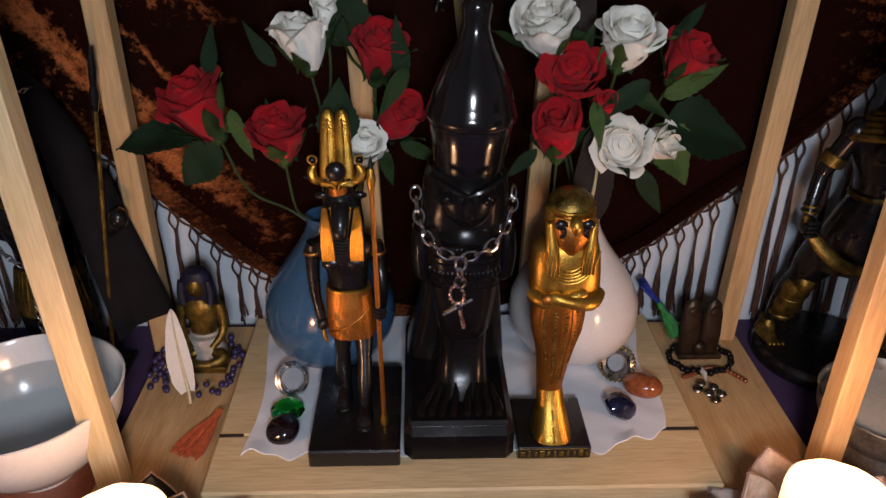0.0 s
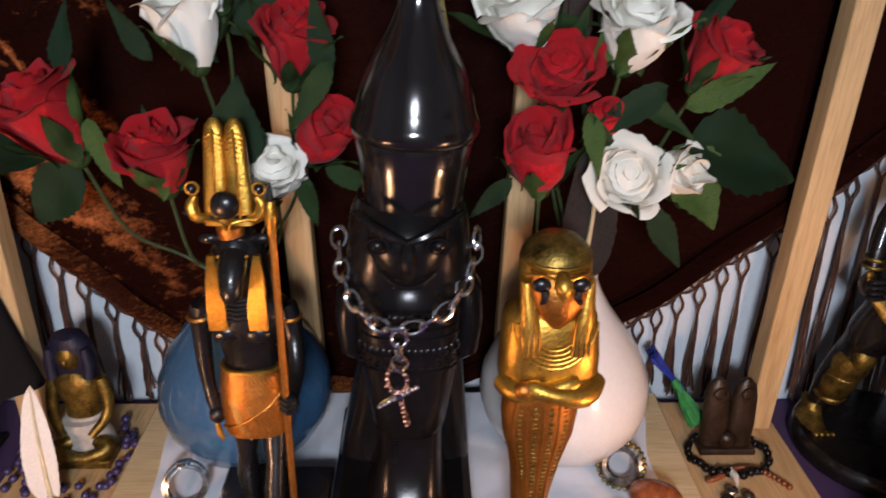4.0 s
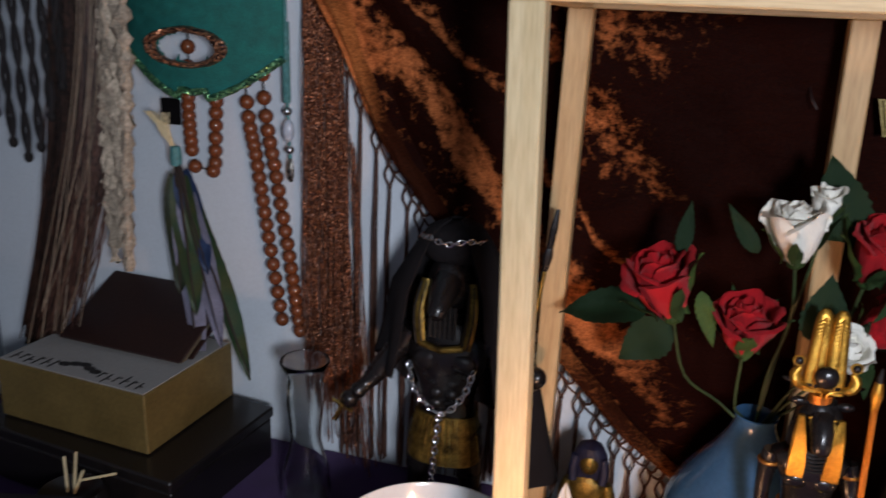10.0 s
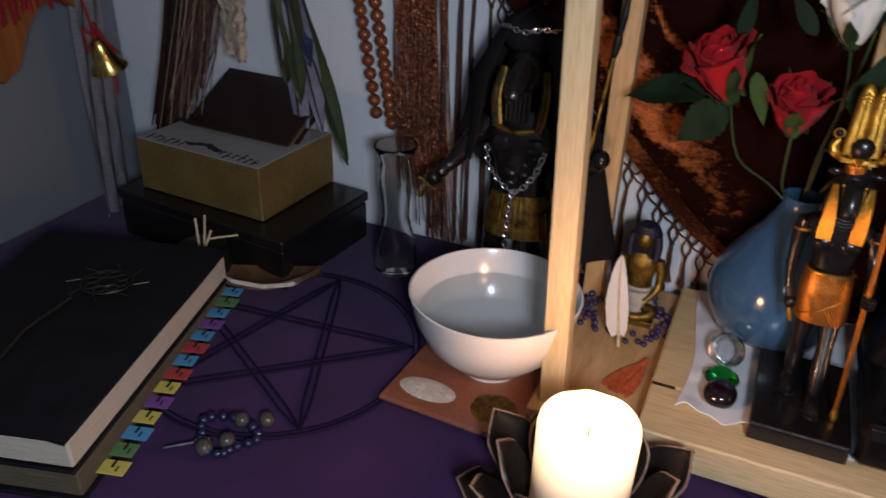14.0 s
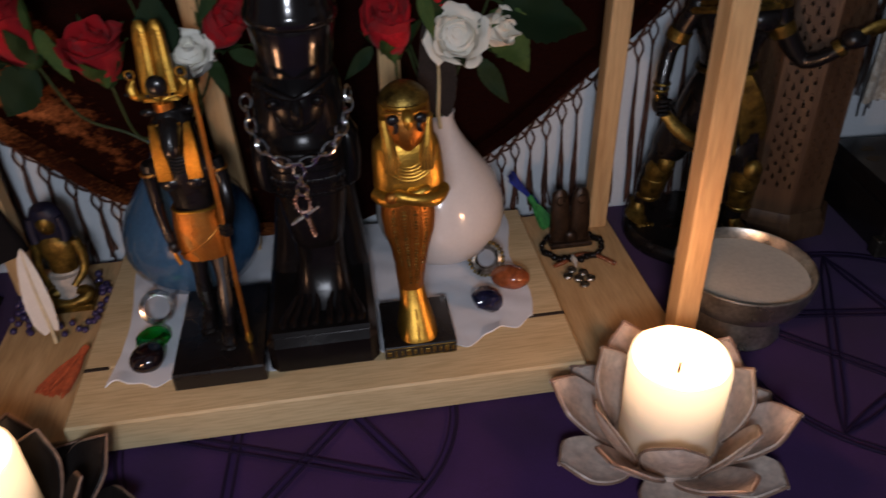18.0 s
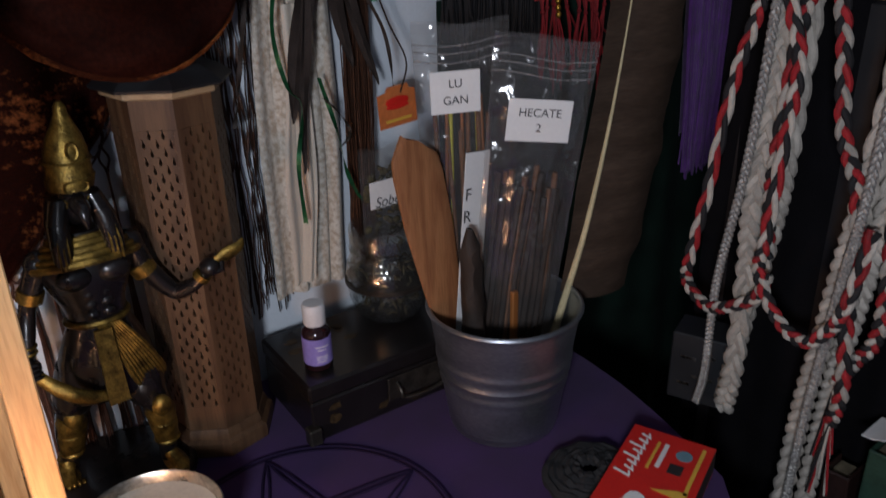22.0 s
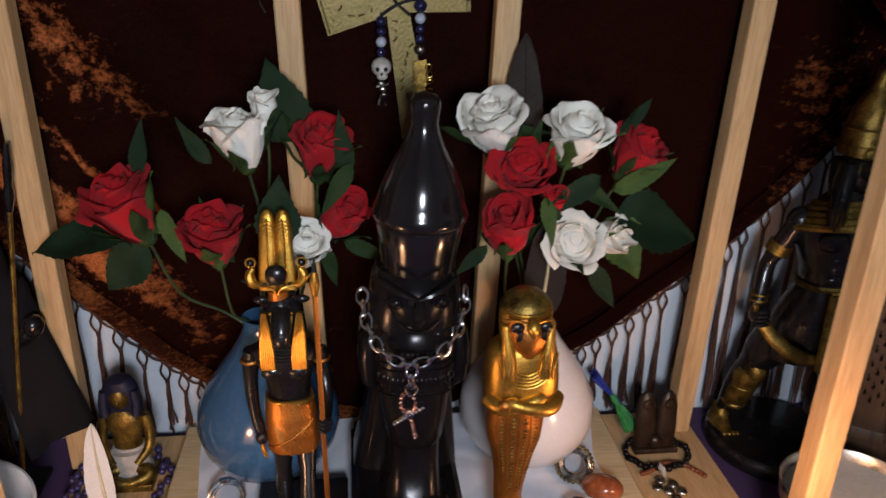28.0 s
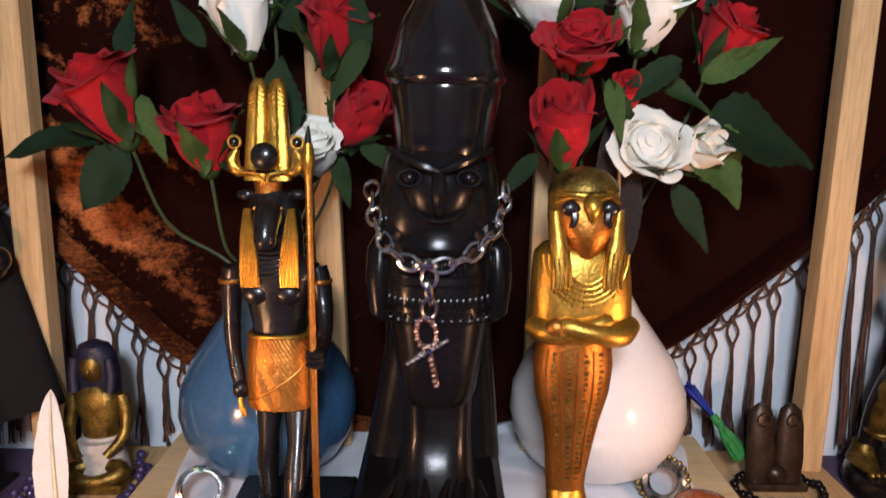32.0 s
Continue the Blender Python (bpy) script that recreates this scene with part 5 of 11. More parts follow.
            s.use(1).tube(spline([(cx + sd * hi, cy - 0.0074, 0.1602), (cx + sd * lerp(lo, hi, 0.4), cy - 0.0100, 0.1490), (cx + sd * lo, cy - 0.0110, 0.1395), (cx + sd * lo, cy - 0.0110, 0.1304)], 8), [0.0004] + [0.00062] * 7 + [0.0005], 6)
        s.use(3).ring((cx + sd * 0.0176, cy - 0.0003, 0.1307), 0.0043, 0.0010, None, 16, 6)
    s.use(2)
    for k in range(6):
        s.tube([(cx - 0.0050, cy - 0.0100, 0.1440 - 0.0019 * k), (cx, cy - 0.0116, 0.1437 - 0.0019 * k), (cx + 0.0050, cy - 0.0100, 0.1440 - 0.0019 * k)], 0.0006, 6)
    # disc and gold band
    s.use(0).ball((hx, cy - 0.0062, 0.1800), (0.0054, 0.0036, 0.0054), 20, 14)
    s.use(3).lathe([(0.0, 0.1642), (0.0054, 0.1644), (0.0050, 0.1668), (0.0054, 0.1702), (0.0, 0.1706)], 20, (hx, cy - 0.0012, 0))
    # plumes: two tall feathers, each with a spine and slanting barbs
    for sd in (-1, 1):
        s.use(1).loft([(hx + sd * 0.0046, cy - 0.001, 0.1706, 0.0047, 0.0026, 3.4), (hx + sd * 0.0044, cy, 0.1800, 0.0045, 0.0026, 3.4), (hx + sd * 0.0040, cy + 0.0015, 0.1920, 0.0041, 0.0025, 3.2), (hx + sd * 0.0037, cy + 0.003, 0.2030, 0.0037, 0.0022, 2.8), (hx + sd * 0.0036, cy + 0.0035, 0.2070, 0.0031, 0.0019, 2.3), (hx + sd * 0.0036, cy + 0.0040, 0.2092, 0.0014, 0.0008)], 18)
        yf = lambda z: cy - 0.0037 + (z - 0.1706) / 0.0364 * 0.0048
        mid = lambda z: hx + sd * lerp(0.0046, 0.0036, (z - 0.1706) / 0.0364)
        s.tube([(mid(z), yf(z) - 0.0001, z) for z in (0.172, 0.182, 0.192, 0.200, 0.206)], 0.0006, 6)
        for k in range(19):
            z = 0.1745 + 0.0017 * k
            w = lerp(0.0040, 0.0031, (z - 0.1706) / 0.0364)
            s.tube([(mid(z) - w, yf(z) + 0.0004, z - 0.0022), (mid(z), yf(z), z), (mid(z) + w, yf(z) + 0.0004, z - 0.0022)], 0.00036, 5)
    # kilt wrapped across, with slanting pleats
    s.use(3).loft([(-0.0419, cy - 0.0005, 0.1100, 0.0120, 0.0092, 2.5), (-0.0416, cy - 0.0010, 0.1000, 0.0132, 0.0112, 2.6), (-0.0410, cy - 0.0015, 0.0890, 0.0136, 0.0120, 2.7), (-0.0406, cy - 0.0020, 0.0812, 0.0134, 0.0124, 2.7), (-0.0400, cy - 0.0020, 0.0800, 0.0110, 0.0105, 2.7)], 30)

    def on_kilt(x, z):
        t = (0.110 - z) / 0.029
        w, d = lerp(0.0122, 0.0135, min(1, t * 1.6)), lerp(0.0094, 0.0125, min(1, t * 1.4))
        return (x, cy - 0.0004 - 0.0016 * t - d * max(0.02, 1 - abs((x + 0.0413) / w) ** 2.6) ** (1 / 2.6), z)
    for k in range(15):
        x0, z0 = -0.0520 + 0.0016 * k, 0.1090
        run = min(1.0, (-0.0292 - x0) / 0.017)
        if run > 0.1:
            s.tube([on_kilt(x0 + 0.017 * run * q / 5, z0 - 0.0265 * run * q / 5) for q in range(6)], 0.00035, 5)
    for k in range(9):
        z0 = 0.1060 - 0.0024 * k
        s.tube([on_kilt(-0.0530 + 0.0052 * q / 4 + 0.0008 * k, z0 - 0.0060 * q / 4) for q in range(5)], 0.00035, 5)
    s.tube([on_kilt(lerp(-0.0300, -0.0535, q / 8), lerp(0.0990, 0.0838, (q / 8) ** 0.8)) for q in range(9)], 0.0006, 6)
    s.use(1).tube([on_kilt(-0.0532 + 0.0238 * k / 8, 0.1098) for k in range(9)], 0.0009, 7)
    s.use(1).tube([(cx - 0.0138, cy - 0.008, 0.0845), (cx - 0.0128, cy - 0.009, 0.0800), (cx - 0.0118, cy - 0.009, 0.0770)], [0.0010, 0.0013, 0.0009], 7)
    # spear
    a, b = Vector((-0.0225, 0.2770, zb)), Vector((-0.0258, 0.2945, 0.1760))
    s.use(3).tube([a, a.lerp(b, 0.5), b], 0.00135, 8)
    s.use(1).tube([a, a.lerp(b, 0.02), a.lerp(b, 0.05)], [0.0012, 0.0024, 0.0016], 8)
    s.use(1).tube([b + Vector((0, 0, -0.004)), b, b + Vector((0, 0.0003, 0.0035)), b + Vector((0, 0.0006, 0.0065)), b + Vector((0, 0.0008, 0.0095))], [0.0014, 0.0018, 0.0026, 0.0022, 0.0016], 10)
    s.use(2).tube([b + Vector((0, 0.0008, 0.009)), b + Vector((0, 0.001, 0.0115)), b + Vector((0.0002, 0.0014, 0.0160))], [0.0014, 0.0013, 0.0003], 8)
    return solid("spear_statue", s, [M["resin_black"], M["gold"], M["matt_black"], M["gold_orange"]], "black and gold animal-headed statue with plumed crown and spear", "statue", angle=45)


staff_statue()


def mummy_statue():
    """Gold falcon-headed mummy with crossed arms on a small plinth."""
    s = Shape()
    cx, cy, bx = 0.0736, 0.2850, 0.0722
    s.use(1).box((0.0722, 0.2815, BT + 0.0042), (0.0410, 0.0430, 0.0086), 0.0008)
    # raised signs on the front of the plinth
    for k in range(11):
        s.use(2).box((0.0545 + 0.0036 * k, 0.2597, BT + 0.0044), (0.0014 + 0.0011 * (k % 3 == 0), 0.0008, 0.0030 + 0.0012 * (k % 2)), 0.0002)
    s.use(2).box((0.0722, 0.2599, BT + 0.0011), (0.0390, 0.0006, 0.0005), 0.0001).box((0.0722, 0.2599, BT + 0.0077), (0.0390, 0.0006, 0.0005), 0.0001)
    zb = BT + 0.0086
    # feet under the wrapping, spread at the toes, a groove between them
    s.use(3).loft([(bx, cy - 0.0085, zb, 0.0112, 0.0150, 3), (bx, cy - 0.0082, zb + 0.0026, 0.0106, 0.0142, 3), (bx - 0.0004, cy - 0.0030, zb + 0.0150, 0.0080, 0.0082, 2.5), (bx - 0.0012, cy, zb + 0.0250, 0.0072, 0.0072)], 24)
    s.use(2).tube([(bx, cy - 0.0234, zb + 0.0020), (bx - 0.0003, cy - 0.0158, zb + 0.0090), (bx - 0.0006, cy - 0.0112, zb + 0.0150)], 0.0006, 6)
    s.use(4).loft([(0.0709, cy, 0.0560, 0.0072, 0.0070), (0.0710, cy, 0.0642, 0.0078, 0.0075), (0.0716, cy, 0.0745, 0.0090, 0.0084), (0.0720, cy, 0.0845, 0.0107, 0.0095), (0.0721, cy, 0.0960, 0.0138, 0.0110), (0.0721, cy, 0.1060, 0.0147, 0.0115), (0.0722, cy, 0.1140, 0.0137, 0.0112), (0.0723, cy, 0.1200, 0.0130, 0.0110)], 28)
    # columns of signs down the wrapping
    rd = random.Random(3)

    def skin(z):
        t = [(0.056, 0.0072, 0.0070), (0.0745, 0.0090, 0.0084), (0.0845, 0.0107, 0.0095), (0.096, 0.0138, 0.0110), (0.106, 0.0147, 0.0115), (0.116, 0.0134, 0.0111)]
        for (z0, a0, b0), (z1, a1, b1) in zip(t, t[1:]):
            if z <= z1:
                q = (z - z0) / (z1 - z0)
                return lerp(a0, a1, q), lerp(b0, b1, q)
        return t[-1][1:]
    for col in (-1.5, -0.5, 0.5, 1.5):
        for k in range(24):
            z = 0.0640 + 0.0021 * k
            if abs(col) > 1 and z < 0.075:
                continue
            w, d = skin(z)
            a = radians(270 + col * 24)
            s.use(5).box((0.0721 + w * math.cos(a), cy + d * math.sin(a) - 0.0001, z), (0.0009 + 0.0014 * rd.random(), 0.0006, 0.0006 + 0.0009 * rd.random()), 0.0002)
    for col in (-2, -1, 0, 1, 2):
        a = radians(270 + col * 24)
        pts = []
        for k in range(9):
            z = lerp(0.066 if abs(col) < 2 else 0.078, 0.114, k / 8)
            w, d = skin(z)
            pts.append((0.0721 + w * math.cos(a), cy + d * math.sin(a), z))
        s.use(4).tube(pts, 0.0004, 5)
    # upper body with rounded elbows
    s.use(3).loft([(0.0728, cy, 0.1165, 0.0135, 0.0112, 2.5), (0.0733, cy, 0.1188, 0.0168, 0.0124, 2.7), (0.0738, cy, 0.1230, 0.0184, 0.0130, 3), (0.0737, cy, 0.133, 0.0181, 0.0126, 3), (0.0735, cy, 0.142, 0.0175, 0.0118, 3), (0.0733, cy, 0.148, 0.0166, 0.0108, 2.8), (0.0733, cy, 0.1512, 0.0136, 0.0092, 2.4), (0.0733, cy, 0.153, 0.0090, 0.0070)], 34)
    front = lambda x: cy - 0.0124 * max(0.02, 1 - abs((x - 0.0736) / 0.0180) ** 3) ** (1 / 3)
    # broad collar in curved rows with short beads between
    for k in range(5):
        a, b = 0.0080 + 0.0017 * k, 0.0100 + 0.0019 * k
        s.use(3).tube([(cx + a * math.cos(math.pi * q / 16), front(cx + a * math.cos(math.pi * q / 16)) - 0.0005, 0.1490 - b * math.sin(math.pi * q / 16)) for q in range(17)], 0.0005, 6)
        for q in range(2 + k, 24 - k):
            t = math.pi * (q + 0.5) / 26
            x, z = cx + (a + 0.0008) * math.cos(t), 0.1490 - (b + 0.0009) * math.sin(t)
            s.use(5 if q % 2 else 3).box((x, front(x) - 0.0004, z), (0.0006, 0.0006, 0.0010), 0.0002)
    # crossed forearms and fists
    for sd, dy, up in ((1, -0.0030, 0.0), (-1, -0.0002, 0.0006)):
        s.use(3).tube(spline([(cx + sd * 0.0172, cy - 0.0060, 0.1225), (cx + sd * 0.0115, cy - 0.0125 + dy * 0.5, 0.1208 + up), (cx + sd * 0.0010, cy - 0.0138 + dy, 0.1228 + up), (cx - sd * 0.0095, cy - 0.0122 + dy * 0.6, 0.1252 + up)], 12), [0.0040, 0.0042, 0.0043, 0.0043, 0.0042, 0.0040, 0.0037, 0.0034, 0.0032, 0.0031, 0.0034, 0.0036, 0.0022], 12)
    s.use(4).ball((cx - 0.0100, cy - 0.0150, 0.1238), (0.0040, 0.0030, 0.0036), 12, 8)
    # head, dark cap, face mask
    s.use(3).loft([(cx, cy + 0.001, 0.146, 0.0100, 0.0092, 2.4), (cx, cy, 0.153, 0.0118, 0.0108, 2.4), (cx, cy, 0.160, 0.0125, 0.0115, 2.4), (cx, cy, 0.168, 0.0126, 0.0119, 2.3), (cx, cy, 0.1735, 0.0108, 0.0108), (cx, cy, 0.1766, 0.0070, 0.0072), (cx, cy, 0.1778, 0.0020, 0.0020)], 28)
    s.use(2).loft([(cx, cy + 0.0012, 0.1690, 0.0127, 0.0118), (cx, cy, 0.1712, 0.0124, 0.0124), (cx, cy - 0.0002, 0.1742, 0.0108, 0.0113), (cx, cy, 0.1772, 0.0072, 0.0076), (cx, cy, 0.1786, 0.0020, 0.0020)], 26)
    s.use(3).tube([(cx + 0.0120 * math.cos(math.radians(a)), cy + 0.0128 * math.sin(math.radians(a)), 0.1698 + 0.0006 * math.sin(math.radians(a))) for a in range(190, 351, 10)], 0.0006, 6)
    s.use(4).loft([(cx, cy - 0.0108, 0.1482, 0.0022, 0.0026), (cx, cy - 0.0112, 0.1515, 0.0056, 0.0046), (cx, cy - 0.0106, 0.1570, 0.0088, 0.0058), (cx, cy - 0.0098, 0.1635, 0.0104, 0.0060), (cx, cy - 0.0088, 0.1690, 0.0100, 0.0048)], 24)
    s.use(3).tube(spline([(cx, cy - 0.0128, 0.1686), (cx + 0.0002, cy - 0.0170, 0.1662), (cx + 0.0002, cy - 0.0172, 0.1612)], 7), [0.0022, 0.0028, 0.0031, 0.0032, 0.0029, 0.0024, 0.0016, 0.0006], 12)
    for sd in (-1, 1):
        s.use(1).ball((cx + sd * 0.0066, cy - 0.0140, 0.1655), (0.0034, 0.0018, 0.0027), 14, 10)
        s.use(1).tube(spline([(cx + sd * 0.0056, cy - 0.0152, 0.1640), (cx + sd * 0.0056, cy - 0.0158, 0.1612), (cx + sd * 0.0070, cy - 0.0154, 0.1592)], 6), [0.0014, 0.0014, 0.0013, 0.0013, 0.0012, 0.001, 0.0005], 7)
        s.use(3).tube(spline([(cx + sd * 0.0026, cy - 0.0160, 0.1686), (cx + sd * 0.0068, cy - 0.0142, 0.1692), (cx + sd * 0.0110, cy - 0.0090, 0.1668)], 6), 0.0006, 6)
        # striped lappets to the chest
        s.use(3).loft([(cx + sd * 0.0088, cy - 0.0126, 0.1375, 0.0036, 0.0021, 3), (cx + sd * 0.0089, cy - 0.0126, 0.1450, 0.0036, 0.0023, 3), (cx + sd * 0.0098, cy - 0.0104, 0.1535, 0.0033, 0.0030), (cx + sd * 0.0110, cy - 0.0062, 0.1640, 0.0022, 0.0038)], 16)
        for k in range(4):
            o = 0.0062 + 0.0018 * k
            s.use(2).tube(spline([(cx + sd * (0.0098 + 0.0008 * k), cy - 0.0106 + 0.0012 * k, 0.1615), (cx + sd * (o + 0.0012), cy - 0.0134 + 0.0006 * k, 0.1530), (cx + sd * o, cy - 0.0149, 0.1450), (cx + sd * o, cy - 0.0149, 0.1378)], 8), 0.00036, 5)
    return solid("mummy_statue", s, [M["gold"], M["resin_black"], M["gold_dark"], M["gold"], M["gold_orange"], M["gold_dark"]], "gold falcon-headed mummy figure with crossed arms on a black plinth", "statue", angle=45)


mummy_statue()

# ---------------------------------------------------------------- chains
def chain(name, pts, link, wire, mat, label, group=""):
    """Oval links along a curve, each turned a quarter from the last."""
    t = thing(name, label, "chain", group=group)
    L = [Vector(p) for p in pts]
    cum = [0]
    for a, b in zip(L, L[1:]):
        cum.append(cum[-1] + (b - a).length)
    n = max(2, int(cum[-1] / (link * 0.78)))
    base = mesh_of("link", Shape().ring((0, 0, 0), link * 0.36, wire, None, 18, 7, 1.45, 1.0), mat)
    for k in range(n):
        d = (k + 0.5) / n * cum[-1]
        i = max(j for j in range(len(cum)) if cum[j] <= d)
        i = min(i, len(L) - 2)
        p = L[i].lerp(L[i + 1], (d - cum[i]) / max(1e-9, cum[i + 1] - cum[i]))
        ax = (L[i + 1] - L[i]).normalized()
        side = ax.cross(Vector((0.1, 1, 0.05))).normalized()
        if k % 2:
            side = (side * 0.45 + ax.cross(side) * 0.9).normalized()
        up = ax.cross(side)
        m = Matrix((ax, side, up)).transposed().to_4x4()
        ob = new("link", base)
        ob.parent = t
        ob.matrix_basis = Matrix.Translation(p) @ m
    return t


cxn = 0.0190
arc = []
for k in range(41):
    a = lerp(-1.0, 1.0, k / 40)
    z = 0.1795 - 0.0365 * math.cos(a * 1.38) ** 0.8 if abs(a) < 1 else 0.17
    x = cxn + 0.0030 * abs(a) + 0.0258 * math.sin(a * 1.45)
    y = 0.2805 + 0.026 * abs(a) ** 2.2
    arc.append((x, y, z))
necklace = chain("chain_necklace", arc, 0.0078, 0.00075, M["silver"], "silver link chain hung round the black statue's neck")
drop = chain("pendant_chain", [(cxn, 0.2795, 0.1425), (cxn - 0.0002, 0.2800, 0.134), (cxn, 0.2830, 0.124)], 0.0078, 0.00075, M["silver"], "short silver chain below the necklace")
pend = thing("ankh_pendant", "rose-gold ankh pendant set with small stones, on the black statue", "pendant", Matrix.Translation((cxn - 0.0005, 0.2870, 0.1120)) @ Matrix.Rotation(radians(-8), 4, "Y"))
sh = Shape()
sh.ring((0, 0, 0.0045), 0.0046, 0.0011, Matrix.Rotation(radians(90), 3, "X"), 18, 7, 0.8, 1.25)
for k in range(13):
    a = TAU * k / 13
    sh.ball((0.0038 * math.cos(a), -0.0008, 0.0045 + 0.0058 * math.sin(a)), 0.0011, 7, 5)
part("loop", sh, M["rose_gold"], pend, "rose-gold loop")
sh = Shape().tube([(-0.0082, 0, -0.0062), (-0.003, 0, -0.0030), (0.0, 0, -0.0022), (0.004, 0, -0.0008), (0.0075, 0, 0.0008)], 0.0011, 7)
for k in range(9):
    sh.ball((-0.0082 + 0.0019 * k, -0.001, -0.0060 + 0.00085 * k), 0.0012, 7, 5)
part("cross_bar", sh, M["silver"], pend)
sh = Shape().tube([(0.0, 0, -0.002), (0.0006, 0, -0.010), (0.001, 0, -0.0165)], 0.0011, 7)
for k in range(7):
    sh.ball((0.0002 + 0.0001 * k, -0.001, -0.0035 - 0.0021 * k), 0.0012, 7, 5)
part("stem", sh, M["rose_gold"], pend)
part("stone", Shape().ball((0.0, -0.0018, -0.0022), 0.0014, 9, 7), M["blue_stone"], pend, "small blue stone")


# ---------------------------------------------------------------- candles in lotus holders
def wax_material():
    mt, nt, nd, ln, bs = nodes_of("glowing_wax")
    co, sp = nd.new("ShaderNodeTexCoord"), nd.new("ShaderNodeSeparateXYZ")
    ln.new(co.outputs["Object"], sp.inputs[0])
    # emission rises with height, in place of flame light passing through the wax
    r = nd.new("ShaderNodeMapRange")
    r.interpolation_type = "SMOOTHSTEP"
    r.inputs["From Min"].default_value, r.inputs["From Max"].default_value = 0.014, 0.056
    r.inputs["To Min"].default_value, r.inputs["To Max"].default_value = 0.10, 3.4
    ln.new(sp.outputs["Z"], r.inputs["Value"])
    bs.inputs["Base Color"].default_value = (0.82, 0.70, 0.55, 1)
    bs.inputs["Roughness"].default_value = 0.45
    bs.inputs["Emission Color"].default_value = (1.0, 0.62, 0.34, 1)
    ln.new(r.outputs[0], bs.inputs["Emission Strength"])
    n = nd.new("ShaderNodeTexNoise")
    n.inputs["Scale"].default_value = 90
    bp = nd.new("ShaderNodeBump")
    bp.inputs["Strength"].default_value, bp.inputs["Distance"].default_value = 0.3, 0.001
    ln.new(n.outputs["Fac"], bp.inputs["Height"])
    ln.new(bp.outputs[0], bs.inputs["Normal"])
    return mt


M["wax"] = wax_material()
mt, nt, nd, ln, bs = nodes_of("candle_flame")
bs.inputs["Base Color"].default_value = (1, 0.8, 0.5, 1)
bs.inputs["Emission Color"].default_value = (1.0, 0.66, 0.30, 1)
bs.inputs["Emission Strength"].default_value = 25
M["flame"] = mt


def candle(cx, cy, h, label):
    t = thing("candle", label, "candle", Matrix.Translation((cx, cy, 0.0125)))
    r = 0.0246
    prof = [(0.0, 0.0), (r - 0.001, 0.0), (r, 0.0012), (r, h * 0.5), (r * 1.005, h - 0.004), (r * 0.985, h - 0.001), (r * 0.94, h), (r * 0.88, h - 0.0012), (r * 0.80, h - 0.006), (r * 0.5, h - 0.009), (0.0, h - 0.010)]
    sh = Shape().lathe(prof, 40)
    sh.v = [(x * (1 + 0.012 * noise.noise(Vector((x * 60, y * 60, z * 25)))), y * (1 + 0.012 * noise.noise(Vector((x * 60, y * 60, z * 25 + 9)))), z + (0.0016 * noise.noise(Vector((x * 80, y * 80, cx * 9))) if z > h * 0.8 else 0)) for x, y, z in sh.v]
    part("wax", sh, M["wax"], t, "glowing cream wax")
    part("wick", Shape().tube([(0, 0, h - 0.0102), (0.0003, 0, h - 0.004), (0.0012, 0, h)], 0.0007, 6), M["bark_dark"], t, "short black wick")
    part("flame", Shape().lathe([(0.0, h - 0.003), (0.0018, h - 0.001), (0.0026, h + 0.002), (0.0016, h + 0.0065), (0.0, h + 0.0105)], 10), M["flame"], t, "small bright flame").visible_shadow = False
    return t


def lotus(cx, cy, mat, label):
    t = thing("lotus_holder", label, "candle holder", Matrix.Translation((cx, cy, 0.0008)))
    part("cup", Shape().lathe([(0.0, 0.0), (0.022, 0.0), (0.027, 0.002), (0.028, 0.006), (0.0255, 0.0102), (0.0, 0.0105)], 28), mat, t)

    def petal(R, rise, w, lean, curl):
        def fn(u, v):
            a = (u - 0.5) * 2
            wide = w * (0.42 + 0.58 * math.sin(math.pi * min(1, v * 0.80 + 0.10))) * (1 if v < 0.72 else max(0.0, 1 - ((v - 0.72) / 0.28) ** 1.7))
            cup = curl * (1 - a * a) * math.sin(math.pi * min(1, v * 0.9 + 0.05))
            return (0.0240 + R * v ** lean + cup, a * wide, 0.004 + rise * v - 0.35 * cup)
        sh = Shape().sheet(fn, 10, 16, 0.0016)
        sh.use(1)
        for u in (0.0, 1.0):
            sh.tube([Vector(fn(u, k / 16)) for k in range(17)], 0.0007, 5)
        return sh

    for n, R, rise, w, lean, curl, off in ((6, 0.019, 0.041, 0.0160, 1.4, 0.005, 8), (6, 0.036, 0.034, 0.0165, 1.2, 0.005, 38), (6, 0.038, 0.014, 0.0160, 1.0, 0.004, 10)):
        me = mesh_of("petal", petal(R, rise, w, lean, curl), [mat, M["shell_rim"]])
        for k in range(n):
            ob = new("petal", me)
            ob.parent = t
            ob.matrix_basis = Matrix.Rotation(radians(off + 60 * k + 3 * math.sin(k * 5)), 4, "Z") @ Matrix.Rotation(radians(2.5 * math.sin(k * 3.7 + off)), 4, "Y")
    return t


lotus(*CANDLE_R, M["petal_stone"], "beige shell lotus holder with two rings of petals under a candle")
lotus(*CANDLE_L, M["petal_dark"], "black lotus-petal holder under a candle")
candle(*CANDLE_R, 0.0525, "lit cream pillar candle in the beige lotus holder")
candle(*CANDLE_L, 0.0560, "lit cream pillar candle with an uneven rim in the black holder")


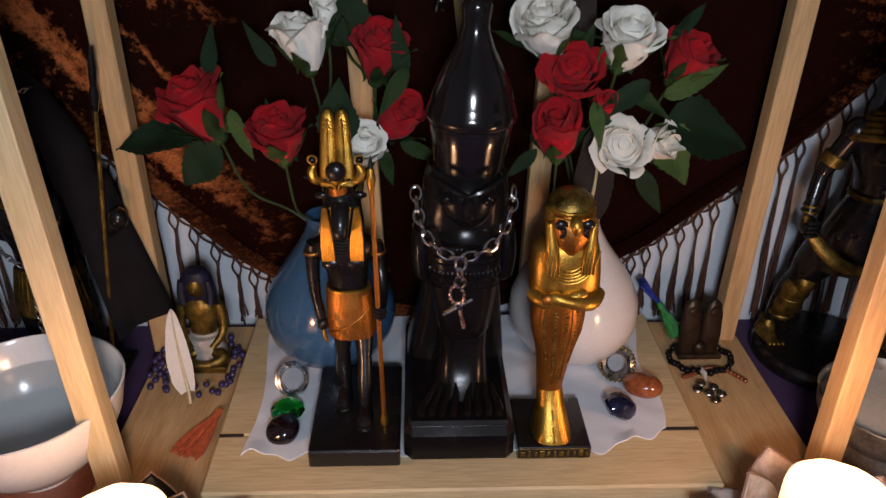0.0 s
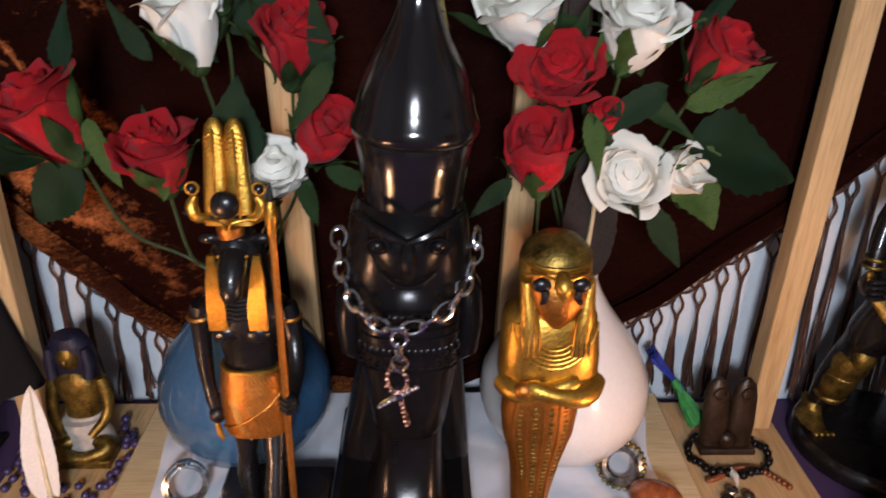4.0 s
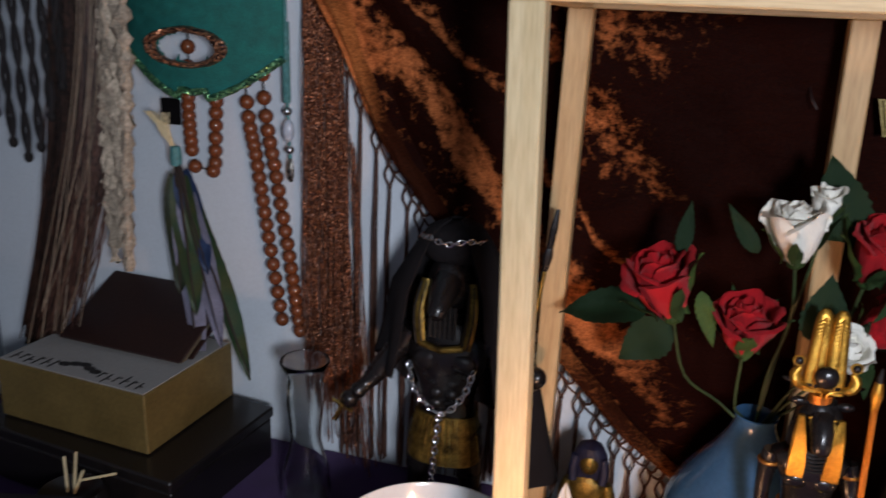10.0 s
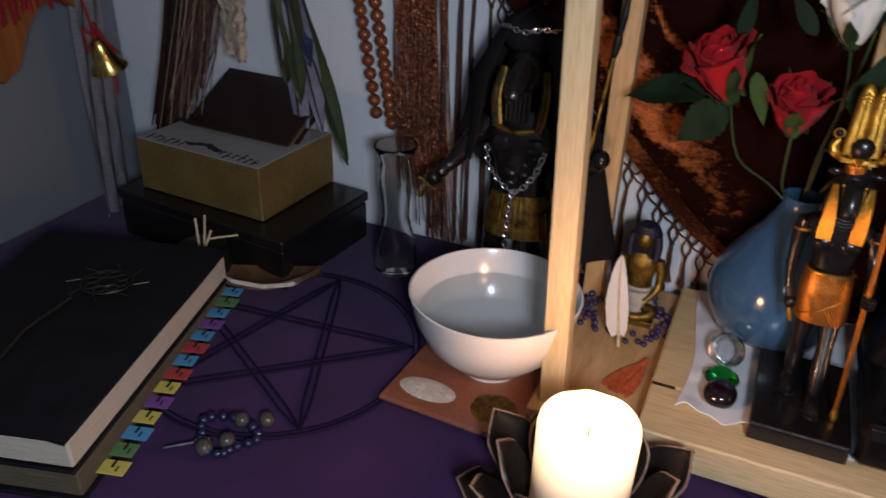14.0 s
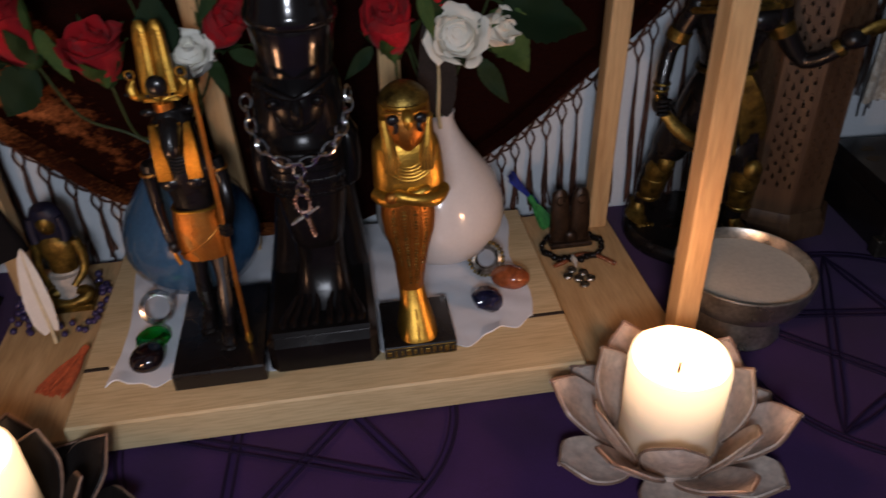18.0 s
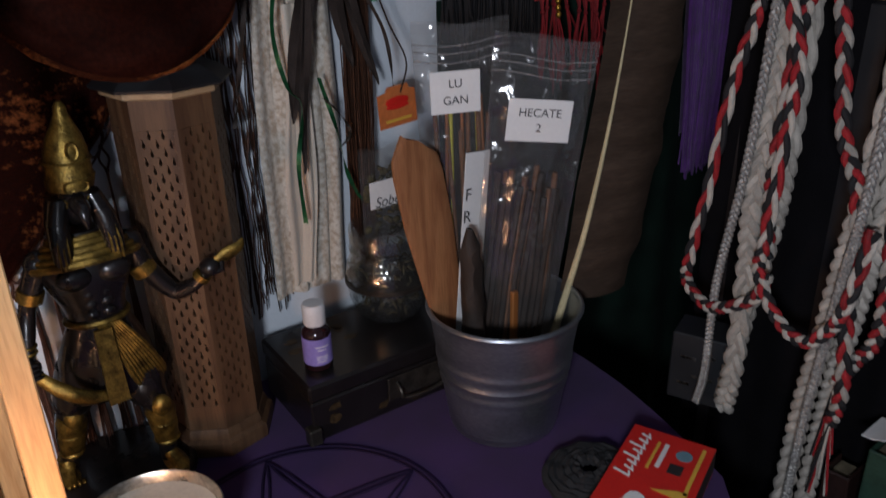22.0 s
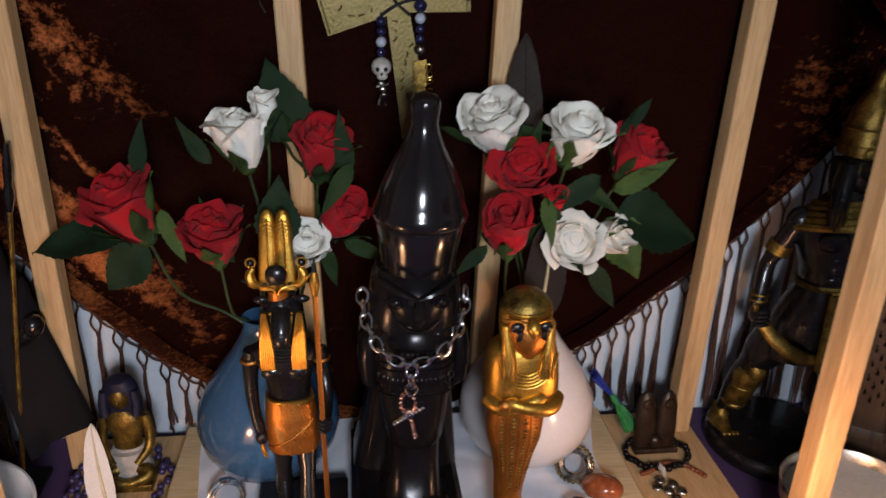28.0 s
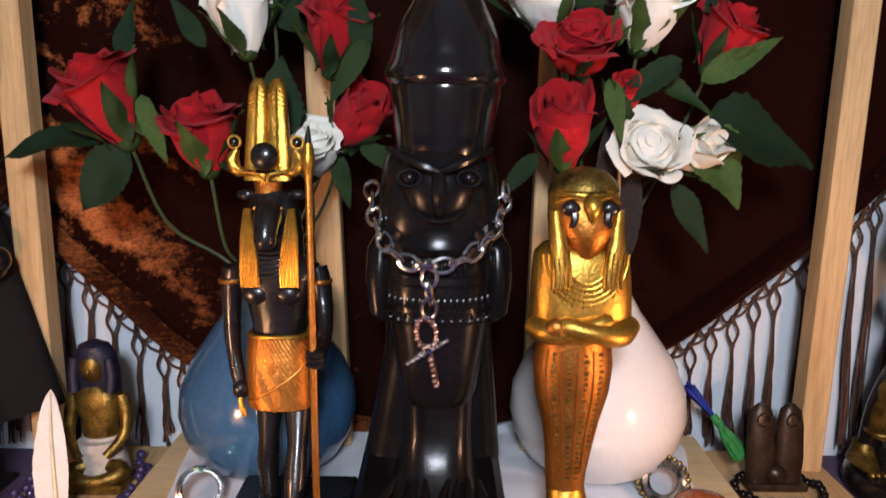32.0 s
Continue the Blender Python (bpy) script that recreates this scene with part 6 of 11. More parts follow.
# ---------------------------------------------------------------- vases and silk roses
VASE = [(0.0, 0.0), (0.020, 0.0), (0.0225, 0.001), (0.034, 0.0085), (0.0402, 0.0195), (0.0426, 0.0305), (0.0412, 0.0425), (0.0352, 0.0560), (0.0265, 0.0685), (0.0182, 0.0800), (0.0132, 0.0890), (0.0110, 0.0950),
        (0.0112, 0.0990), (0.0118, 0.1005), (0.0112, 0.1010), (0.0098, 0.0985), (0.0095, 0.0930), (0.0120, 0.0850), (0.0, 0.0700)]


def vase(x, y, mat, label):
    return solid("vase", Shape().lathe(VASE, 56, (0, 0, 0)), mat, label, "vase", Matrix.Translation((x, y, BT)), group="bud vases on the altar", angle=60)


VB, VW = (-0.0605, 0.368), (0.0995, 0.368)
vase(*VB, M["blue_glaze"], "glossy blue teardrop bud vase holding silk roses")
vase(*VW, M["white_glaze"], "glossy white teardrop bud vase holding silk roses")


def petal_shape(R, H, span, curl, seed):
    """One silk petal of a goblet-shaped rose: broad, creased, with a rolled lip."""
    ph = seed * 1.37

    def fn(u, v):
        a = (u - 0.5) * 2
        w = span * (0.70 + 0.30 * math.sin(math.pi * min(1, 0.10 + 0.66 * v)))
        r = R * (0.26 + 0.74 * math.sin(min(1, v * 1.2) * math.pi / 2) ** 0.85)
        z = H * (v - 0.20 * abs(a) ** 2.6 * v * v + 0.025 * math.sin(a * 4 + ph) * v ** 3)
        k = max(0, v - 0.70) / 0.30
        r += curl * R * k * k * (0.65 + 0.35 * math.cos(a * 2.4 + ph))
        z -= curl * 0.42 * k ** 3 * H * (0.7 + 0.3 * math.cos(a * 3.1 + ph))
        r += R * 0.09 * a
        crease = 0.115 * noise.noise(Vector((a * 1.6 + ph, v * 2.4, seed))) + 0.075 * noise.noise(Vector((a * 4.5, v * 6 + ph, seed + 3.0)))
        r += R * crease * (0.35 + v) + 0.05 * R * math.sin(a * 6.0 + 2 * ph) * max(0, v - 0.75) * 2
        return (r * math.cos(a * w), r * math.sin(a * w), z)
    return Shape().sheet(fn, 18, 14, 0.0003)


LAYERS = ((0.18, 1.96, 2.50, 0.15, 2, 0), (0.34, 2.00, 1.60, 0.36, 3, 35), (0.51, 1.97, 1.35, 0.34, 3, 80), (0.67, 1.90, 1.20, 0.34, 3, 20), (0.82, 1.78, 1.05, 0.40, 4, 50))
PETALS = {}


def petal_mesh(kind, mat, form):
    if (kind, mat, form) not in PETALS:
        R, H, span, curl, n, off = LAYERS[kind]
        PETALS[(kind, mat, form)] = mesh_of("petal", petal_shape(R, H, span, curl, kind * 7 + 3 * form + len(PETALS) % 5), M[mat], 80)
    return PETALS[(kind, mat, form)]


def leaf_shape(L, W, fold=0.25, bend=0.2, teeth=9):
    def fn(u, v):
        a = (u - 0.5) * 2
        w = W * math.sin(math.pi * v ** 0.75) ** 0.8 * (1 + 0.11 * (1 - 2 * ((v * teeth) % 1))) * (1 - 0.45 * v ** 2)
        w = w if v < 0.995 else 0
        return (a * w, L * v, fold * abs(a) * w - bend * L * v * v + 0.03 * L * math.sin(v * 9 + a))
    return Shape().sheet(fn, 6, 18, 0.0003)


LEAVES = {}


def leaf_mesh(mat, long_):
    if (mat, long_) not in LEAVES:
        LEAVES[(mat, long_)] = mesh_of("leaf", leaf_shape(1.0, 0.155 if long_ else 0.33, 0.35 if long_ else 0.3, 0.25), M[mat], 80)
    return LEAVES[(mat, long_)]


def aim(d, spin=0.0):
    """A turn that takes +z to d."""
    return Vector(d).to_track_quat("Z", "Y").to_matrix().to_4x4() @ Matrix.Rotation(radians(spin), 4, "Z")


def rose(at, r, face, mat, root, seed, label, sepals=4, opened=5, flat=1.0, group="silk roses"):
    rd = random.Random(seed)
    d = Vector((face[0], face[1], face[2] * 1.8)).normalized()
    at = Vector(at)
    base = at - d * r * 1.05 * flat
    t = thing("silk_rose", label, "flower", Matrix.Translation(base), group=group)
    q = aim(d, rd.random() * 90)
    for kind in range(opened):
        R, H, span, curl, n, off = LAYERS[kind]
        for k in range(n):
            ob = new("petal", petal_mesh(kind, mat, (k + seed) % 3))
            ob.parent = t
            sc = r * (0.92 + 0.10 * rd.random()) * (1.45 if opened < 4 else 1.0)
            ob.matrix_basis = q @ Matrix.Rotation(radians(off + 360 / n * k + 14 * (rd.random() - 0.5)), 4, "Z") @ Matrix.Rotation(radians(6 * (rd.random() - 0.5)), 4, "Y") @ Matrix.Diagonal((sc, sc, sc * flat * (0.98 + 0.10 * rd.random()) * (0.80 if opened < 4 else 1.0), 1))
    # tightly rolled petals fill the heart of the bloom
    grow = r * (1.30 if opened < 4 else 1.0)
    tall = grow * flat * (0.80 if opened < 4 else 1.0)
    part("heart", Shape().lathe([(0.0, 0.10 * tall), (0.30 * grow, 0.25 * tall), (0.52 * grow, 0.75 * tall), (0.57 * grow, 1.20 * tall), (0.50 * grow, 1.50 * tall), (0.34 * grow, 1.64 * tall), (0.16 * grow, 1.72 * tall), (0.0, 1.74 * tall)], 24, (0, 0, 0), q).rough(0.05 * r, 2.2 / r, seed), M[mat], t)
    for k in range(sepals):
        ob = new("leaf", leaf_mesh("leaf_light" if rd.random() < 0.18 else "leaf_mid", True))
        ob.parent = t
        m = q @ Matrix.Rotation(radians(360 / sepals * k + 40 * rd.random()), 4, "Z") @ Matrix.Translation((0, r * 0.46, r * 0.02)) @ Matrix.Rotation(radians(66 + 14 * rd.random()), 4, "X")
        s = r * (1.35 + 0.85 * rd.random())
        ob.matrix_basis = m @ Matrix.Diagonal((s, s, s, 1))
    end = Vector(root) - base
    mid = -d * r * 1.6 + Vector((0, 0.004, -0.01))
    part("stem", Shape().tube(spline([Vector((0, 0, 0)), mid, mid.lerp(end, 0.5) + Vector((0.003 * (rd.random() - 0.5), 0.004, 0)), end], 12), [0.0008] * 13, 6), M["stem"], t)
    part("calyx", Shape().ball((d * r * 0.02), (r * 0.30, r * 0.30, r * 0.26), 10, 7, q), M["leaf_mid"], t)
    return t


def loose_leaf(t, at, d, up, L, mat, long_=False, parent_at=None):
    """A leaf on a rose's stem, from at towards d."""
    d, up = Vector(d).normalized(), Vector(up)
    x = d.cross(up).normalized()
    z = x.cross(d)
    m = Matrix((x, d, z)).transposed().to_4x4()
    ob = new("leaf", leaf_mesh(mat, long_))
    ob.parent = t
    ob.matrix_basis = Matrix.Translation(Vector(at) - t.matrix_basis.translation) @ m @ Matrix.Diagonal((L, L, L, 1))
    return ob


BM, WM = (VB[0], VB[1], 0.112), (VW[0], VW[1], 0.112)
RED, WHITE, CREAM = "dark red silk rose with green leaves, in a bud vase", "white silk rose with green leaves, in a bud vase", "cream silk rose half open, in a bud vase"
r1 = rose((-0.1202, 0.3430, 0.2028), 0.0185, (-0.50, -0.30, 0.70), "red_petal", BM, 1, RED, 5, 5, 1.12)
r2 = rose((-0.0775, 0.3370, 0.1880), 0.0164, (-0.10, -0.40, 0.75), "red_petal", BM, 2, RED, 5, 5)
r3 = rose((-0.0620, 0.3430, 0.2378), 0.0148, (-0.30, -0.30, 0.95), "white_petal", BM, 3, WHITE, 4, 5, 1.15)
r4 = rose((-0.0220, 0.3480, 0.2305), 0.0156, (0.25, -0.42, 0.85), "red_petal", BM, 4, RED, 6, 5, 1.12)
r5 = rose((-0.0320, 0.3370, 0.1810), 0.0138, (0.15, -0.75, 0.55), "white_petal", BM, 5, WHITE, 3, 5)
r6 = rose((-0.0140, 0.3460, 0.1930), 0.0142, (0.60, -0.55, 0.55), "red_petal", BM, 6, RED, 5, 3)
r7 = rose((-0.0495, 0.3500, 0.2498), 0.0088, (0.0, -0.30, 0.95), "white_petal", BM, 7, WHITE, 2, 3)
w1 = rose((0.0640, 0.3380, 0.2445), 0.0175, (-0.45, -0.55, 0.75), "white_petal", WM, 11, WHITE, 4, 5)
w2 = rose((0.0775, 0.3280, 0.2235), 0.0172, (-0.12, -0.62, 0.42), "red_petal", WM, 12, RED, 5, 5, 0.75)
w3 = rose((0.1052, 0.3340, 0.2395), 0.0168, (0.08, -0.50, 0.60), "white_petal", WM, 13, WHITE, 4, 5)
w4 = rose((0.1400, 0.3390, 0.2290), 0.0151, (0.55, -0.45, 0.75), "red_petal", WM, 14, RED, 6, 5)
w5 = rose((0.0725, 0.3310, 0.1890), 0.0157, (-0.15, -0.45, 0.55), "red_petal", WM, 15, RED, 4, 3)
w6 = rose((0.1075, 0.3300, 0.1830), 0.0170, (0.05, -0.95, 0.34), "cream_petal", WM, 16, CREAM, 3, 5, 0.6)
w7 = rose((0.1285, 0.3380, 0.1820), 0.0123, (0.55, -0.80, 0.25), "cream_petal", WM, 17, CREAM, 3, 3)
w8 = rose((0.0970, 0.3360, 0.2040), 0.0100, (0.10, -0.85, 0.40), "red_petal", WM, 18, RED, 3, 2)
# large leaves
loose_leaf(r3, (-0.0375, 0.3600, 0.2298), (-0.22, -0.15, 1), (0.2, -1, 0), 0.043, "leaf")
loose_leaf(r5, (-0.0450, 0.3320, 0.1850), (0.05, -0.05, 1), (0, -1, 0.1), 0.034, "leaf")
loose_leaf(r5, (-0.0370, 0.3360, 0.1890), (-0.45, -0.2, 0.8), (0, -1, 0.2), 0.024, "leaf")
loose_leaf(r1, (-0.1260, 0.3480, 0.1828), (-1, 0.0, 0.02), (0, -0.5, 1), 0.046, "leaf")
loose_leaf(r1, (-0.1130, 0.3480, 0.1788), (-0.75, -0.1, -0.75), (0, -1, 0.3), 0.036, "leaf")
loose_leaf(r1, (-0.1010, 0.3360, 0.2028), (0.3, -0.25, -0.9), (0, -1, 0), 0.030, "leaf_light", True)
loose_leaf(r1, (-0.1130, 0.3480, 0.2168), (0.1, 0.1, 1), (0, -1, 0), 0.028, "leaf", True)
loose_leaf(r3, (-0.0765, 0.3460, 0.2228), (-0.6, 0, 0.8), (0, -1, 0), 0.028, "leaf", True)
loose_leaf(r4, (-0.0075, 0.3360, 0.2255), (-0.45, -0.3, -0.75), (0, -1, 0), 0.030, "leaf_mid", True)
loose_leaf(r4, (-0.0095, 0.3400, 0.2195), (-0.1, -0.3, 0.9), (0, -1, 0), 0.032, "leaf", True)
loose_leaf(r6, (-0.0120, 0.3410, 0.1820), (0.8, -0.1, -0.35), (0, -1, 0.3), 0.028, "leaf_mid", True)
loose_leaf(r6, (-0.0220, 0.3410, 0.1800), (0.2, -0.1, -0.9), (0, -1, 0.3), 0.026, "leaf_mid", True)
loose_leaf(w7, (0.1330, 0.3390, 0.1920), (0.95, 0.05, -0.16), (0.05, -0.75, 0.75), 0.056, "leaf")
loose_leaf(w7, (0.1280, 0.3410, 0.1920), (0.55, -0.3, -0.75), (0, -0.8, 0.6), 0.040, "leaf_light")
loose_leaf(w6, (0.1200, 0.3370, 0.1680), (0.55, -0.1, -0.85), (0, -1, 0.2), 0.036, "leaf", True)
loose_leaf(w4, (0.1280, 0.3330, 0.2100), (0.75, -0.2, 0.45), (0, -1, 0.2), 0.036, "leaf_light", True)
loose_leaf(w4, (0.1200, 0.3330, 0.2180), (-0.55, -0.2, -0.30), (0, -1, 0.4), 0.038, "leaf", True)
loose_leaf(w4, (0.1300, 0.3410, 0.2380), (0.6, 0, 0.6), (0, -1, 0), 0.026, "leaf", True)
loose_leaf(w3, (0.0912, 0.3310, 0.2225), (0.25, -0.1, 0.9), (0, -1, 0), 0.026, "leaf_light", True)
loose_leaf(w2, (0.0890, 0.3240, 0.2105), (0.2, -0.3, -0.9), (0, -1, 0), 0.026, "leaf_light", True)
loose_leaf(w1, (0.0700, 0.3410, 0.2385), (0.9, -0.2, 0.2), (0, -0.5, 1), 0.026, "leaf_mid", True)
loose_leaf(w5, (0.0630, 0.3360, 0.1800), (-0.6, 0, -0.7), (0, -1, 0.2), 0.026, "leaf", True)
loose_leaf(w3, (0.1092, 0.3410, 0.2125), (0.6, -0.3, -0.3), (0, -0.8, 0.5), 0.030, "leaf_mid", True)


def feather(name, label, at, L, W, mat, lean, face, quill="quill", cat="feather", curve=0.1):
    """A vane with a quill; lean is the way it points, face the way its flat side looks."""
    d, f = Vector(lean).normalized(), Vector(face)
    x = d.cross(f).normalized()
    z = x.cross(d)
    m = Matrix.Translation(at) @ Matrix((x, d, z)).transposed().to_4x4()
    t = thing(name, label, cat, m)

    def vane(side):
        def fn(u, v):
            w = W * (math.sin(math.pi * (0.06 + 0.94 * v) ** 0.8) ** 0.55) * (1 if v < 0.985 else 0.4)
            w *= (0.75 if side > 0 else 1.0) * (1 + 0.06 * noise.noise(Vector((v * 22, side, L * 90))))
            return (side * u * w + curve * L * math.sin(v * 2.2) * 0.25, L * (0.14 + 0.86 * v) - u * w * 0.5, 0.002 * math.sin(v * 7) * L * 8 * u + 0.06 * W * u * u - 0.0005)
        return fn
    part("vane", Shape().sheet(vane(1), 6, 30, 0.0003), mat, t)
    part("vane", Shape().sheet(vane(-1), 6, 30, 0.0003), mat, t)
    if quill:
        part("quill", Shape().tube([(curve * L * math.sin(max(0, (k / 12 - 0.14) / 0.86) * 2.2) * 0.25, L * k / 12, 0.0003) for k in range(13)], [lerp(0.0013, 0.0003, k / 12) * (L / 0.06) ** 0.4 for k in range(13)], 6), M[quill], t)
    return t


feather("feather", "dark grey feather standing among the silk roses", (0.0875, 0.366, 0.2105), 0.074, 0.0125, M["grey_feather"], (-0.05, 0.12, 1), (0, -1, 0), quill="bark_dark")
feather("feather", "grey feather standing behind the gold mummy figure", (0.1, 0.352, 0.121), 0.078, 0.0135, M["grey_feather"], (-0.13, -0.18, 1), (-0.5, -1, 0), curve=0.3)


# ---------------------------------------------------------------- the brass ankh that hangs behind the altar
ankh = thing("wall_ankh", "flat stamped-brass ankh hanging on the velvet, hung with beads", "ankh", Matrix.Translation((0.0195, 0.408, 0.2940)) @ Matrix.Rotation(radians(-9), 4, "Y") @ Matrix.Rotation(radians(90), 4, "X"))


path = [(0.0, 0.004), (0.0085, 0.014), (0.0185, 0.030), (0.0235, 0.046), (0.0215, 0.060), (0.0125, 0.070), (0.0, 0.0735)]
P = spline([(x, y, 0) for x, y in path], 18)
P = P + [Vector((-p.x, p.y, 0)) for p in P[-2::-1]]


def ribbon(pts, w, th):
    s = Shape()
    rings = []
    for i, p in enumerate(pts):
        d = (pts[min(i + 1, len(pts) - 1)] - pts[max(i - 1, 0)]).normalized()
        n = Vector((-d.y, d.x, 0))
        rings.append([p + n * w / 2, p + n * w * 0.42 + Vector((0, 0, th)), p - n * w * 0.42 + Vector((0, 0, th)), p - n * w / 2])
    return s.rings(rings)


part("loop", ribbon(P, 0.0098, 0.0022), M["brass"], ankh)
part("arm", Shape().prism([(-0.004, 0.0040), (-0.004, -0.0042), (-0.0400, -0.0105), (-0.0425, 0.0098)], 0, 0.0024), M["brass"], ankh)
part("arm", Shape().prism([(0.004, 0.0040), (0.0425, 0.0125), (0.0400, -0.0090), (0.004, -0.0042)], 0, 0.0024), M["brass"], ankh)
part("stem", Shape().prism([(-0.0060, 0.004), (-0.0085, -0.0745), (0.0090, -0.0745), (0.0060, 0.004)], 0, 0.0026), M["brass"], ankh)
sg = Shape()
rd = random.Random(8)
for k in range(34):
    t = k / 33
    if k < 14:
        x, y = rd.uniform(-0.0045, 0.0045), -0.008 - 0.0046 * k
    elif k < 24:
        x, y = (-1 if k % 2 else 1) * (0.012 + 0.0027 * (k - 14)), rd.uniform(-0.003, 0.004)
    else:
        q = P[3 + (k - 24) * 3]
        x, y = q.x, q.y
    a = rd.random() * 3
    c, s_ = math.cos(a), math.sin(a)
    sg.tube([(x - 0.0016 * c, y - 0.0016 * s_, 0.0028), (x + 0.0008 * s_, y, 0.0031), (x + 0.0016 * c, y + 0.0016 * s_, 0.0028)], 0.00055, 5)
rim = [(-0.0405, 0.0088), (-0.0385, -0.0095)], [(0.0405, 0.0112), (0.0385, -0.0082)], [(-0.0072, -0.0725), (0.0077, -0.0725)]
for a, b in rim:
    sg.tube([(*a, 0.0026), (*b, 0.0026)], 0.0006, 5)
part("raised_sign", sg, M["brass"], ankh, "raised stamped signs")


def bead_string(name, label, top, items, group=""):
    """Beads of (radius, colour) one below another on a cord."""
    t = thing(name, label, "beads", Matrix.Translation(top), group=group)
    z = 0.0
    pts = [(0, 0, 0.002)]
    for r, c in items:
        z -= r
        part("bead", Shape().ball((0, 0, z), r, 12, 8), M[c], t)
        z -= r
        pts.append((0, 0, z))
    part("cord", Shape().tube(pts, 0.0004, 5), M["black_thread"], t)
    return t, z


s1, z1 = bead_string("bead_string", "navy and grey beads with a white skull bead", (0.0105, 0.4005, 0.2890), [(0.0028, "lapis"), (0.0026, "lapis"), (0.0029, "pearl"), (0.0027, "lapis")])
skull = Shape()
skull.ball((0, 0, z1 - 0.0052), (0.0056, 0.0058, 0.0052), 16, 12)
skull.box((0.0003, -0.0022, z1 - 0.0100), (0.0056, 0.0050, 0.0036), 0.0012)
part("skull_bead", skull, M["bone"], s1, "white skull-shaped bead")
eyes = Shape()
for sd in (-1, 1):
    eyes.ball((sd * 0.0021, -0.0050, z1 - 0.0058), (0.0013, 0.0008, 0.0014), 8, 6)
eyes.ball((0, -0.0055, z1 - 0.0085), (0.0006, 0.0005, 0.0009), 6, 5)
part("eye_socket", eyes, M["matt_black"], s1)
ch = Shape()
for k in range(3):
    ch.ball((0.0008 * k, -0.001, z1 - 0.0140 - 0.0032 * k), (0.0022, 0.0018, 0.0019), 8, 6)
ch.tube([(-0.0028, -0.001, z1 - 0.0158), (0.004, -0.001, z1 - 0.0145)], 0.0009, 6).tube([(0.0, -0.001, z1 - 0.0205), (-0.0016, -0.001, z1 - 0.0265)], 0.0012, 6).tube([(0.0010, -0.001, z1 - 0.0205), (0.0022, -0.001, z1 - 0.0265)], 0.0012, 6)
part("silver_charm", ch, M["pewter"], s1, "small silver charm")
s2, z2 = bead_string("bead_string", "navy and grey beads with gold charms", (0.0320, 0.4005, 0.2982), [(0.0036, "lapis"), (0.0030, "pearl"), (0.0026, "lapis"), (0.0026, "lapis"), (0.0033, "pewter")])
ch = Shape()
ch.prism([(-0.0035, 0), (0.0035, 0.001), (0.0048, -0.010), (0.001, -0.022), (-0.0035, -0.012)], 0, 0.001, Matrix.Translation((0, -0.0005, z2 - 0.003)) @ Matrix.Rotation(radians(90), 4, "X"))
part("dark_charm", ch, M["gold_dark"], s2, "dark leaf-shaped charm")
ch = Shape()
for k in range(6):
    ch.ring((0.0048 + 0.0004 * k, -0.002, z2 - 0.006 - 0.0040 * k), 0.0018, 0.0005, Matrix.Rotation(radians(60 + 35 * k), 3, "X"), 10, 5)
part("gold_chain", ch, M["brass_bright"], s2, "thin gold chain")
solid("cross_cord", Shape().tube(spline([(0.0106, 0.4012, 0.2892), (0.0178, 0.3995, 0.2942), (0.0233, 0.3985, 0.2967), (0.0323, 0.400, 0.2987)], 10), 0.0008, 6).tube(spline([(0.0153, 0.4012, 0.3007), (0.0203, 0.3990, 0.2947), (0.0263, 0.399, 0.2897)], 8), 0.0008, 6).tube(spline([(0.0323, 0.4005, 0.2987), (0.0468, 0.4000, 0.3027), (0.0588, 0.4005, 0.2977)], 10), 0.0005, 5), M["black_thread"], "black cord tied crosswise round the brass ankh", "cord")
solid("wall_hook", Shape().tube(spline([(-0.0557, 0.4185, 0.3002), (-0.0547, 0.4115, 0.2942), (-0.0517, 0.4085, 0.2892)], 8), 0.0005, 5), M["steel"], "thin bent wire hook stuck in the velvet", "hook")


# ---------------------------------------------------------------- on the board and its planks
def ball_ring(name, label, pts, r, mat, cat="beads", group=""):
    """Beads along a closed or open line."""
    t = thing(name, label, cat, group=group)
    me = mesh_of("bead", Shape().ball((0, 0, 0), r, 10, 7), M[mat])
    for k, p in enumerate(pts):
        ob = new("bead", me)
        ob.parent = t
        s = 1 + 0.12 * math.sin(k * 12.9)
        ob.matrix_basis = Matrix.Translation(p) @ Matrix.Diagonal((s, s, s, 1))
    return t


def finger_ring(name, label, at, R, r, mat, tilt, spin, kind):
    t = thing(name, label, "ring", Matrix.Translation(at) @ Matrix.Rotation(radians(spin), 4, "Z") @ Matrix.Rotation(radians(tilt), 4, "X"))
    if kind == "coil":
        pts = [(R * (1 + 0.10 * math.sin(a * 0.37)) * math.cos(a), R * (1 + 0.10 * math.sin(a * 0.37)) * math.sin(a), -0.006 + 0.012 * a / (TAU * 5)) for a in [k * TAU / 18 for k in range(90)]]
        part("coil", Shape().tube(pts, r, 6), mat, t)
        sh = Shape()
        for k in range(5):
            sh.ring((0, R * 1.05, -0.004 + 0.002 * k), 0.0035 - 0.0003 * k, 0.0008, Matrix.Rotation(radians(90), 3, "X"), 12, 5)
        part("wire_rose", sh, mat, t)
    else:
        part("band", Shape().ring((0, 0, 0), R, r, None, 32, 8, 1, 1), mat, t)
        sh = Shape()
        for k in range(26):
            a = TAU * k / 26
            for z in (-0.0024, 0.0, 0.0024):
                sh.ball(((R + r * 0.8) * math.cos(a), (R + r * 0.8) * math.sin(a), z), 0.0011, 6, 4)
        part("knotwork", sh, M["gold_dark"], t)
    return t


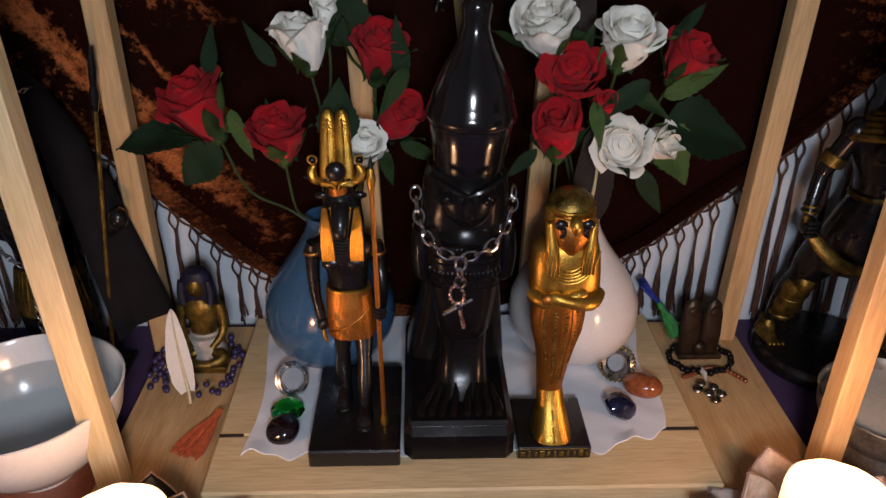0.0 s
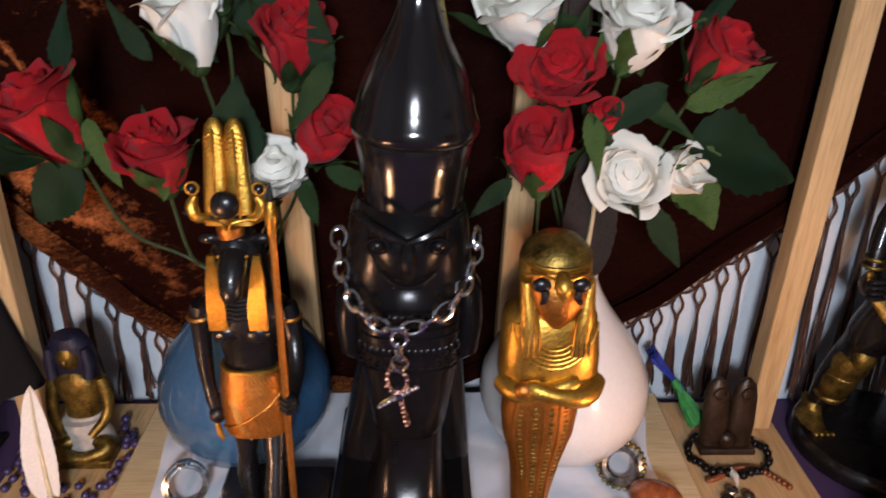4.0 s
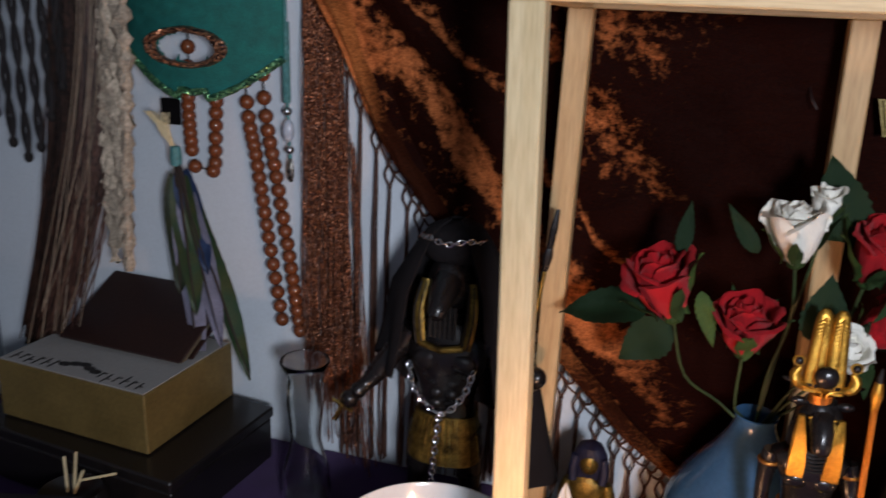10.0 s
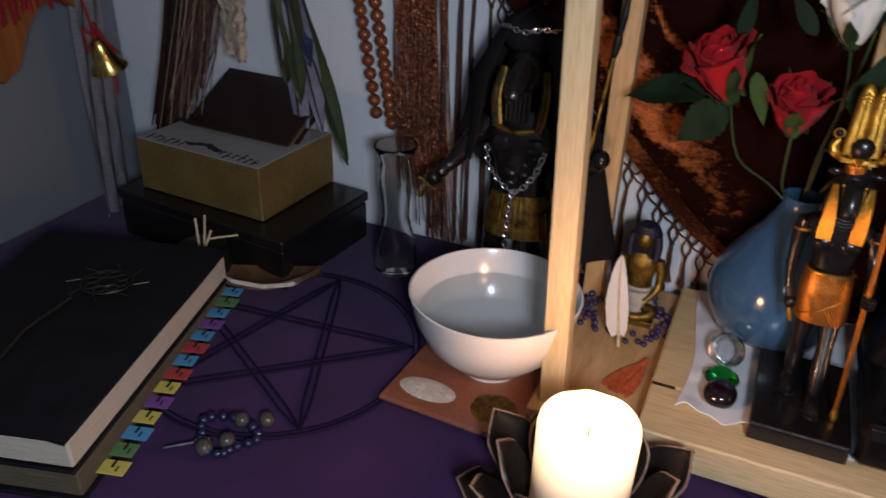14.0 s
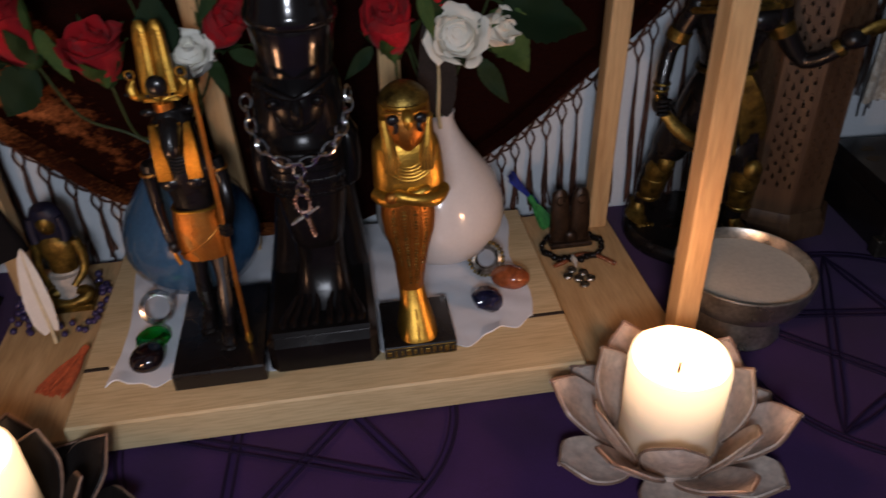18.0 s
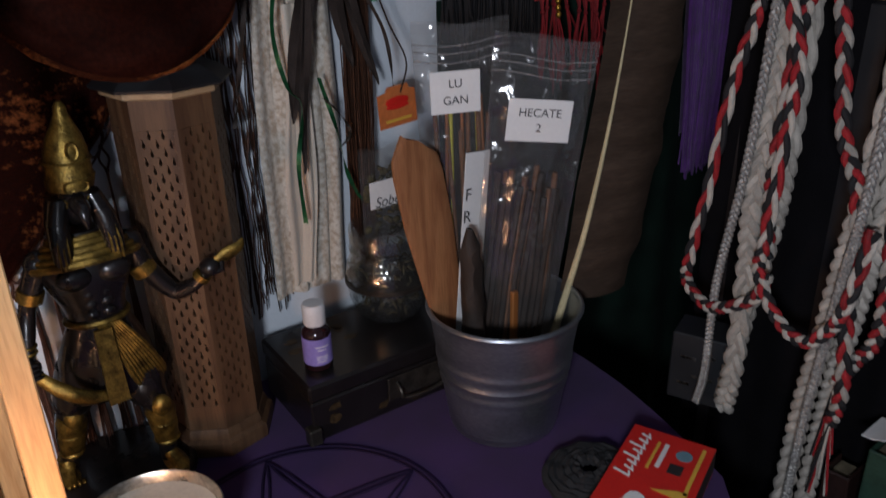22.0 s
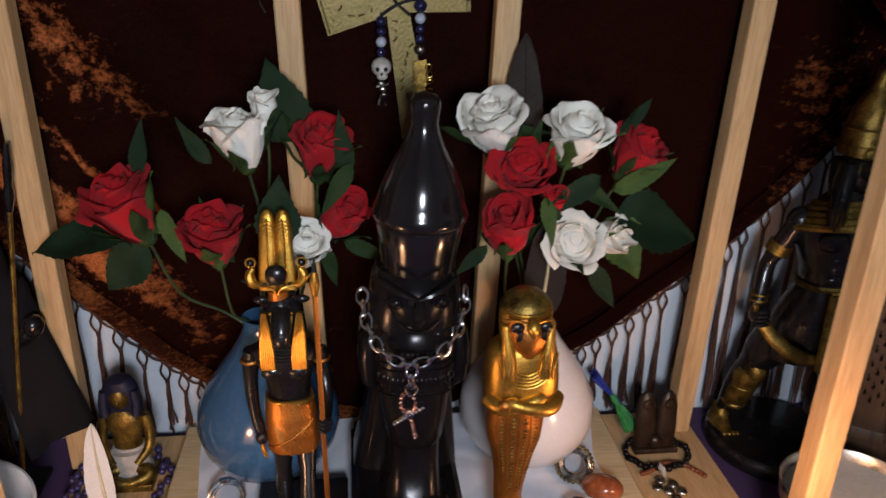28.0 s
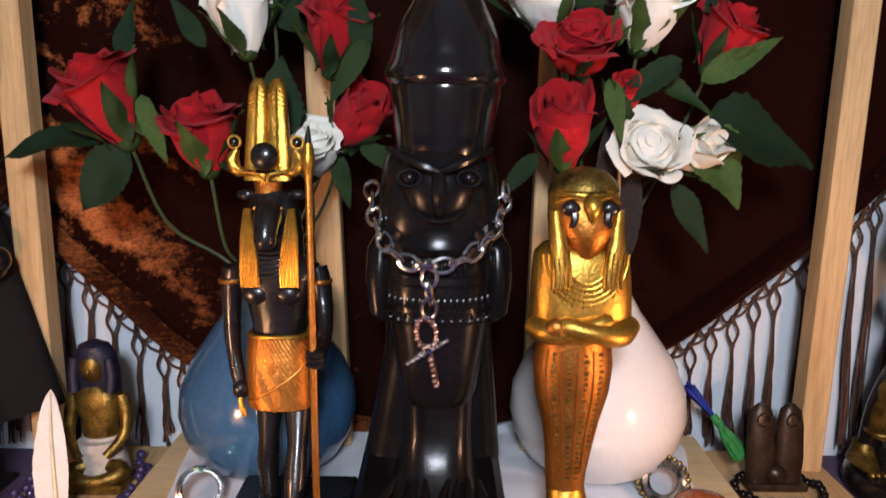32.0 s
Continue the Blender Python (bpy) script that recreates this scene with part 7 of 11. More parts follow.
finger_ring("coil_ring", "silver wire coil ring lying on the white linen", (-0.0815, 0.3240, BT + 0.0085), 0.0090, 0.0009, M["silver"], 62, 15, "coil")
finger_ring("band_ring", "broad tarnished ring with knotwork on the white linen", (0.1245, 0.3360, BT + 0.0083), 0.0088, 0.0028, M["pewter"], 60, -25, "band")
solid("green_gem", Shape().lathe([(0.0, 0.0), (0.0075, 0.0006), (0.0104, 0.0034), (0.0098, 0.0052), (0.0062, 0.0078), (0.0, 0.0082)], 12), M["green_glass"], "faceted green glass gem on the white linen", "gem", Matrix.Translation((-0.0815, 0.3010, BT)), angle=12)
solid("dark_stone", Shape().ball((0, 0, 0), (0.0098, 0.0108, 0.0068), 24, 16).rough(0.0012, 90), M["dark_stone"], "polished black pebble on the white linen", "stone", Matrix.Translation((-0.0808, 0.2800, BT + 0.0068)))
solid("goldstone_pebble", Shape().ball((0, 0, 0), (0.0128, 0.0092, 0.0072), 24, 16).rough(0.0008, 80), M["goldstone"], "rust-brown polished goldstone pebble on the linen", "stone", Matrix.Translation((0.1355, 0.3150, BT + 0.0072)) @ Matrix.Rotation(radians(-25), 4, "Z"))
solid("blue_pebble", Shape().ball((0, 0, 0), (0.0108, 0.0088, 0.0070), 14, 8).rough(0.0022, 110), M["blue_stone"], "dark blue tumbled stone on the linen", "stone", Matrix.Translation((0.1168, 0.2960, BT + 0.0068)) @ Matrix.Rotation(radians(20), 4, "Y"), angle=28)


def scribe():
    """Seated gold figure with a blue wig and white kilt."""
    s = Shape()
    s.use(0).box((0, 0, 0.0022), (0.027, 0.024, 0.0044), 0.0006)
    s.use(1).loft([(0, 0.002, 0.0044, 0.0125, 0.0095, 2.4), (0, 0.002, 0.010, 0.0118, 0.0090, 2.4), (0, 0.002, 0.018, 0.0092, 0.0075), (0, 0.002, 0.024, 0.0085, 0.0068)], 18)
    for sd in (-1, 1):
        s.use(0).tube(spline([(sd * 0.006, -0.003, 0.0105), (sd * 0.0122, -0.0065, 0.0085), (sd * 0.004, -0.0115, 0.0068), (-sd * 0.004, -0.0118, 0.0066)], 10), [0.004, 0.0042, 0.0042, 0.0040, 0.0036, 0.0033, 0.0031, 0.0029, 0.0027, 0.0025, 0.002], 9)
        s.use(0).tube(spline([(sd * 0.0105, 0.002, 0.0435), (sd * 0.0128, 0.001, 0.034), (sd * 0.0122, -0.003, 0.0245), (sd * 0.0062, -0.0090, 0.0175)], 10), [0.0031, 0.0034, 0.0034, 0.0032, 0.0030, 0.0028, 0.0027, 0.0026, 0.0024, 0.0022, 0.002], 9)
    s.use(0).loft([(0, 0.002, 0.021, 0.0082, 0.0062), (0, 0.002, 0.030, 0.0080, 0.0060), (0, 0.002, 0.038, 0.0102, 0.0066, 2.3), (0, 0.002, 0.0445, 0.0112, 0.0062, 2.3), (0, 0.002, 0.048, 0.0050, 0.0045)], 18)
    s.use(1).loft([(0, -0.001, 0.0185, 0.0098, 0.0085), (0, -0.001, 0.0225, 0.0092, 0.0078)], 18)
    s.use(0).ball((0, 0.0000, 0.0580), (0.0062, 0.0064, 0.0082), 16, 12)
    s.use(0).ball((0, -0.0060, 0.0565), (0.0012, 0.0014, 0.0018), 8, 6)
    s.use(2).loft([(0, 0.0035, 0.0455, 0.0105, 0.0050, 2.5), (0, 0.0030, 0.054, 0.0104, 0.0062, 2.5), (0, 0.0022, 0.062, 0.0094, 0.0075), (0, 0.0016, 0.0672, 0.0068, 0.0062), (0, 0.0016, 0.0692, 0.0025, 0.0025)], 18)
    for sd in (-1, 1):
        s.use(2).tube([(sd * 0.0078, -0.002, 0.062), (sd * 0.0088, -0.002, 0.054), (sd * 0.0082, -0.0035, 0.0465)], [0.0022, 0.0027, 0.0024], 8)
    return solid("scribe_figure", s, [M["gold_dark"], M["kilt_white"], M["blue_hair"]], "small seated gold figure with a dark wig and white kilt", "statue", Matrix.Translation((-0.1475, 0.3730, 0.0102)) @ Matrix.Diagonal((1.08, 1.08, 1.08, 1)), angle=50)


scribe()
rd = random.Random(4)
coil = []
for k in range(62):
    a = k * 0.335
    rr = 0.0245 + 0.0065 * math.sin(k * 1.7) * 0.5 + 0.004 * (k // 20)
    coil.append((-0.1500 + rr * 1.05 * math.cos(a), 0.3640 + rr * 0.85 * math.sin(a), 0.0125 + 0.0022 * (k % 3 == 0)))
ball_ring("bead_strand", "coiled strand of dark violet beads round the gold figure", coil, 0.0024, "purple_bead")
feather("white_feather", "white feather leaning up from the bead strand", (-0.1485, 0.3290, 0.0112), 0.062, 0.0085, M["white_feather"], (-0.16, 0.42, 1), (0.2, -1, 0.4), curve=-0.1)


def tassel(name, label, head, end, mat, n, spread, rad, seed, cat="tassel", r0=0.002):
    """A bound head with loose threads."""
    rd = random.Random(seed)
    a, b = Vector(head), Vector(end)
    d = (b - a).normalized()
    side = d.cross(Vector((0, 0.3, 1))).normalized()
    up = side.cross(d)
    t = thing(name, label, cat)
    part("binding", Shape().tube([a - d * 0.004, a, a + d * 0.004], [r0, r0 * 1.25, r0], 8), mat, t)
    sh = Shape()
    for k in range(n):
        u, w = rd.uniform(-1, 1), rd.uniform(-0.5, 0.5)
        e = b + side * u * spread + up * w * spread * 0.5 - d * rd.random() * 0.15 * (b - a).length
        m = a.lerp(e, 0.5) + side * u * spread * 0.25
        sh.tube(spline([a + side * u * r0 * 0.6, m, e], 6), rad, 4)
    tagged(part("threads", sh, mat, t), kind="stuff")
    return t


tassel("orange_tassel", "orange thread tassel lying on the plank", (-0.1280, 0.3130, 0.0150), (-0.1395, 0.2800, 0.0125), M["orange_thread"], 90, 0.0095, 0.0006, 2)
tassel("blue_tassel", "bright blue thread tassel lying by the wall", (0.1720, 0.400, 0.034), (0.1560, 0.4080, 0.052), M["blue_tassel"], 130, 0.0105, 0.0006, 3)
tassel("green_tassel", "green thread tassel lying by the wall", (0.1700, 0.396, 0.036), (0.1790, 0.3800, 0.022), M["green_tassel"], 110, 0.0070, 0.0006, 4)


def soles():
    """Dark two-lobed ornament standing on its edge."""
    s = Shape()
    for sd in (-1, 1):
        s.loft([(sd * 0.0075, 0, 0.0, 0.0078, 0.0050, 2.6), (sd * 0.0078, 0, 0.018, 0.0082, 0.0046, 2.6), (sd * 0.0082, 0.002, 0.036, 0.0074, 0.0042, 2.4), (sd * 0.0082, 0.003, 0.0445, 0.0058, 0.0040), (sd * 0.0082, 0.003, 0.0478, 0.0024, 0.0020)], 16)
        s.ring((sd * 0.0082, -0.0022, 0.0400), 0.0038, 0.0006, Matrix.Rotation(radians(90), 3, "X"), 16, 6)
    s.ball((0, -0.0035, 0.0085), (0.0062, 0.0045, 0.0060), 14, 10)
    s.box((0, 0.0, 0.0022), (0.034, 0.018, 0.0044), 0.0012)
    return solid("double_plume_statuette", s, M["brown_resin"], "dark bronze ornament of two upright lobes on the plank", "ornament", Matrix.Translation((0.1925, 0.3760, 0.0102)) @ Matrix.Scale(0.90, 4))


soles()
ball_ring("bead_strand", "loop of dark beads lying round the bronze ornament", [(0.1925 + 0.0215 * math.cos(a), 0.3680 + 0.0165 * math.sin(a), 0.0125 + 0.001 * math.sin(a * 9)) for a in [TAU * k / 34 for k in range(34)]], 0.0023, "body_black")
ball_ring("bead_strand", "strand of small rust-brown beads on the plank", [(0.1750 + 0.040 * t, 0.3480 + 0.020 * math.sin(t * 3.0 + 0.4) * t, 0.0118) for t in [k / 24 for k in range(25)]], 0.0016, "bead_brown")
charm = thing("charm_cluster", "cluster of small pewter charms and a white claw on the plank", "charms")
for k, (x, y) in enumerate(((0.180, 0.334), (0.186, 0.330), (0.191, 0.336), (0.184, 0.340), (0.194, 0.329), (0.188, 0.323))):
    part("charm", Shape().ball((x, y, 0.0118), (0.0032, 0.0026, 0.0016), 9, 6).ring((x, y, 0.0128), 0.0028, 0.0006, None, 10, 5), M["pewter"], charm)
part("claw", Shape().tube([(0.1880, 0.3530, 0.0135), (0.1885, 0.3475, 0.0145), (0.1880, 0.3425, 0.0125)], [0.0022, 0.0018, 0.0004], 8), M["bone"], charm, "small white claw")

# ---------------------------------------------------------------- left of the altar
coaster = thing("coaster", "red-brown cork coaster printed with cream ovals, under the white bowl", "coaster", Matrix.Translation((-0.2260, 0.2650, 0.0)) @ Matrix.Rotation(radians(-3), 4, "Z"))
part("mat", Shape().box((0, 0, 0.0030), (0.090, 0.092, 0.0044), 0.0016), M["coaster"], coaster)
part("print", Shape().ball((-0.020, -0.027, 0.0050), (0.0200, 0.0105, 0.0009), 24, 8), M["bone"], coaster, "cream printed oval")
part("print", Shape().ball((0.024, -0.024, 0.0050), (0.0150, 0.0150, 0.0009), 24, 8), M["gold_dark"], coaster, "dark printed cup")
BOWL = [(0.0, 0.0), (0.019, 0.0), (0.0195, 0.004), (0.0205, 0.0055), (0.0310, 0.0115), (0.0420, 0.0235), (0.0485, 0.0380), (0.0520, 0.0530), (0.0524, 0.0548), (0.0512, 0.0552), (0.0500, 0.0535), (0.0462, 0.0385), (0.0395, 0.0250), (0.0290, 0.0140), (0.0, 0.0085)]
bowl = thing("white_bowl", "white porcelain bowl of water standing on the coaster", "bowl", Matrix.Translation((-0.2208, 0.2800, 0.0056)))
part("bowl_body", Shape().lathe([(r * 1.032, z * 1.05) for r, z in BOWL], 64), M["ceramic"], bowl, angle=60)
part("water", Shape().lathe([(0.0, 0.0416), (0.0476, 0.0416), (0.0480, 0.0418), (0.0476, 0.0420), (0.0, 0.0420)], 64), M["water"], bowl, "clear water")


def caped_statue():
    """Black jackal-headed figure in a cloth cape, with gold lappets, arms held out."""
    s = Shape()
    cx, cy = -0.2400, 0.3760
    for sd in (-1, 1):
        s.use(0).tube(spline([(cx + sd * 0.013, cy, 0.078), (cx + sd * 0.017, cy, 0.048), (cx + sd * 0.0185, cy + 0.002, 0.022), (cx + sd * 0.019, cy, 0.006)], 10), [0.0105, 0.0105, 0.0098, 0.009, 0.0078, 0.0072, 0.0074, 0.0068, 0.006, 0.0056, 0.006], 12)
        s.use(0).ball((cx + sd * 0.0195, cy - 0.008, 0.0050), (0.0068, 0.0125, 0.0048), 12, 8)
    s.use(0).loft([(cx, cy, 0.083, 0.0190, 0.0125, 2.4), (cx, cy, 0.098, 0.0168, 0.0115, 2.4), (cx, cy - 0.001, 0.112, 0.0205, 0.0130, 2.5), (cx, cy - 0.002, 0.128, 0.0262, 0.0150, 2.5), (cx, cy, 0.141, 0.0270, 0.0135, 2.4), (cx, cy, 0.150, 0.0120, 0.0105)], 24)
    # chest and belly muscle
    for sd in (-1, 1):
        s.ball((cx + sd * 0.0105, cy - 0.0125, 0.1270), (0.0102, 0.0045, 0.0075), 14, 10)
        for k in range(3):
            s.ball((cx + sd * 0.0048, cy - 0.0122, 0.1125 - 0.0075 * k), (0.0046, 0.0024, 0.0036), 10, 7)
    s.use(3).loft([(cx, cy, 0.089, 0.0195, 0.0135, 2.4), (cx, cy, 0.075, 0.0225, 0.0165, 2.4), (cx, cy - 0.001, 0.058, 0.0245, 0.0185, 2.4)], 26)
    for k in range(16):
        a = radians(200 + 140 * k / 15)
        s.tube([(cx + 0.0198 * math.cos(a), cy + 0.0138 * math.sin(a), 0.0885), (cx + 0.0230 * math.cos(a), cy + 0.0170 * math.sin(a), 0.074), (cx + 0.0250 * math.cos(a), cy + 0.0190 * math.sin(a), 0.0585)], 0.0009, 5)
    # arms
    s.use(0).tube(spline([(cx - 0.025, cy, 0.140), (cx - 0.0375, cy - 0.004, 0.122), (cx - 0.0480, cy - 0.010, 0.106), (cx - 0.0560, cy - 0.020, 0.0975)], 12), [0.0085, 0.0088, 0.0086, 0.0080, 0.0072, 0.0070, 0.0070, 0.0066, 0.0060, 0.0052, 0.0046, 0.0056, 0.004], 12)
    s.ball((cx - 0.0575, cy - 0.0220, 0.0955), (0.0058, 0.0068, 0.0062), 12, 8)
    s.tube(spline([(cx + 0.025, cy, 0.140), (cx + 0.038, cy - 0.003, 0.124), (cx + 0.046, cy - 0.008, 0.116), (cx + 0.0570, cy - 0.014, 0.126)], 12), [0.0085, 0.0088, 0.0086, 0.0080, 0.0072, 0.0070, 0.0070, 0.0066, 0.0060, 0.0052, 0.0048, 0.0056, 0.004], 12)
    s.ball((cx + 0.0575, cy - 0.0150, 0.1275), (0.0058, 0.0062, 0.0066), 12, 8)
    s.use(1).ring((cx + 0.0335, cy - 0.0015, 0.1300), 0.0088, 0.0013, Matrix.Rotation(radians(-35), 3, "Y"), 18, 6).ring((cx + 0.0350, cy - 0.002, 0.1275), 0.0088, 0.0010, Matrix.Rotation(radians(-35), 3, "Y"), 18, 6)
    # head bent forward, snout, ears under the hood
    s.use(0).ball((cx, cy - 0.004, 0.176), (0.0140, 0.0165, 0.0185), 18, 14)
    s.tube(spline([(cx, cy - 0.014, 0.178), (cx, cy - 0.027, 0.172), (cx, cy - 0.036, 0.164)], 8), [0.0098, 0.0092, 0.0085, 0.0078, 0.0070, 0.0064, 0.006, 0.0056, 0.0036], 12)
    # gold lappets and throat bars
    for sd in (-1, 1):
        s.use(1).tube(spline([(cx + sd * 0.0145, cy - 0.010, 0.178), (cx + sd * 0.0165, cy - 0.0165, 0.160), (cx + sd * 0.0140, cy - 0.0190, 0.140)], 8), [0.0030, 0.0036, 0.004, 0.0042, 0.0043, 0.0044, 0.0044, 0.0044, 0.004], 8, 0.5)
        for k in (-1, 1):
            s.use(2).tube(spline([(cx + sd * (0.0145 + 0.0016 * k), cy - 0.0125, 0.177), (cx + sd * (0.0165 + 0.0018 * k), cy - 0.0190, 0.160), (cx + sd * (0.0140 + 0.0018 * k), cy - 0.0212, 0.1405)], 8), 0.0006, 5)
    for k in range(6):
        s.use(2).tube([(cx - 0.0075 + 0.003 * k, cy - 0.0205, 0.166), (cx - 0.0075 + 0.003 * k, cy - 0.0215, 0.146)], 0.0013, 6)
    s.use(1).tube([(cx - 0.013, cy - 0.020, 0.1405), (cx, cy - 0.0225, 0.1385), (cx + 0.013, cy - 0.020, 0.1405)], 0.0022, 8)

    # hooded cape of black cloth, open at the front
    fall = ((0.2130, 0.004, 0.004), (0.2085, 0.015, 0.013), (0.1980, 0.0225, 0.019), (0.1850, 0.0300, 0.021), (0.1700, 0.0385, 0.023), (0.1400, 0.0425, 0.024), (0.1000, 0.0500, 0.025), (0.0400, 0.0600, 0.026))

    def cape(u, v):
        a = lerp(-0.30, 1.30, u) * math.pi
        c, n = math.cos(a), math.sin(a)
        bottom = lerp(0.042, 0.118, min(1, max(0, u - 0.10) * 1.35)) + 0.005 * math.sin(u * 17)
        z = lerp(0.2130, bottom, v)
        for (z1, w1, d1), (z0, w0, d0) in zip(fall, fall[1:]):
            if z >= z0:
                q = (z1 - z) / (z1 - z0)
                w, d = lerp(w1, w0, q), lerp(d1, d0, q)
                break
        ripple = 1 + 0.10 * math.sin(u * 31 + 2) * v * v
        return (cx + w * c * ripple * (1.14 if c > 0 and v > 0.4 else 1.0), cy + 0.002 + d * n * ripple, z)
    s.use(4).sheet(cape, 60, 34, 0.0014)
    s.use(4).ball((cx, cy + 0.002, 0.1980), (0.0205, 0.0190, 0.0138), 20, 12)
    s.use(0).box((cx, cy - 0.002, 0.0016), (0.070, 0.050, 0.0032), 0.001)
    return solid("jackal_statue", s, [M["resin_black"], M["gold_dark"], M["matt_black"], M["gold_dark"], M["silver_cloth"]], "black jackal-headed statue in a hooded black cape with gold trim", "statue", angle=45)


caped_statue()
hx, hy = -0.240, 0.376
chain("hip_chain", spline([(hx - 0.0225, hy - 0.013, 0.1230), (hx - 0.0165, hy - 0.019, 0.1090), (hx + 0.0010, hy - 0.0215, 0.0960), (hx + 0.014, hy - 0.019, 0.1080), (hx + 0.0195, hy - 0.014, 0.1250)], 30), 0.0048, 0.0006, M["silver"], "silver chain hung across the caped statue's hips")
chain("hip_chain", spline([(hx + 0.001, hy - 0.0218, 0.0955), (hx - 0.001, hy - 0.0240, 0.060), (hx - 0.002, hy - 0.0240, 0.028)], 24), 0.0048, 0.0006, M["silver"], "silver chain end hanging from the caped statue")
chain("head_chain", [(hx + 0.0195 * math.cos(a), hy - 0.001 + 0.0190 * math.sin(a), 0.2045 + 0.001 * math.sin(a * 5)) for a in [radians(190 + 160 * k / 20) for k in range(21)]], 0.0042, 0.0005, M["silver"], "thin silver chain round the caped statue's hood")
sp = Shape()
a, b = Vector((-0.2060, 0.3540, 0.003)), Vector((-0.1795, 0.3660, 0.2290))
sp.use(0).tube([a, a.lerp(b, 0.5), a.lerp(b, 0.86)], 0.0013, 8)
sp.use(1).tube([a.lerp(b, 0.84), a.lerp(b, 0.88), a.lerp(b, 0.90)], [0.0016, 0.0030, 0.0022], 8)
sp.use(1).tube([a.lerp(b, 0.90), a.lerp(b, 0.95), a.lerp(b, 1.0)], [0.0020, 0.0024, 0.0012], 8)
sp.use(1).tube([a.lerp(b, 0.88) + Vector((-0.004, 0, -0.016)), a.lerp(b, 0.88)], [0.0008, 0.0018], 6)
solid("staff", sp, [M["gold_dark"], M["resin_black"]], "thin dark staff with a hooked head in the caped statue's hand", "staff")
an = Shape()
an.ring((0, 0, 0.0055), 0.0040, 0.0011, Matrix.Rotation(radians(90), 3, "X"), 16, 6, 0.85, 1.2)
an.tube([(0, 0, 0.0015), (0, 0, -0.0120)], [0.0013, 0.0018], 7).tube([(-0.0075, 0, 0.0), (0.0075, 0, 0.0)], 0.0014, 7)
solid("hand_ankh", an, M["brass_bright"], "small brass ankh in the caped statue's hand", "ankh", Matrix.Translation((-0.3025, 0.3530, 0.0900)) @ Matrix.Rotation(radians(25), 4, "Y"))

# a glass bottle
GL = [(0.0, 0.0), (0.0150, 0.0), (0.0170, 0.002), (0.0172, 0.010), (0.0160, 0.024), (0.0122, 0.038), (0.0104, 0.048), (0.0112, 0.060), (0.0128, 0.075), (0.0122, 0.088), (0.0116, 0.094), (0.0150, 0.101), (0.0168, 0.105), (0.0160, 0.1062), (0.0138, 0.1010), (0.0102, 0.0940), (0.0108, 0.0860), (0.0114, 0.0750), (0.0098, 0.0600), (0.0090, 0.0480), (0.0108, 0.0380), (0.0146, 0.0240), (0.0156, 0.0100), (0.0150, 0.0045), (0.0, 0.0040)]
solid("glass_flask", Shape().lathe(GL, 40), M["glass"], "clear waisted glass flask standing on the cloth", "flask", Matrix.Translation((-0.3380, 0.3720, 0.0008)), angle=60)

# boxes and the dish
BX = Matrix.Translation((-0.4880, 0.3740, 0)) @ Matrix.Rotation(radians(-4), 4, "Z")
lbox = thing("black_box", "plain black lacquer box under the gilt card box", "box", Matrix.Translation((-0.4790, 0.3660, 0)) @ Matrix.Rotation(radians(-6), 4, "Z"))
part("body", Shape().box((0, 0, 0.0168), (0.176, 0.108, 0.0330), 0.001), M["lacquer"], lbox)
part("lid", Shape().box((0, 0, 0.0385), (0.179, 0.111, 0.0082), 0.0012), M["lacquer"], lbox)
gbox = thing("gilt_box", "shallow gilt cardboard box with a printed white lid", "box", BX)
part("body", Shape().box((0, 0, 0.0648), (0.128, 0.094, 0.0430), 0.0009), M["gilt_card"], gbox)
part("lid_print", Shape().box((0, 0, 0.0867), (0.125, 0.091, 0.0008), 0.0002), M["white_card"], gbox, "white printed lid")
marks = Shape()
rd = random.Random(12)
for k in range(17):
    x = -0.056 + 0.0068 * k
    y = -0.0370 + 0.003 * (rd.random() - 0.5)
    hh = 0.0036 + 0.0026 * rd.random()
    if 0.35 < k / 17 < 0.62:
        marks.ball((x, y + 0.010 - 0.45 * abs(x + 0.003), 0.0872), (0.0052, 0.0034, 0.0005), 9, 5)
    else:
        marks.box((x, y, 0.0873), (0.0013, hh * 2, 0.0004), 0.0001).box((x + 0.0012, y + hh * (0.7 if k % 2 else -0.1), 0.0873), (0.0040, 0.0013, 0.0004), 0.0001)
part("printed_bar", marks, M["text_dark"], gbox, "black printed signs")
db = thing("dark_book", "dark brown book leaning back on the gilt box", "book", Matrix.Translation((-0.4830, 0.4000, 0.1065)) @ Matrix.Rotation(radians(-3), 4, "Z") @ Matrix.Rotation(radians(28), 4, "X"))
part("pages", Shape().box((0.0, 0.0, -0.0050), (0.102, 0.066, 0.0070), 0.001), M["paper_old"], db, "dark page block")
for z in (-0.0095, -0.0008):
    part("cover", Shape().box((0.0, 0.0, z), (0.108, 0.070, 0.0018), 0.0008), M["dark_card"], db, "dark brown cover")
dish = Shape()
dish.sheet(lambda u, v: (lerp(-0.046, 0.040, u), lerp(-0.010, 0.016, v) * (1.1 - 1.0 * (2 * u - 1) ** 2), 0.0200 + 0.010 * (2 * u - 1) ** 2 + 0.004 * (2 * v - 1) ** 2), 24, 8, 0.004)
solid("slice_dish", dish, [M["tower_wood"]], "curved dark bark dish with a pale edge before the boxes", "dish", Matrix.Translation((-0.4080, 0.2950, -0.010)) @ Matrix.Rotation(radians(24), 4, "Z"))
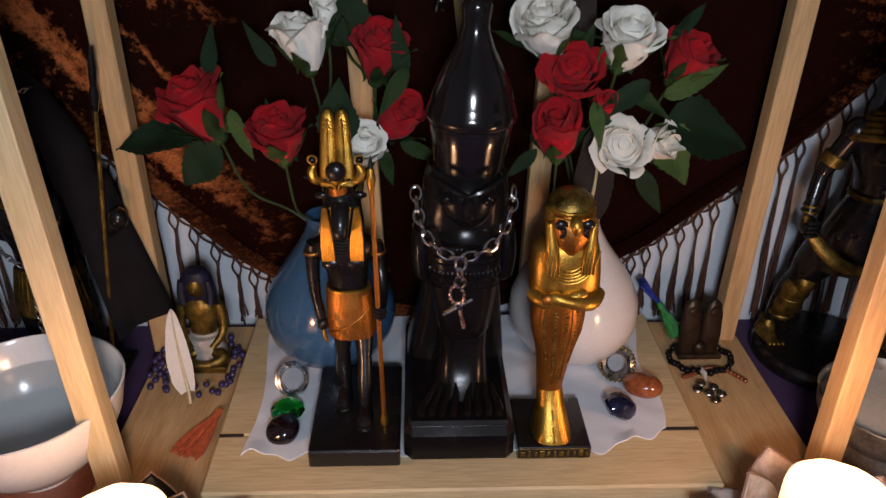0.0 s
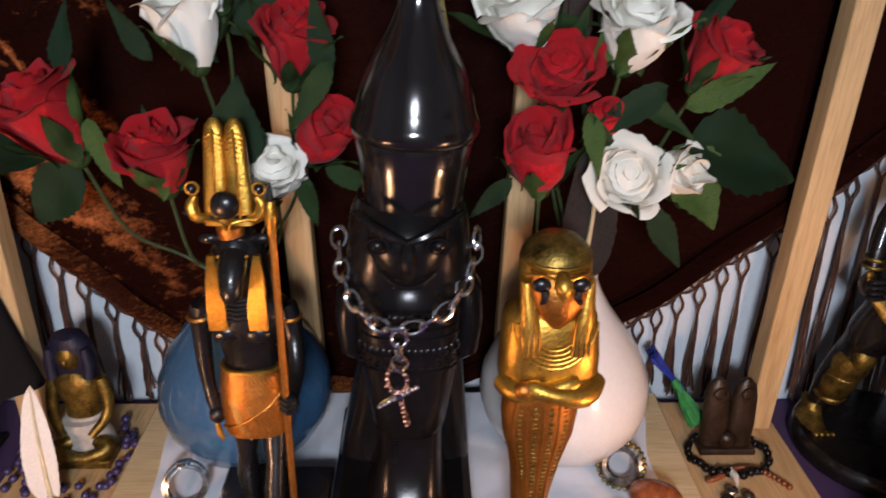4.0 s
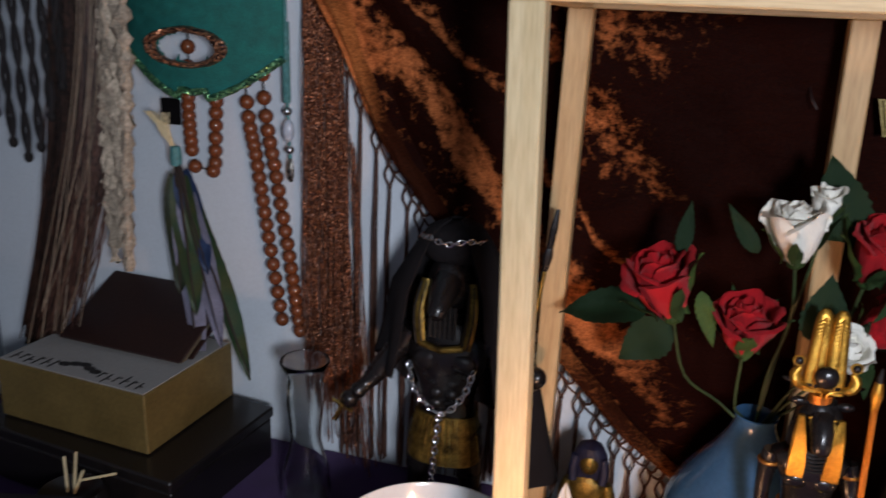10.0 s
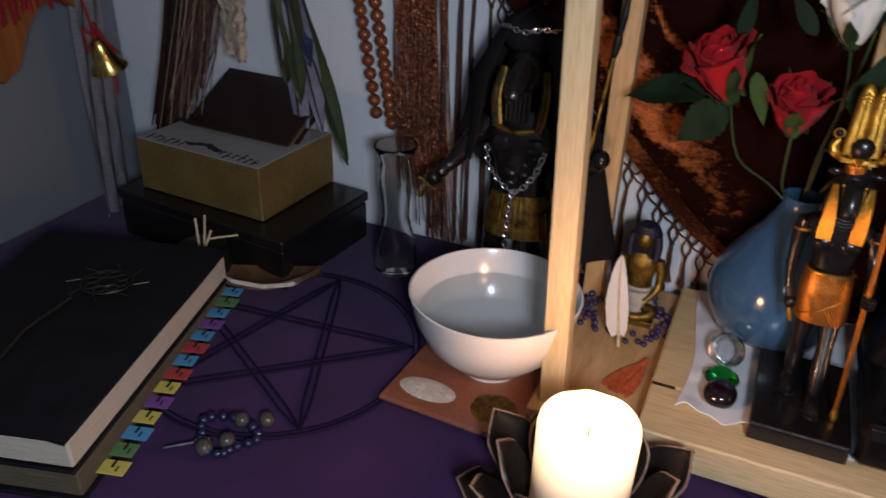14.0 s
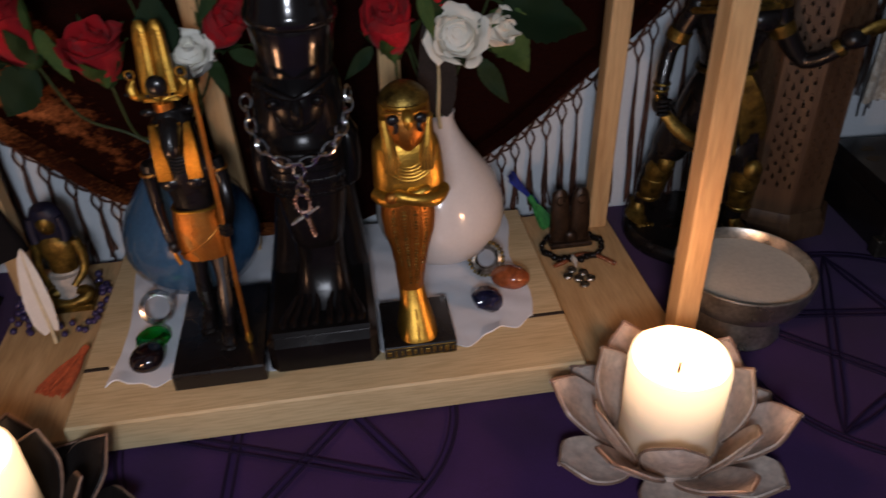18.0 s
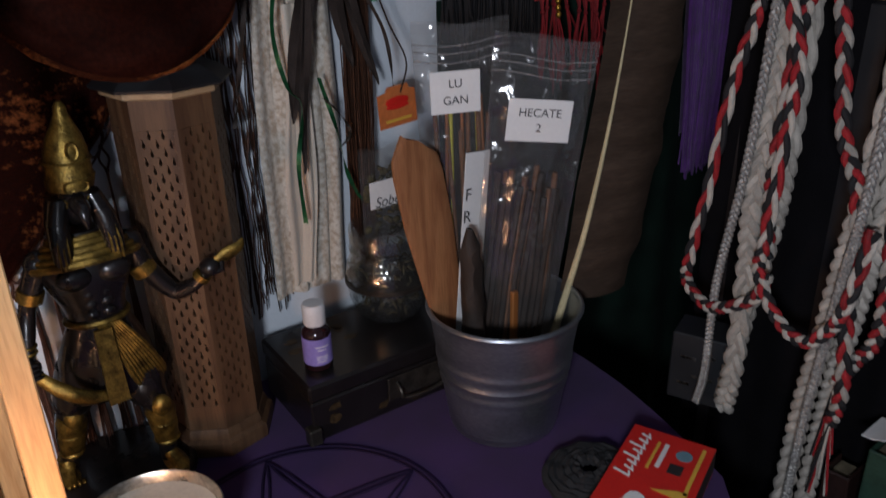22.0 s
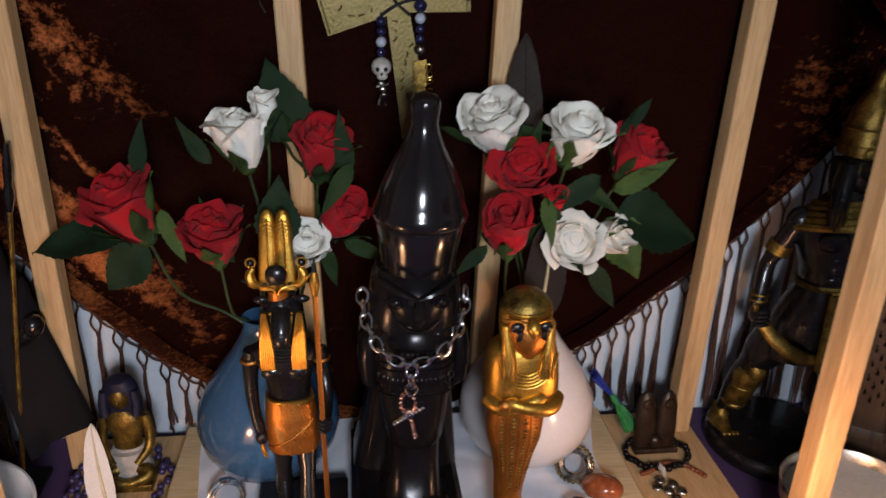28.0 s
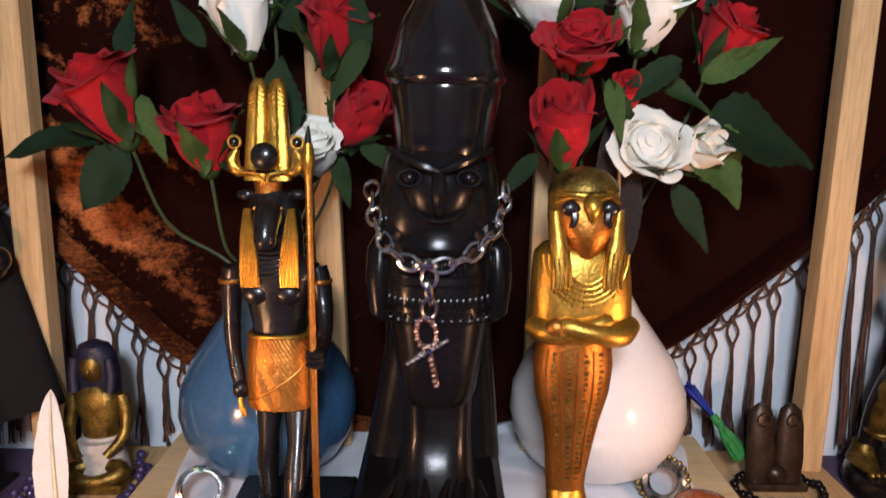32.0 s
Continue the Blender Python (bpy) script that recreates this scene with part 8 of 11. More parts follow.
solid("dish_rim", Shape().tube([(-0.044, -0.0005, 0.0292), (-0.022, -0.0086, 0.0246), (0.0, -0.0115, 0.0228), (0.020, -0.0092, 0.0236), (0.039, 0.0, 0.0286)], 0.0018, 7), M["bone"], "pale worn edge of the bark dish", "dish edge", Matrix.Translation((-0.4080, 0.2950, -0.010)) @ Matrix.Rotation(radians(24), 4, "Z"))
for k, (p, q) in enumerate((((-0.4640, 0.2900, 0.028), (-0.4700, 0.2960, 0.0490)), ((-0.4610, 0.2920, 0.028), (-0.4630, 0.2990, 0.0520)), ((-0.4600, 0.2950, 0.034), (-0.4250, 0.3150, 0.0390)), ((-0.4590, 0.2900, 0.028), (-0.4560, 0.2960, 0.0420)))):
    solid("stick", Shape().tube([p, q], 0.0009, 6), M["quill"], "thin pale wooden stick stuck up before the boxes", "stick", group="thin sticks")
solid("stick_bowl", Shape().lathe([(0.0, 0.0), (0.020, 0.0), (0.024, 0.010), (0.022, 0.026), (0.019, 0.030), (0.017, 0.028), (0.0, 0.022)], 24), M["lacquer"], "small black bowl that holds thin sticks", "bowl", Matrix.Translation((-0.4610, 0.2890, 0.0008)))

# two books lying open-edged
BK = Matrix.Translation((-0.4680, 0.1560, 0)) @ Matrix.Rotation(radians(15.3), 4, "Z")
lower = thing("tabbed_book", "thick worn book with coloured paper tabs, under the notebook", "book", BK)
part("back_cover", Shape().box((0.0075, 0, 0.0020), (0.135, 0.196, 0.0026), 0.0008), M["black_leather"], lower)
part("pages", Shape().box((0.0085, 0, 0.0118), (0.130, 0.190, 0.0170), 0.0012), M["paper_old"], lower)
part("front_cover", Shape().box((0.0075, 0, 0.0216), (0.133, 0.194, 0.0026), 0.0008), M["black_leather"], lower)
cols = ["tab_blue", "tab_green", "tab_blue", "tab_purple", "tab_blue", "tab_red", "tab_blue", "tab_red", "tab_yellow", "tab_purple", "tab_yellow", "tab_blue", "tab_green", "tab_yellow"]
for k, c in enumerate(cols):
    y = 0.090 - 0.0128 * k
    z = 0.0165 - 0.0007 * k
    tab = part("tab", Shape().box((0.0785 + 0.0018 * (k % 2), y, z), (0.0165, 0.0105, 0.0007), 0.0003), M[c], lower)
    part("printed_bar", Shape().box((0.0800, y + 0.002, z + 0.0006), (0.0016, 0.0050, 0.0004), 0.0001).box((0.0832, y - 0.001, z + 0.0006), (0.0009, 0.0040, 0.0004), 0.0001), M["text_dark"], tab)
upper = thing("notebook", "black soft notebook with a faint emblem on the tabbed book", "notebook", BK)
part("pages", Shape().box((0.0085, 0.0, 0.0335), (0.131, 0.193, 0.0180), 0.0014), M["paper"], upper)


def cover(u, v):
    x, y = lerp(-0.0620, 0.0745, u), lerp(-0.0990, 0.0990, v)
    return (x, y, 0.0462 + 0.0016 * noise.noise(Vector((x * 14, y * 12, 1))) - 0.002 * max(0, u - 0.93) / 0.07)


part("cover", Shape().sheet(cover, 30, 36, 0.0022), M["black_leather"], upper)
em = Shape()
em.ring((0.018, 0.040, 0.0474), 0.0165, 0.0005, None, 36, 5, 1, 0.9).ring((0.018, 0.040, 0.0474), 0.0055, 0.0005, None, 24, 5)
for k in range(8):
    a = TAU * k / 8
    em.ring((0.018 + 0.0105 * math.cos(a), 0.040 + 0.0095 * math.sin(a), 0.0474), 0.0036, 0.0004, None, 14, 4)
    em.tube([(0.018 + 0.018 * math.cos(a), 0.040 + 0.016 * math.sin(a), 0.0474), (0.018 + 0.027 * math.cos(a + 0.2), 0.040 + 0.024 * math.sin(a + 0.2), 0.0474)], 0.0004, 4)
em.tube([(0.006, 0.018, 0.0474), (0.0, -0.020, 0.0476), (0.004, -0.050, 0.0474), (0.001, -0.085, 0.0474)], 0.0009, 5)
part("emblem", em, M["dull_metal"], upper, "faint embossed round emblem")
br = [(-0.3350 + 0.0165 * math.cos(a) * (1 + 0.25 * math.sin(a * 3)), 0.1520 + 0.0150 * math.sin(a), 0.0048) for a in [TAU * k / 20 for k in range(20)]]
ball_ring("bracelet", "bracelet of dark and smoky beads lying on the cloth", br, 0.0030, "lapis", "bracelet")
ball_ring("bracelet", "loose smoky stone beads beside the bracelet", [(-0.3330, 0.1655, 0.0058), (-0.3200, 0.1720, 0.0058), (-0.3300, 0.1480, 0.0055), (-0.3380, 0.1380, 0.0055)], 0.0048, "smoky", "bracelet")
br = thing("bracelet_charm", "silver charm and pin of the bracelet", "charm")
part("pin", Shape().tube([(-0.3600, 0.1300, 0.0030), (-0.3470, 0.1400, 0.0040)], 0.0011, 6), M["silver"], br)
part("charm", Shape().ring((-0.3440, 0.1420, 0.0045), 0.0032, 0.0010, None, 12, 6).ball((-0.3405, 0.1445, 0.0045), 0.0022, 8, 6), M["silver"], br)


# ---------------------------------------------------------------- hung on the wall to the left
def hank(name, label, top_a, top_b, end_a, end_b, n, rad, mat, seed, wave=0.004, cat="threads", kink=0.0, depth=0.012, bend=0.0):
    """Many loose threads that hang from one edge to another."""
    rd = random.Random(seed)
    sh = Shape()
    ta, tb, ea, eb = Vector(top_a), Vector(top_b), Vector(end_a), Vector(end_b)
    for k in range(n):
        u = rd.random()
        a, b = ta.lerp(tb, u), ea.lerp(eb, min(1, max(0, u + rd.uniform(-0.15, 0.15))))
        b = b + Vector((0, 0, rd.uniform(-0.25, 0.05) * abs(a.z - b.z) * 0.3))
        dy, ph = -depth * rd.random(), rd.random() * 9
        pts = []
        for j in range(10):
            t = j / 9
            p = a.lerp(b, t)
            p += Vector((bend * t ** 3 + wave * math.sin(t * 5 + ph) * t + kink * rd.uniform(-1, 1), dy * min(1, 0.3 + t), 0))
            pts.append(p)
        sh.tube(pts, rad * rd.uniform(0.7, 1.3), 4)
    return tagged(solid(name, sh, mat, label, cat), kind="stuff")


hank("thread_hank", "thick hank of dark brown silky threads hanging by the wall", (-0.536, 0.402, 0.420), (-0.492, 0.402, 0.420), (-0.534, 0.392, 0.086), (-0.508, 0.390, 0.104), 340, 0.00075, M["umber_thread"], 1, 0.007, kink=0.0007, bend=-0.044)
hank("thread_hank", "hank of auburn and pale silky threads by the wall", (-0.508, 0.398, 0.420), (-0.472, 0.398, 0.420), (-0.512, 0.384, 0.096), (-0.482, 0.388, 0.140), 110, 0.00042, M["auburn_thread"], 2, 0.009, kink=0.0009, bend=-0.042)
hank("thread_hank", "few white threads among the brown hank", (-0.500, 0.392, 0.420), (-0.478, 0.392, 0.420), (-0.512, 0.372, 0.094), (-0.490, 0.380, 0.120), 9, 0.00035, M["beige_thread"], 5, 0.010, bend=-0.040)
for k in range(6):
    rd = random.Random(40 + k)
    pts = [(-0.486 + 0.0062 * k + 0.003 * math.sin(t * 6 + k) - 0.006 * t, 0.385 - 0.004 * k % 3, lerp(0.42, 0.150 + 0.013 * (k % 3), t)) for t in [j / 60 for j in range(61)]]
    sh = Shape().tube(pts, [0.0026 + 0.0013 * math.sin(j * 1.9 + k) + 0.0014 * rd.random() for j in range(61)], 7)
    sh.rough(0.0018, 420, k)
    solid("yarn_strand", sh, M["cream_yarn"], "nubbly cream boucle yarn strand hanging by the wall", "yarn", group="cream yarn strands")
hung_sheet("glitter_scarf", "dark brown glitter scarf hanging by the wall", (-0.540, -0.548), (-0.496, -0.508), 0.4120, 0.42, 0.185, M["brown_lurex"], 14, 0.006, ragged=0.02)
rd = random.Random(9)
for k in range(7):
    x = -0.577 + 0.0115 * k
    end = 0.215 + 0.05 * abs(k - 3) / 3 + 0.01 * rd.random()
    sh = Shape()
    for s_ in (-1, 1):
        sh.tube([(x + s_ * 0.0022 * math.sin(t * 22), 0.368 + s_ * 0.001 * math.cos(t * 22), lerp(0.42, end, t)) for t in [j / 30 for j in range(31)]], 0.0016, 5)
    sh.ball((x, 0.368, end), (0.003, 0.003, 0.004), 8, 6)
    solid("hanging_rope", sh, M["black_thread"], "knotted black twisted rope hanging at the corner", "rope", group="black cords at the corner")

# feathers tied in a bundle
fb = (-0.4470, 0.398, 0.2280)
for lean, L, W, mat, lab in (((0.10, -0.03, -1), 0.168, 0.0105, "lilac_feather", "grey-lilac"), ((0.27, -0.05, -1), 0.138, 0.0115, "lilac_feather", "grey-lilac"), ((0.36, -0.02, -1), 0.166, 0.0110, "green_feather", "dark green"),
                             ((0.03, -0.06, -1), 0.098, 0.0125, "olive_feather", "olive green"), ((0.16, -0.08, -1), 0.112, 0.0120, "green_feather", "blue-green"), ((0.33, -0.07, -1), 0.084, 0.0110, "blue_feather", "deep blue")):
    feather("hanging_feather", f"{lab} feather hanging from a bundle by the wall", fb, L, W, M[mat], lean, (0.1, -1, 0), quill="grey_feather", curve=0.06)
tw = thing("feather_tie", "teal thread and straw that bind the hanging feathers", "tie")
part("binding", Shape().lathe([(0.0, -0.007), (0.0036, -0.006), (0.0042, 0.0), (0.0034, 0.007), (0.0, 0.008)], 12, fb), M["turquoise"], tw)
sh = Shape()
rd = random.Random(6)
for k in range(26):
    sh.tube([(fb[0], fb[1], fb[2] + 0.004), (fb[0] - 0.004 + rd.uniform(-0.006, 0.004), fb[1] - 0.003, fb[2] + 0.018), (fb[0] - 0.011 + rd.uniform(-0.010, 0.008), fb[1] - 0.004 * rd.random(), fb[2] + 0.030)], [0.0008, 0.0006, 0.0003], 4)
tagged(part("straw", sh, M["quill"], tw, "loose pale straw ends"), kind="stuff")
solid("felt_square", Shape().box((-0.4610, 0.4150, 0.2560), (0.0150, 0.0020, 0.0180), 0.0004), M["black_cloth"], "small black felt square hanging below the mask", "felt")

# carnival mask
mask = thing("carnival_mask", "teal half-mask edged with gold and green glitter, hung on the wall", "mask", Matrix.Translation((-0.4270, 0.4030, 0.3060)))


def mask_fn(u, v):
    a = lerp(-1, 1, u)
    top, bot = 0.030 + 0.012 * a * a, -0.0385 + 0.030 * abs(a) ** 1.6 + (0.006 if abs(a) < 0.18 else 0)
    return (a * 0.0590, 0.014 * a * a - 0.010, lerp(bot, top, v))


def holed(eye, r):
    nu, nv = 56, 34
    s = Shape()
    keep, idx = {}, {}
    for i in range(nu + 1):
        for j in range(nv + 1):
            idx[(i, j)] = len(s.v)
            s.v.append(tuple(mask_fn(i / nu, j / nv)))
    for i in range(nu):
        for j in range(nv):
            x, y, z = mask_fn((i + 0.5) / nu, (j + 0.5) / nv)
            if any(((x - ex) / r[0]) ** 2 + ((z - ez) / r[1]) ** 2 < 1 for ex, ez in eye):
                continue
            s.f.append((idx[(i, j)], idx[(i + 1, j)], idx[(i + 1, j + 1)], idx[(i, j + 1)]))
            s.m.append(0)
    return s


EYES = ((-0.0040, -0.0045), (0.0400, -0.003))
fm = part("felt", holed(EYES[:1], (0.0245, 0.0095)), M["green_felt"], mask)
fm.modifiers.new("thick", "SOLIDIFY").thickness = 0.0015
edge = Shape()
pts = [mask_fn(u, 0) for u in [k / 40 for k in range(41)]]
edge.tube([(x, y - 0.001, z) for x, y, z in pts], 0.0024, 7)
part("glitter_edge", edge.rough(0.0006, 500), M["green_glitter"], mask, "gold and green glitter edge")
ring2 = Shape()
ex, ez = EYES[0]
ring2.ring((ex, -0.0112, ez), 0.0245, 0.0042, Matrix.Rotation(radians(90), 3, "X"), 36, 6, 1.08, 0.46)
part("eye_rim", ring2.rough(0.0008, 400), M["bronze_glitter"], mask, "bronze glitter eye rim")


def bead_line(name, label, pts, r, mat):
    t = thing(name, label, "beads", group="wooden bead strands")
    me = mesh_of("bead", Shape().ball((0, 0, 0), r, 14, 10), M[mat])
    S = [Vector(p) for p in pts]
    L = sum((b - a).length for a, b in zip(S, S[1:]))
    n = int(L / (2.36 * r))
    Q = spline(pts, n)
    for p in Q:
        ob = new("bead", me)
        ob.parent = t
        ob.matrix_basis = Matrix.Translation(p)
    part("cord", Shape().tube(Q, 0.0006, 5), M["black_thread"], t)
    return t


for pts in ([(-0.4110, 0.427, 0.42), (-0.4087, 0.427, 0.2757), (-0.4016, 0.427, 0.2254), (-0.394, 0.427, 0.1721), (-0.3840, 0.427, 0.1073)], [(-0.3970, 0.427, 0.42), (-0.3950, 0.427, 0.2766), (-0.3862, 0.427, 0.2147), (-0.3765, 0.427, 0.1529), (-0.3695, 0.427, 0.1005)],
            [(-0.4500, 0.427, 0.42), (-0.4530, 0.427, 0.30), (-0.4550, 0.427, 0.2591), (-0.4540, 0.427, 0.228)], [(-0.4290, 0.427, 0.42), (-0.4300, 0.427, 0.30), (-0.4320, 0.427, 0.2666), (-0.4350, 0.427, 0.2200)], [(-0.4520, 0.427, 0.216), (-0.4440, 0.427, 0.211), (-0.4370, 0.427, 0.214)]):
    bead_line("wooden_beads", "strand of round red-brown beads hanging on the wall", pts, 0.0052, "bead_brown")
hank("net_scarf", "narrow copper glitter scarf of fine net hanging on the wall", (-0.367, 0.428, 0.42), (-0.340, 0.428, 0.42), (-0.3620, 0.428, 0.070), (-0.3260, 0.428, 0.066), 105, 0.00048, M["copper_lurex"], 21, 0.0025, "scarf", 0.0014, 0.008)
hank("net_scarf", "loose copper threads at the end of the net scarf", (-0.352, 0.425, 0.30), (-0.325, 0.425, 0.24), (-0.3450, 0.424, 0.035), (-0.3020, 0.424, 0.012), 30, 0.0005, M["copper_lurex"], 22, 0.005, "scarf", 0.0004, 0.012)
tp = thing("turquoise_pendant", "turquoise cord with silver beads and a clear drop on the wall", "pendant")
part("cord", Shape().tube([(-0.3755, 0.422, 0.42), (-0.3750, 0.422, 0.32), (-0.3742, 0.422, 0.262), (-0.3722, 0.422, 0.214)], 0.0012, 6), M["turquoise"], tp)
part("wrap", Shape().tube([(-0.3752, 0.4215, 0.320), (-0.3744, 0.4215, 0.268)], 0.0026, 8).rough(0.0004, 600), M["turquoise"], tp)
for z, r in ((0.262, 0.0031), (0.236, 0.0031)):
    part("bead", Shape().ball((-0.3740 + (0.262 - z) * 0.05, 0.421, z), r, 12, 8), M["silver"], tp)
part("drop", Shape().ball((-0.3733, 0.4205, 0.2490), (0.0042, 0.0035, 0.0078), 14, 10), M["pearl"], tp)
part("tag", Shape().ball((-0.3720, 0.4205, 0.2220), (0.0027, 0.0016, 0.0085), 12, 8), M["pewter"], tp, "long silver tag")

# silver ribbon, bells and the wooden rack at the corner
def ribbon_fn(u, v):
    z = lerp(0.42, -0.020, v) if v < 1 else -0.02
    x = -0.606 + 0.004 * math.sin(v * 6) + 0.003 * math.sin(u * 14 + v * 9)
    return (x - 0.006 * u, 0.334 + 0.035 * u + 0.012 * (1 - v), max(z, 0.002))


solid("lurex_ribbon", Shape().sheet(ribbon_fn, 14, 60, 0.0008), M["ribbon_silver"], "broad silver lurex ribbon hanging at the corner", "ribbon")


def bell(at, s, lab):
    t = thing("bell", lab, "bell", Matrix.Translation(at) @ Matrix.Rotation(radians(18), 4, "X"))
    part("bell_body", Shape().lathe([(0.0, 0.012 * s), (0.003 * s, 0.0118 * s), (0.0055 * s, 0.009 * s), (0.0068 * s, 0.002 * s), (0.0085 * s, -0.004 * s), (0.0120 * s, -0.009 * s), (0.0112 * s, -0.0092 * s), (0.0070 * s, -0.003 * s), (0.0, 0.006 * s)], 24), M["brass_bright"], t)
    part("clapper", Shape().ball((0, 0, -0.008 * s), 0.0026 * s, 10, 7), M["brass"], t)
    sh = Shape()
    for k in range(4):
        sh.tube(spline([(0, 0, 0.012 * s), (0.006 * math.cos(k * 1.9), 0.006 * math.sin(k * 1.9), 0.020 * s), (0.010 * math.cos(k * 2.4), 0.012 * math.sin(k * 2.4), 0.010 - 0.012 * (k % 2))], 8), 0.0011, 5)
    part("red_bow", sh, M["red_thread"], t, "red thread bow")
    part("red_cord", Shape().tube(spline([(0, 0, 0.012 * s), (0.001, 0.003, 0.06), (0.0, 0.001, 0.19)], 10), 0.0011, 5), M["red_thread"], t)
    part("red_tail", Shape().tube(spline([(0, 0.002, -0.006), (0.001, 0.0, -0.022), (0.0, -0.004, -0.034)], 8), 0.0013, 5), M["red_thread"], t)


bell((-0.5880, 0.3460, 0.1460), 1.25, "brass bell on a red thread at the corner")
bell((-0.5900, 0.3500, 0.2480), 0.9, "small brass bell on a red thread at the corner")
RK = [(0.20, 0.42), (0.350, 0.42), (0.350, 0.240), (0.343, 0.182), (0.330, 0.193), (0.314, 0.190), (0.298, 0.176), (0.284, 0.150), (0.268, 0.140), (0.260, 0.150), (0.256, 0.163), (0.244, 0.167), (0.20, 0.176)]
solid("wall_rack", Shape().prism([(y, z) for y, z in RK], 0, 0.012, Matrix(((0, 0, 1, -0.618), (1, 0, 0, 0), (0, 1, 0, 0), (0, 0, 0, 1)))), M["stand_wood"], "orange-brown wooden rack with a scalloped lower edge", "rack")
hank("red_threads", "loose red threads hanging over the wooden rack", (-0.600, 0.225, 0.42), (-0.600, 0.340, 0.42), (-0.598, 0.235, 0.190), (-0.600, 0.335, 0.205), 60, 0.0012, M["red_thread"], 31, 0.004, "threads", 0.0005, 0.006)


# ---------------------------------------------------------------- to the right of the shrine
def sword_statue():
    """Falcon-headed warrior with a tall crown, a curved sword and a plume."""
    s = Shape()
    cx, cy = 0.287, 0.372
    s.use(0).lathe([(0.0, 0.0), (0.046, 0.0), (0.047, 0.003), (0.045, 0.008), (0.043, 0.010), (0.0, 0.010)], 40, (0.286, 0.386, 0.0008))
    # legs: back one planted behind, front one forward
    s.tube(spline([(0.300, 0.372, 0.100), (0.305, 0.366, 0.075), (0.308, 0.362, 0.066), (0.311, 0.368, 0.040), (0.312, 0.372, 0.014)], 12), [0.0150, 0.0145, 0.0138, 0.0128, 0.0112, 0.0095, 0.0088, 0.0090, 0.0088, 0.0078, 0.0066, 0.0058, 0.0060], 12)
    s.tube(spline([(0.272, 0.378, 0.100), (0.264, 0.386, 0.075), (0.261, 0.392, 0.062), (0.257, 0.400, 0.036), (0.255, 0.405, 0.014)], 12), [0.0150, 0.0145, 0.0138, 0.0128, 0.0110, 0.0094, 0.0088, 0.0090, 0.0086, 0.0076, 0.0064, 0.0056, 0.0058], 12)
    s.use(1)
    for fx, fy, sx in ((0.312, 0.368, 0.003), (0.253, 0.400, -0.004)):
        s.loft([(fx, fy, 0.0100, 0.0066, 0.0150), (fx + sx, fy - 0.004, 0.0135, 0.0062, 0.0135), (fx, fy + 0.003, 0.0185, 0.0052, 0.0075), (fx, fy + 0.004, 0.0225, 0.0056, 0.0062)], 12)
        for k in range(4):
            s.ball((fx - 0.0048 + 0.0032 * k, fy - 0.0150, 0.0120), (0.0018, 0.0030, 0.0018), 8, 6)
    # greaves with a raised knee plate
    for a, b, n in (((0.3085, 0.359, 0.066), (0.3115, 0.366, 0.032), 0), ((0.2610, 0.388, 0.062), (0.2570, 0.396, 0.030), 1)):
        A, B = Vector(a), Vector(b)
        s.tube([A.lerp(B, k / 5) for k in range(6)], [0.0086, 0.0100, 0.0088, 0.0090, 0.0080, 0.0072], 12)
        s.ball(A + Vector((0, -0.007, 0.002)), (0.0065, 0.0050, 0.0078), 10, 8)
        for k in (0.45, 0.95):
            s.ring(A.lerp(B, k), 0.0086 - 0.001 * k, 0.0011, None, 16, 6)
    # kilt: black cloth with a gold diagonal wrap and a hanging tab
    s.use(0).loft([(0.287, 0.376, 0.082, 0.030, 0.021), (0.287, 0.375, 0.092, 0.031, 0.021), (0.287, 0.374, 0.110, 0.0275, 0.0195), (0.287, 0.372, 0.126, 0.0215, 0.0165), (0.287, 0.371, 0.133, 0.0185, 0.0145), (0.287, 0.371, 0.137, 0.0175, 0.0138)], 20)
    s.use(1)
    for k in range(9):
        u = k / 8
        s.tube(spline([(0.2830 + 0.012 * u, 0.3565 - 0.001 * u, 0.1345), (0.2900 + 0.015 * u, 0.3535, 0.117), (0.2965 + 0.019 * u, 0.3550 + 0.007 * u, 0.094), (0.3010 + 0.018 * u, 0.3580 + 0.010 * u, 0.083 - 0.004 * math.sin(3 * u))], 8), [0.0012, 0.0016, 0.0019, 0.0021, 0.0022, 0.0022, 0.0022, 0.0019, 0.0012], 6)
    s.use(2).prism([(-0.0050, 0.0), (0.0050, 0.0), (0.0062, -0.050), (-0.0062, -0.050)], -0.0014, 0.0014, Matrix.Translation((0.2840, 0.3515, 0.134)) @ Matrix.Rotation(radians(86), 4, "X"))
    s.use(1).ring((0.287, 0.371, 0.1355), 0.0182, 0.0020, None, 24, 6, 1.0, 0.8)
    # trunk
    s.use(0).loft([(0.287, 0.371, 0.134, 0.0172, 0.0135), (0.287, 0.371, 0.146, 0.0185, 0.0140), (0.287, 0.371, 0.158, 0.0235, 0.0160), (0.288, 0.371, 0.170, 0.0275, 0.0170), (0.288, 0.372, 0.179, 0.0270, 0.0150), (0.288, 0.373, 0.186, 0.0190, 0.0120), (0.288, 0.373, 0.192, 0.0110, 0.0100)], 22)
    for x in (0.2765, 0.2985):
        s.ball((x, 0.3570, 0.1680), (0.0105, 0.0060, 0.0075), 12, 8)
    for k in range(3):
        for x in (0.2825, 0.2915):
            s.ball((x, 0.3575, 0.1420 + 0.0068 * k), (0.0042, 0.0022, 0.0031), 8, 6)
    # broad collar in rows and the striped lappets of the headcloth
    s.use(1)
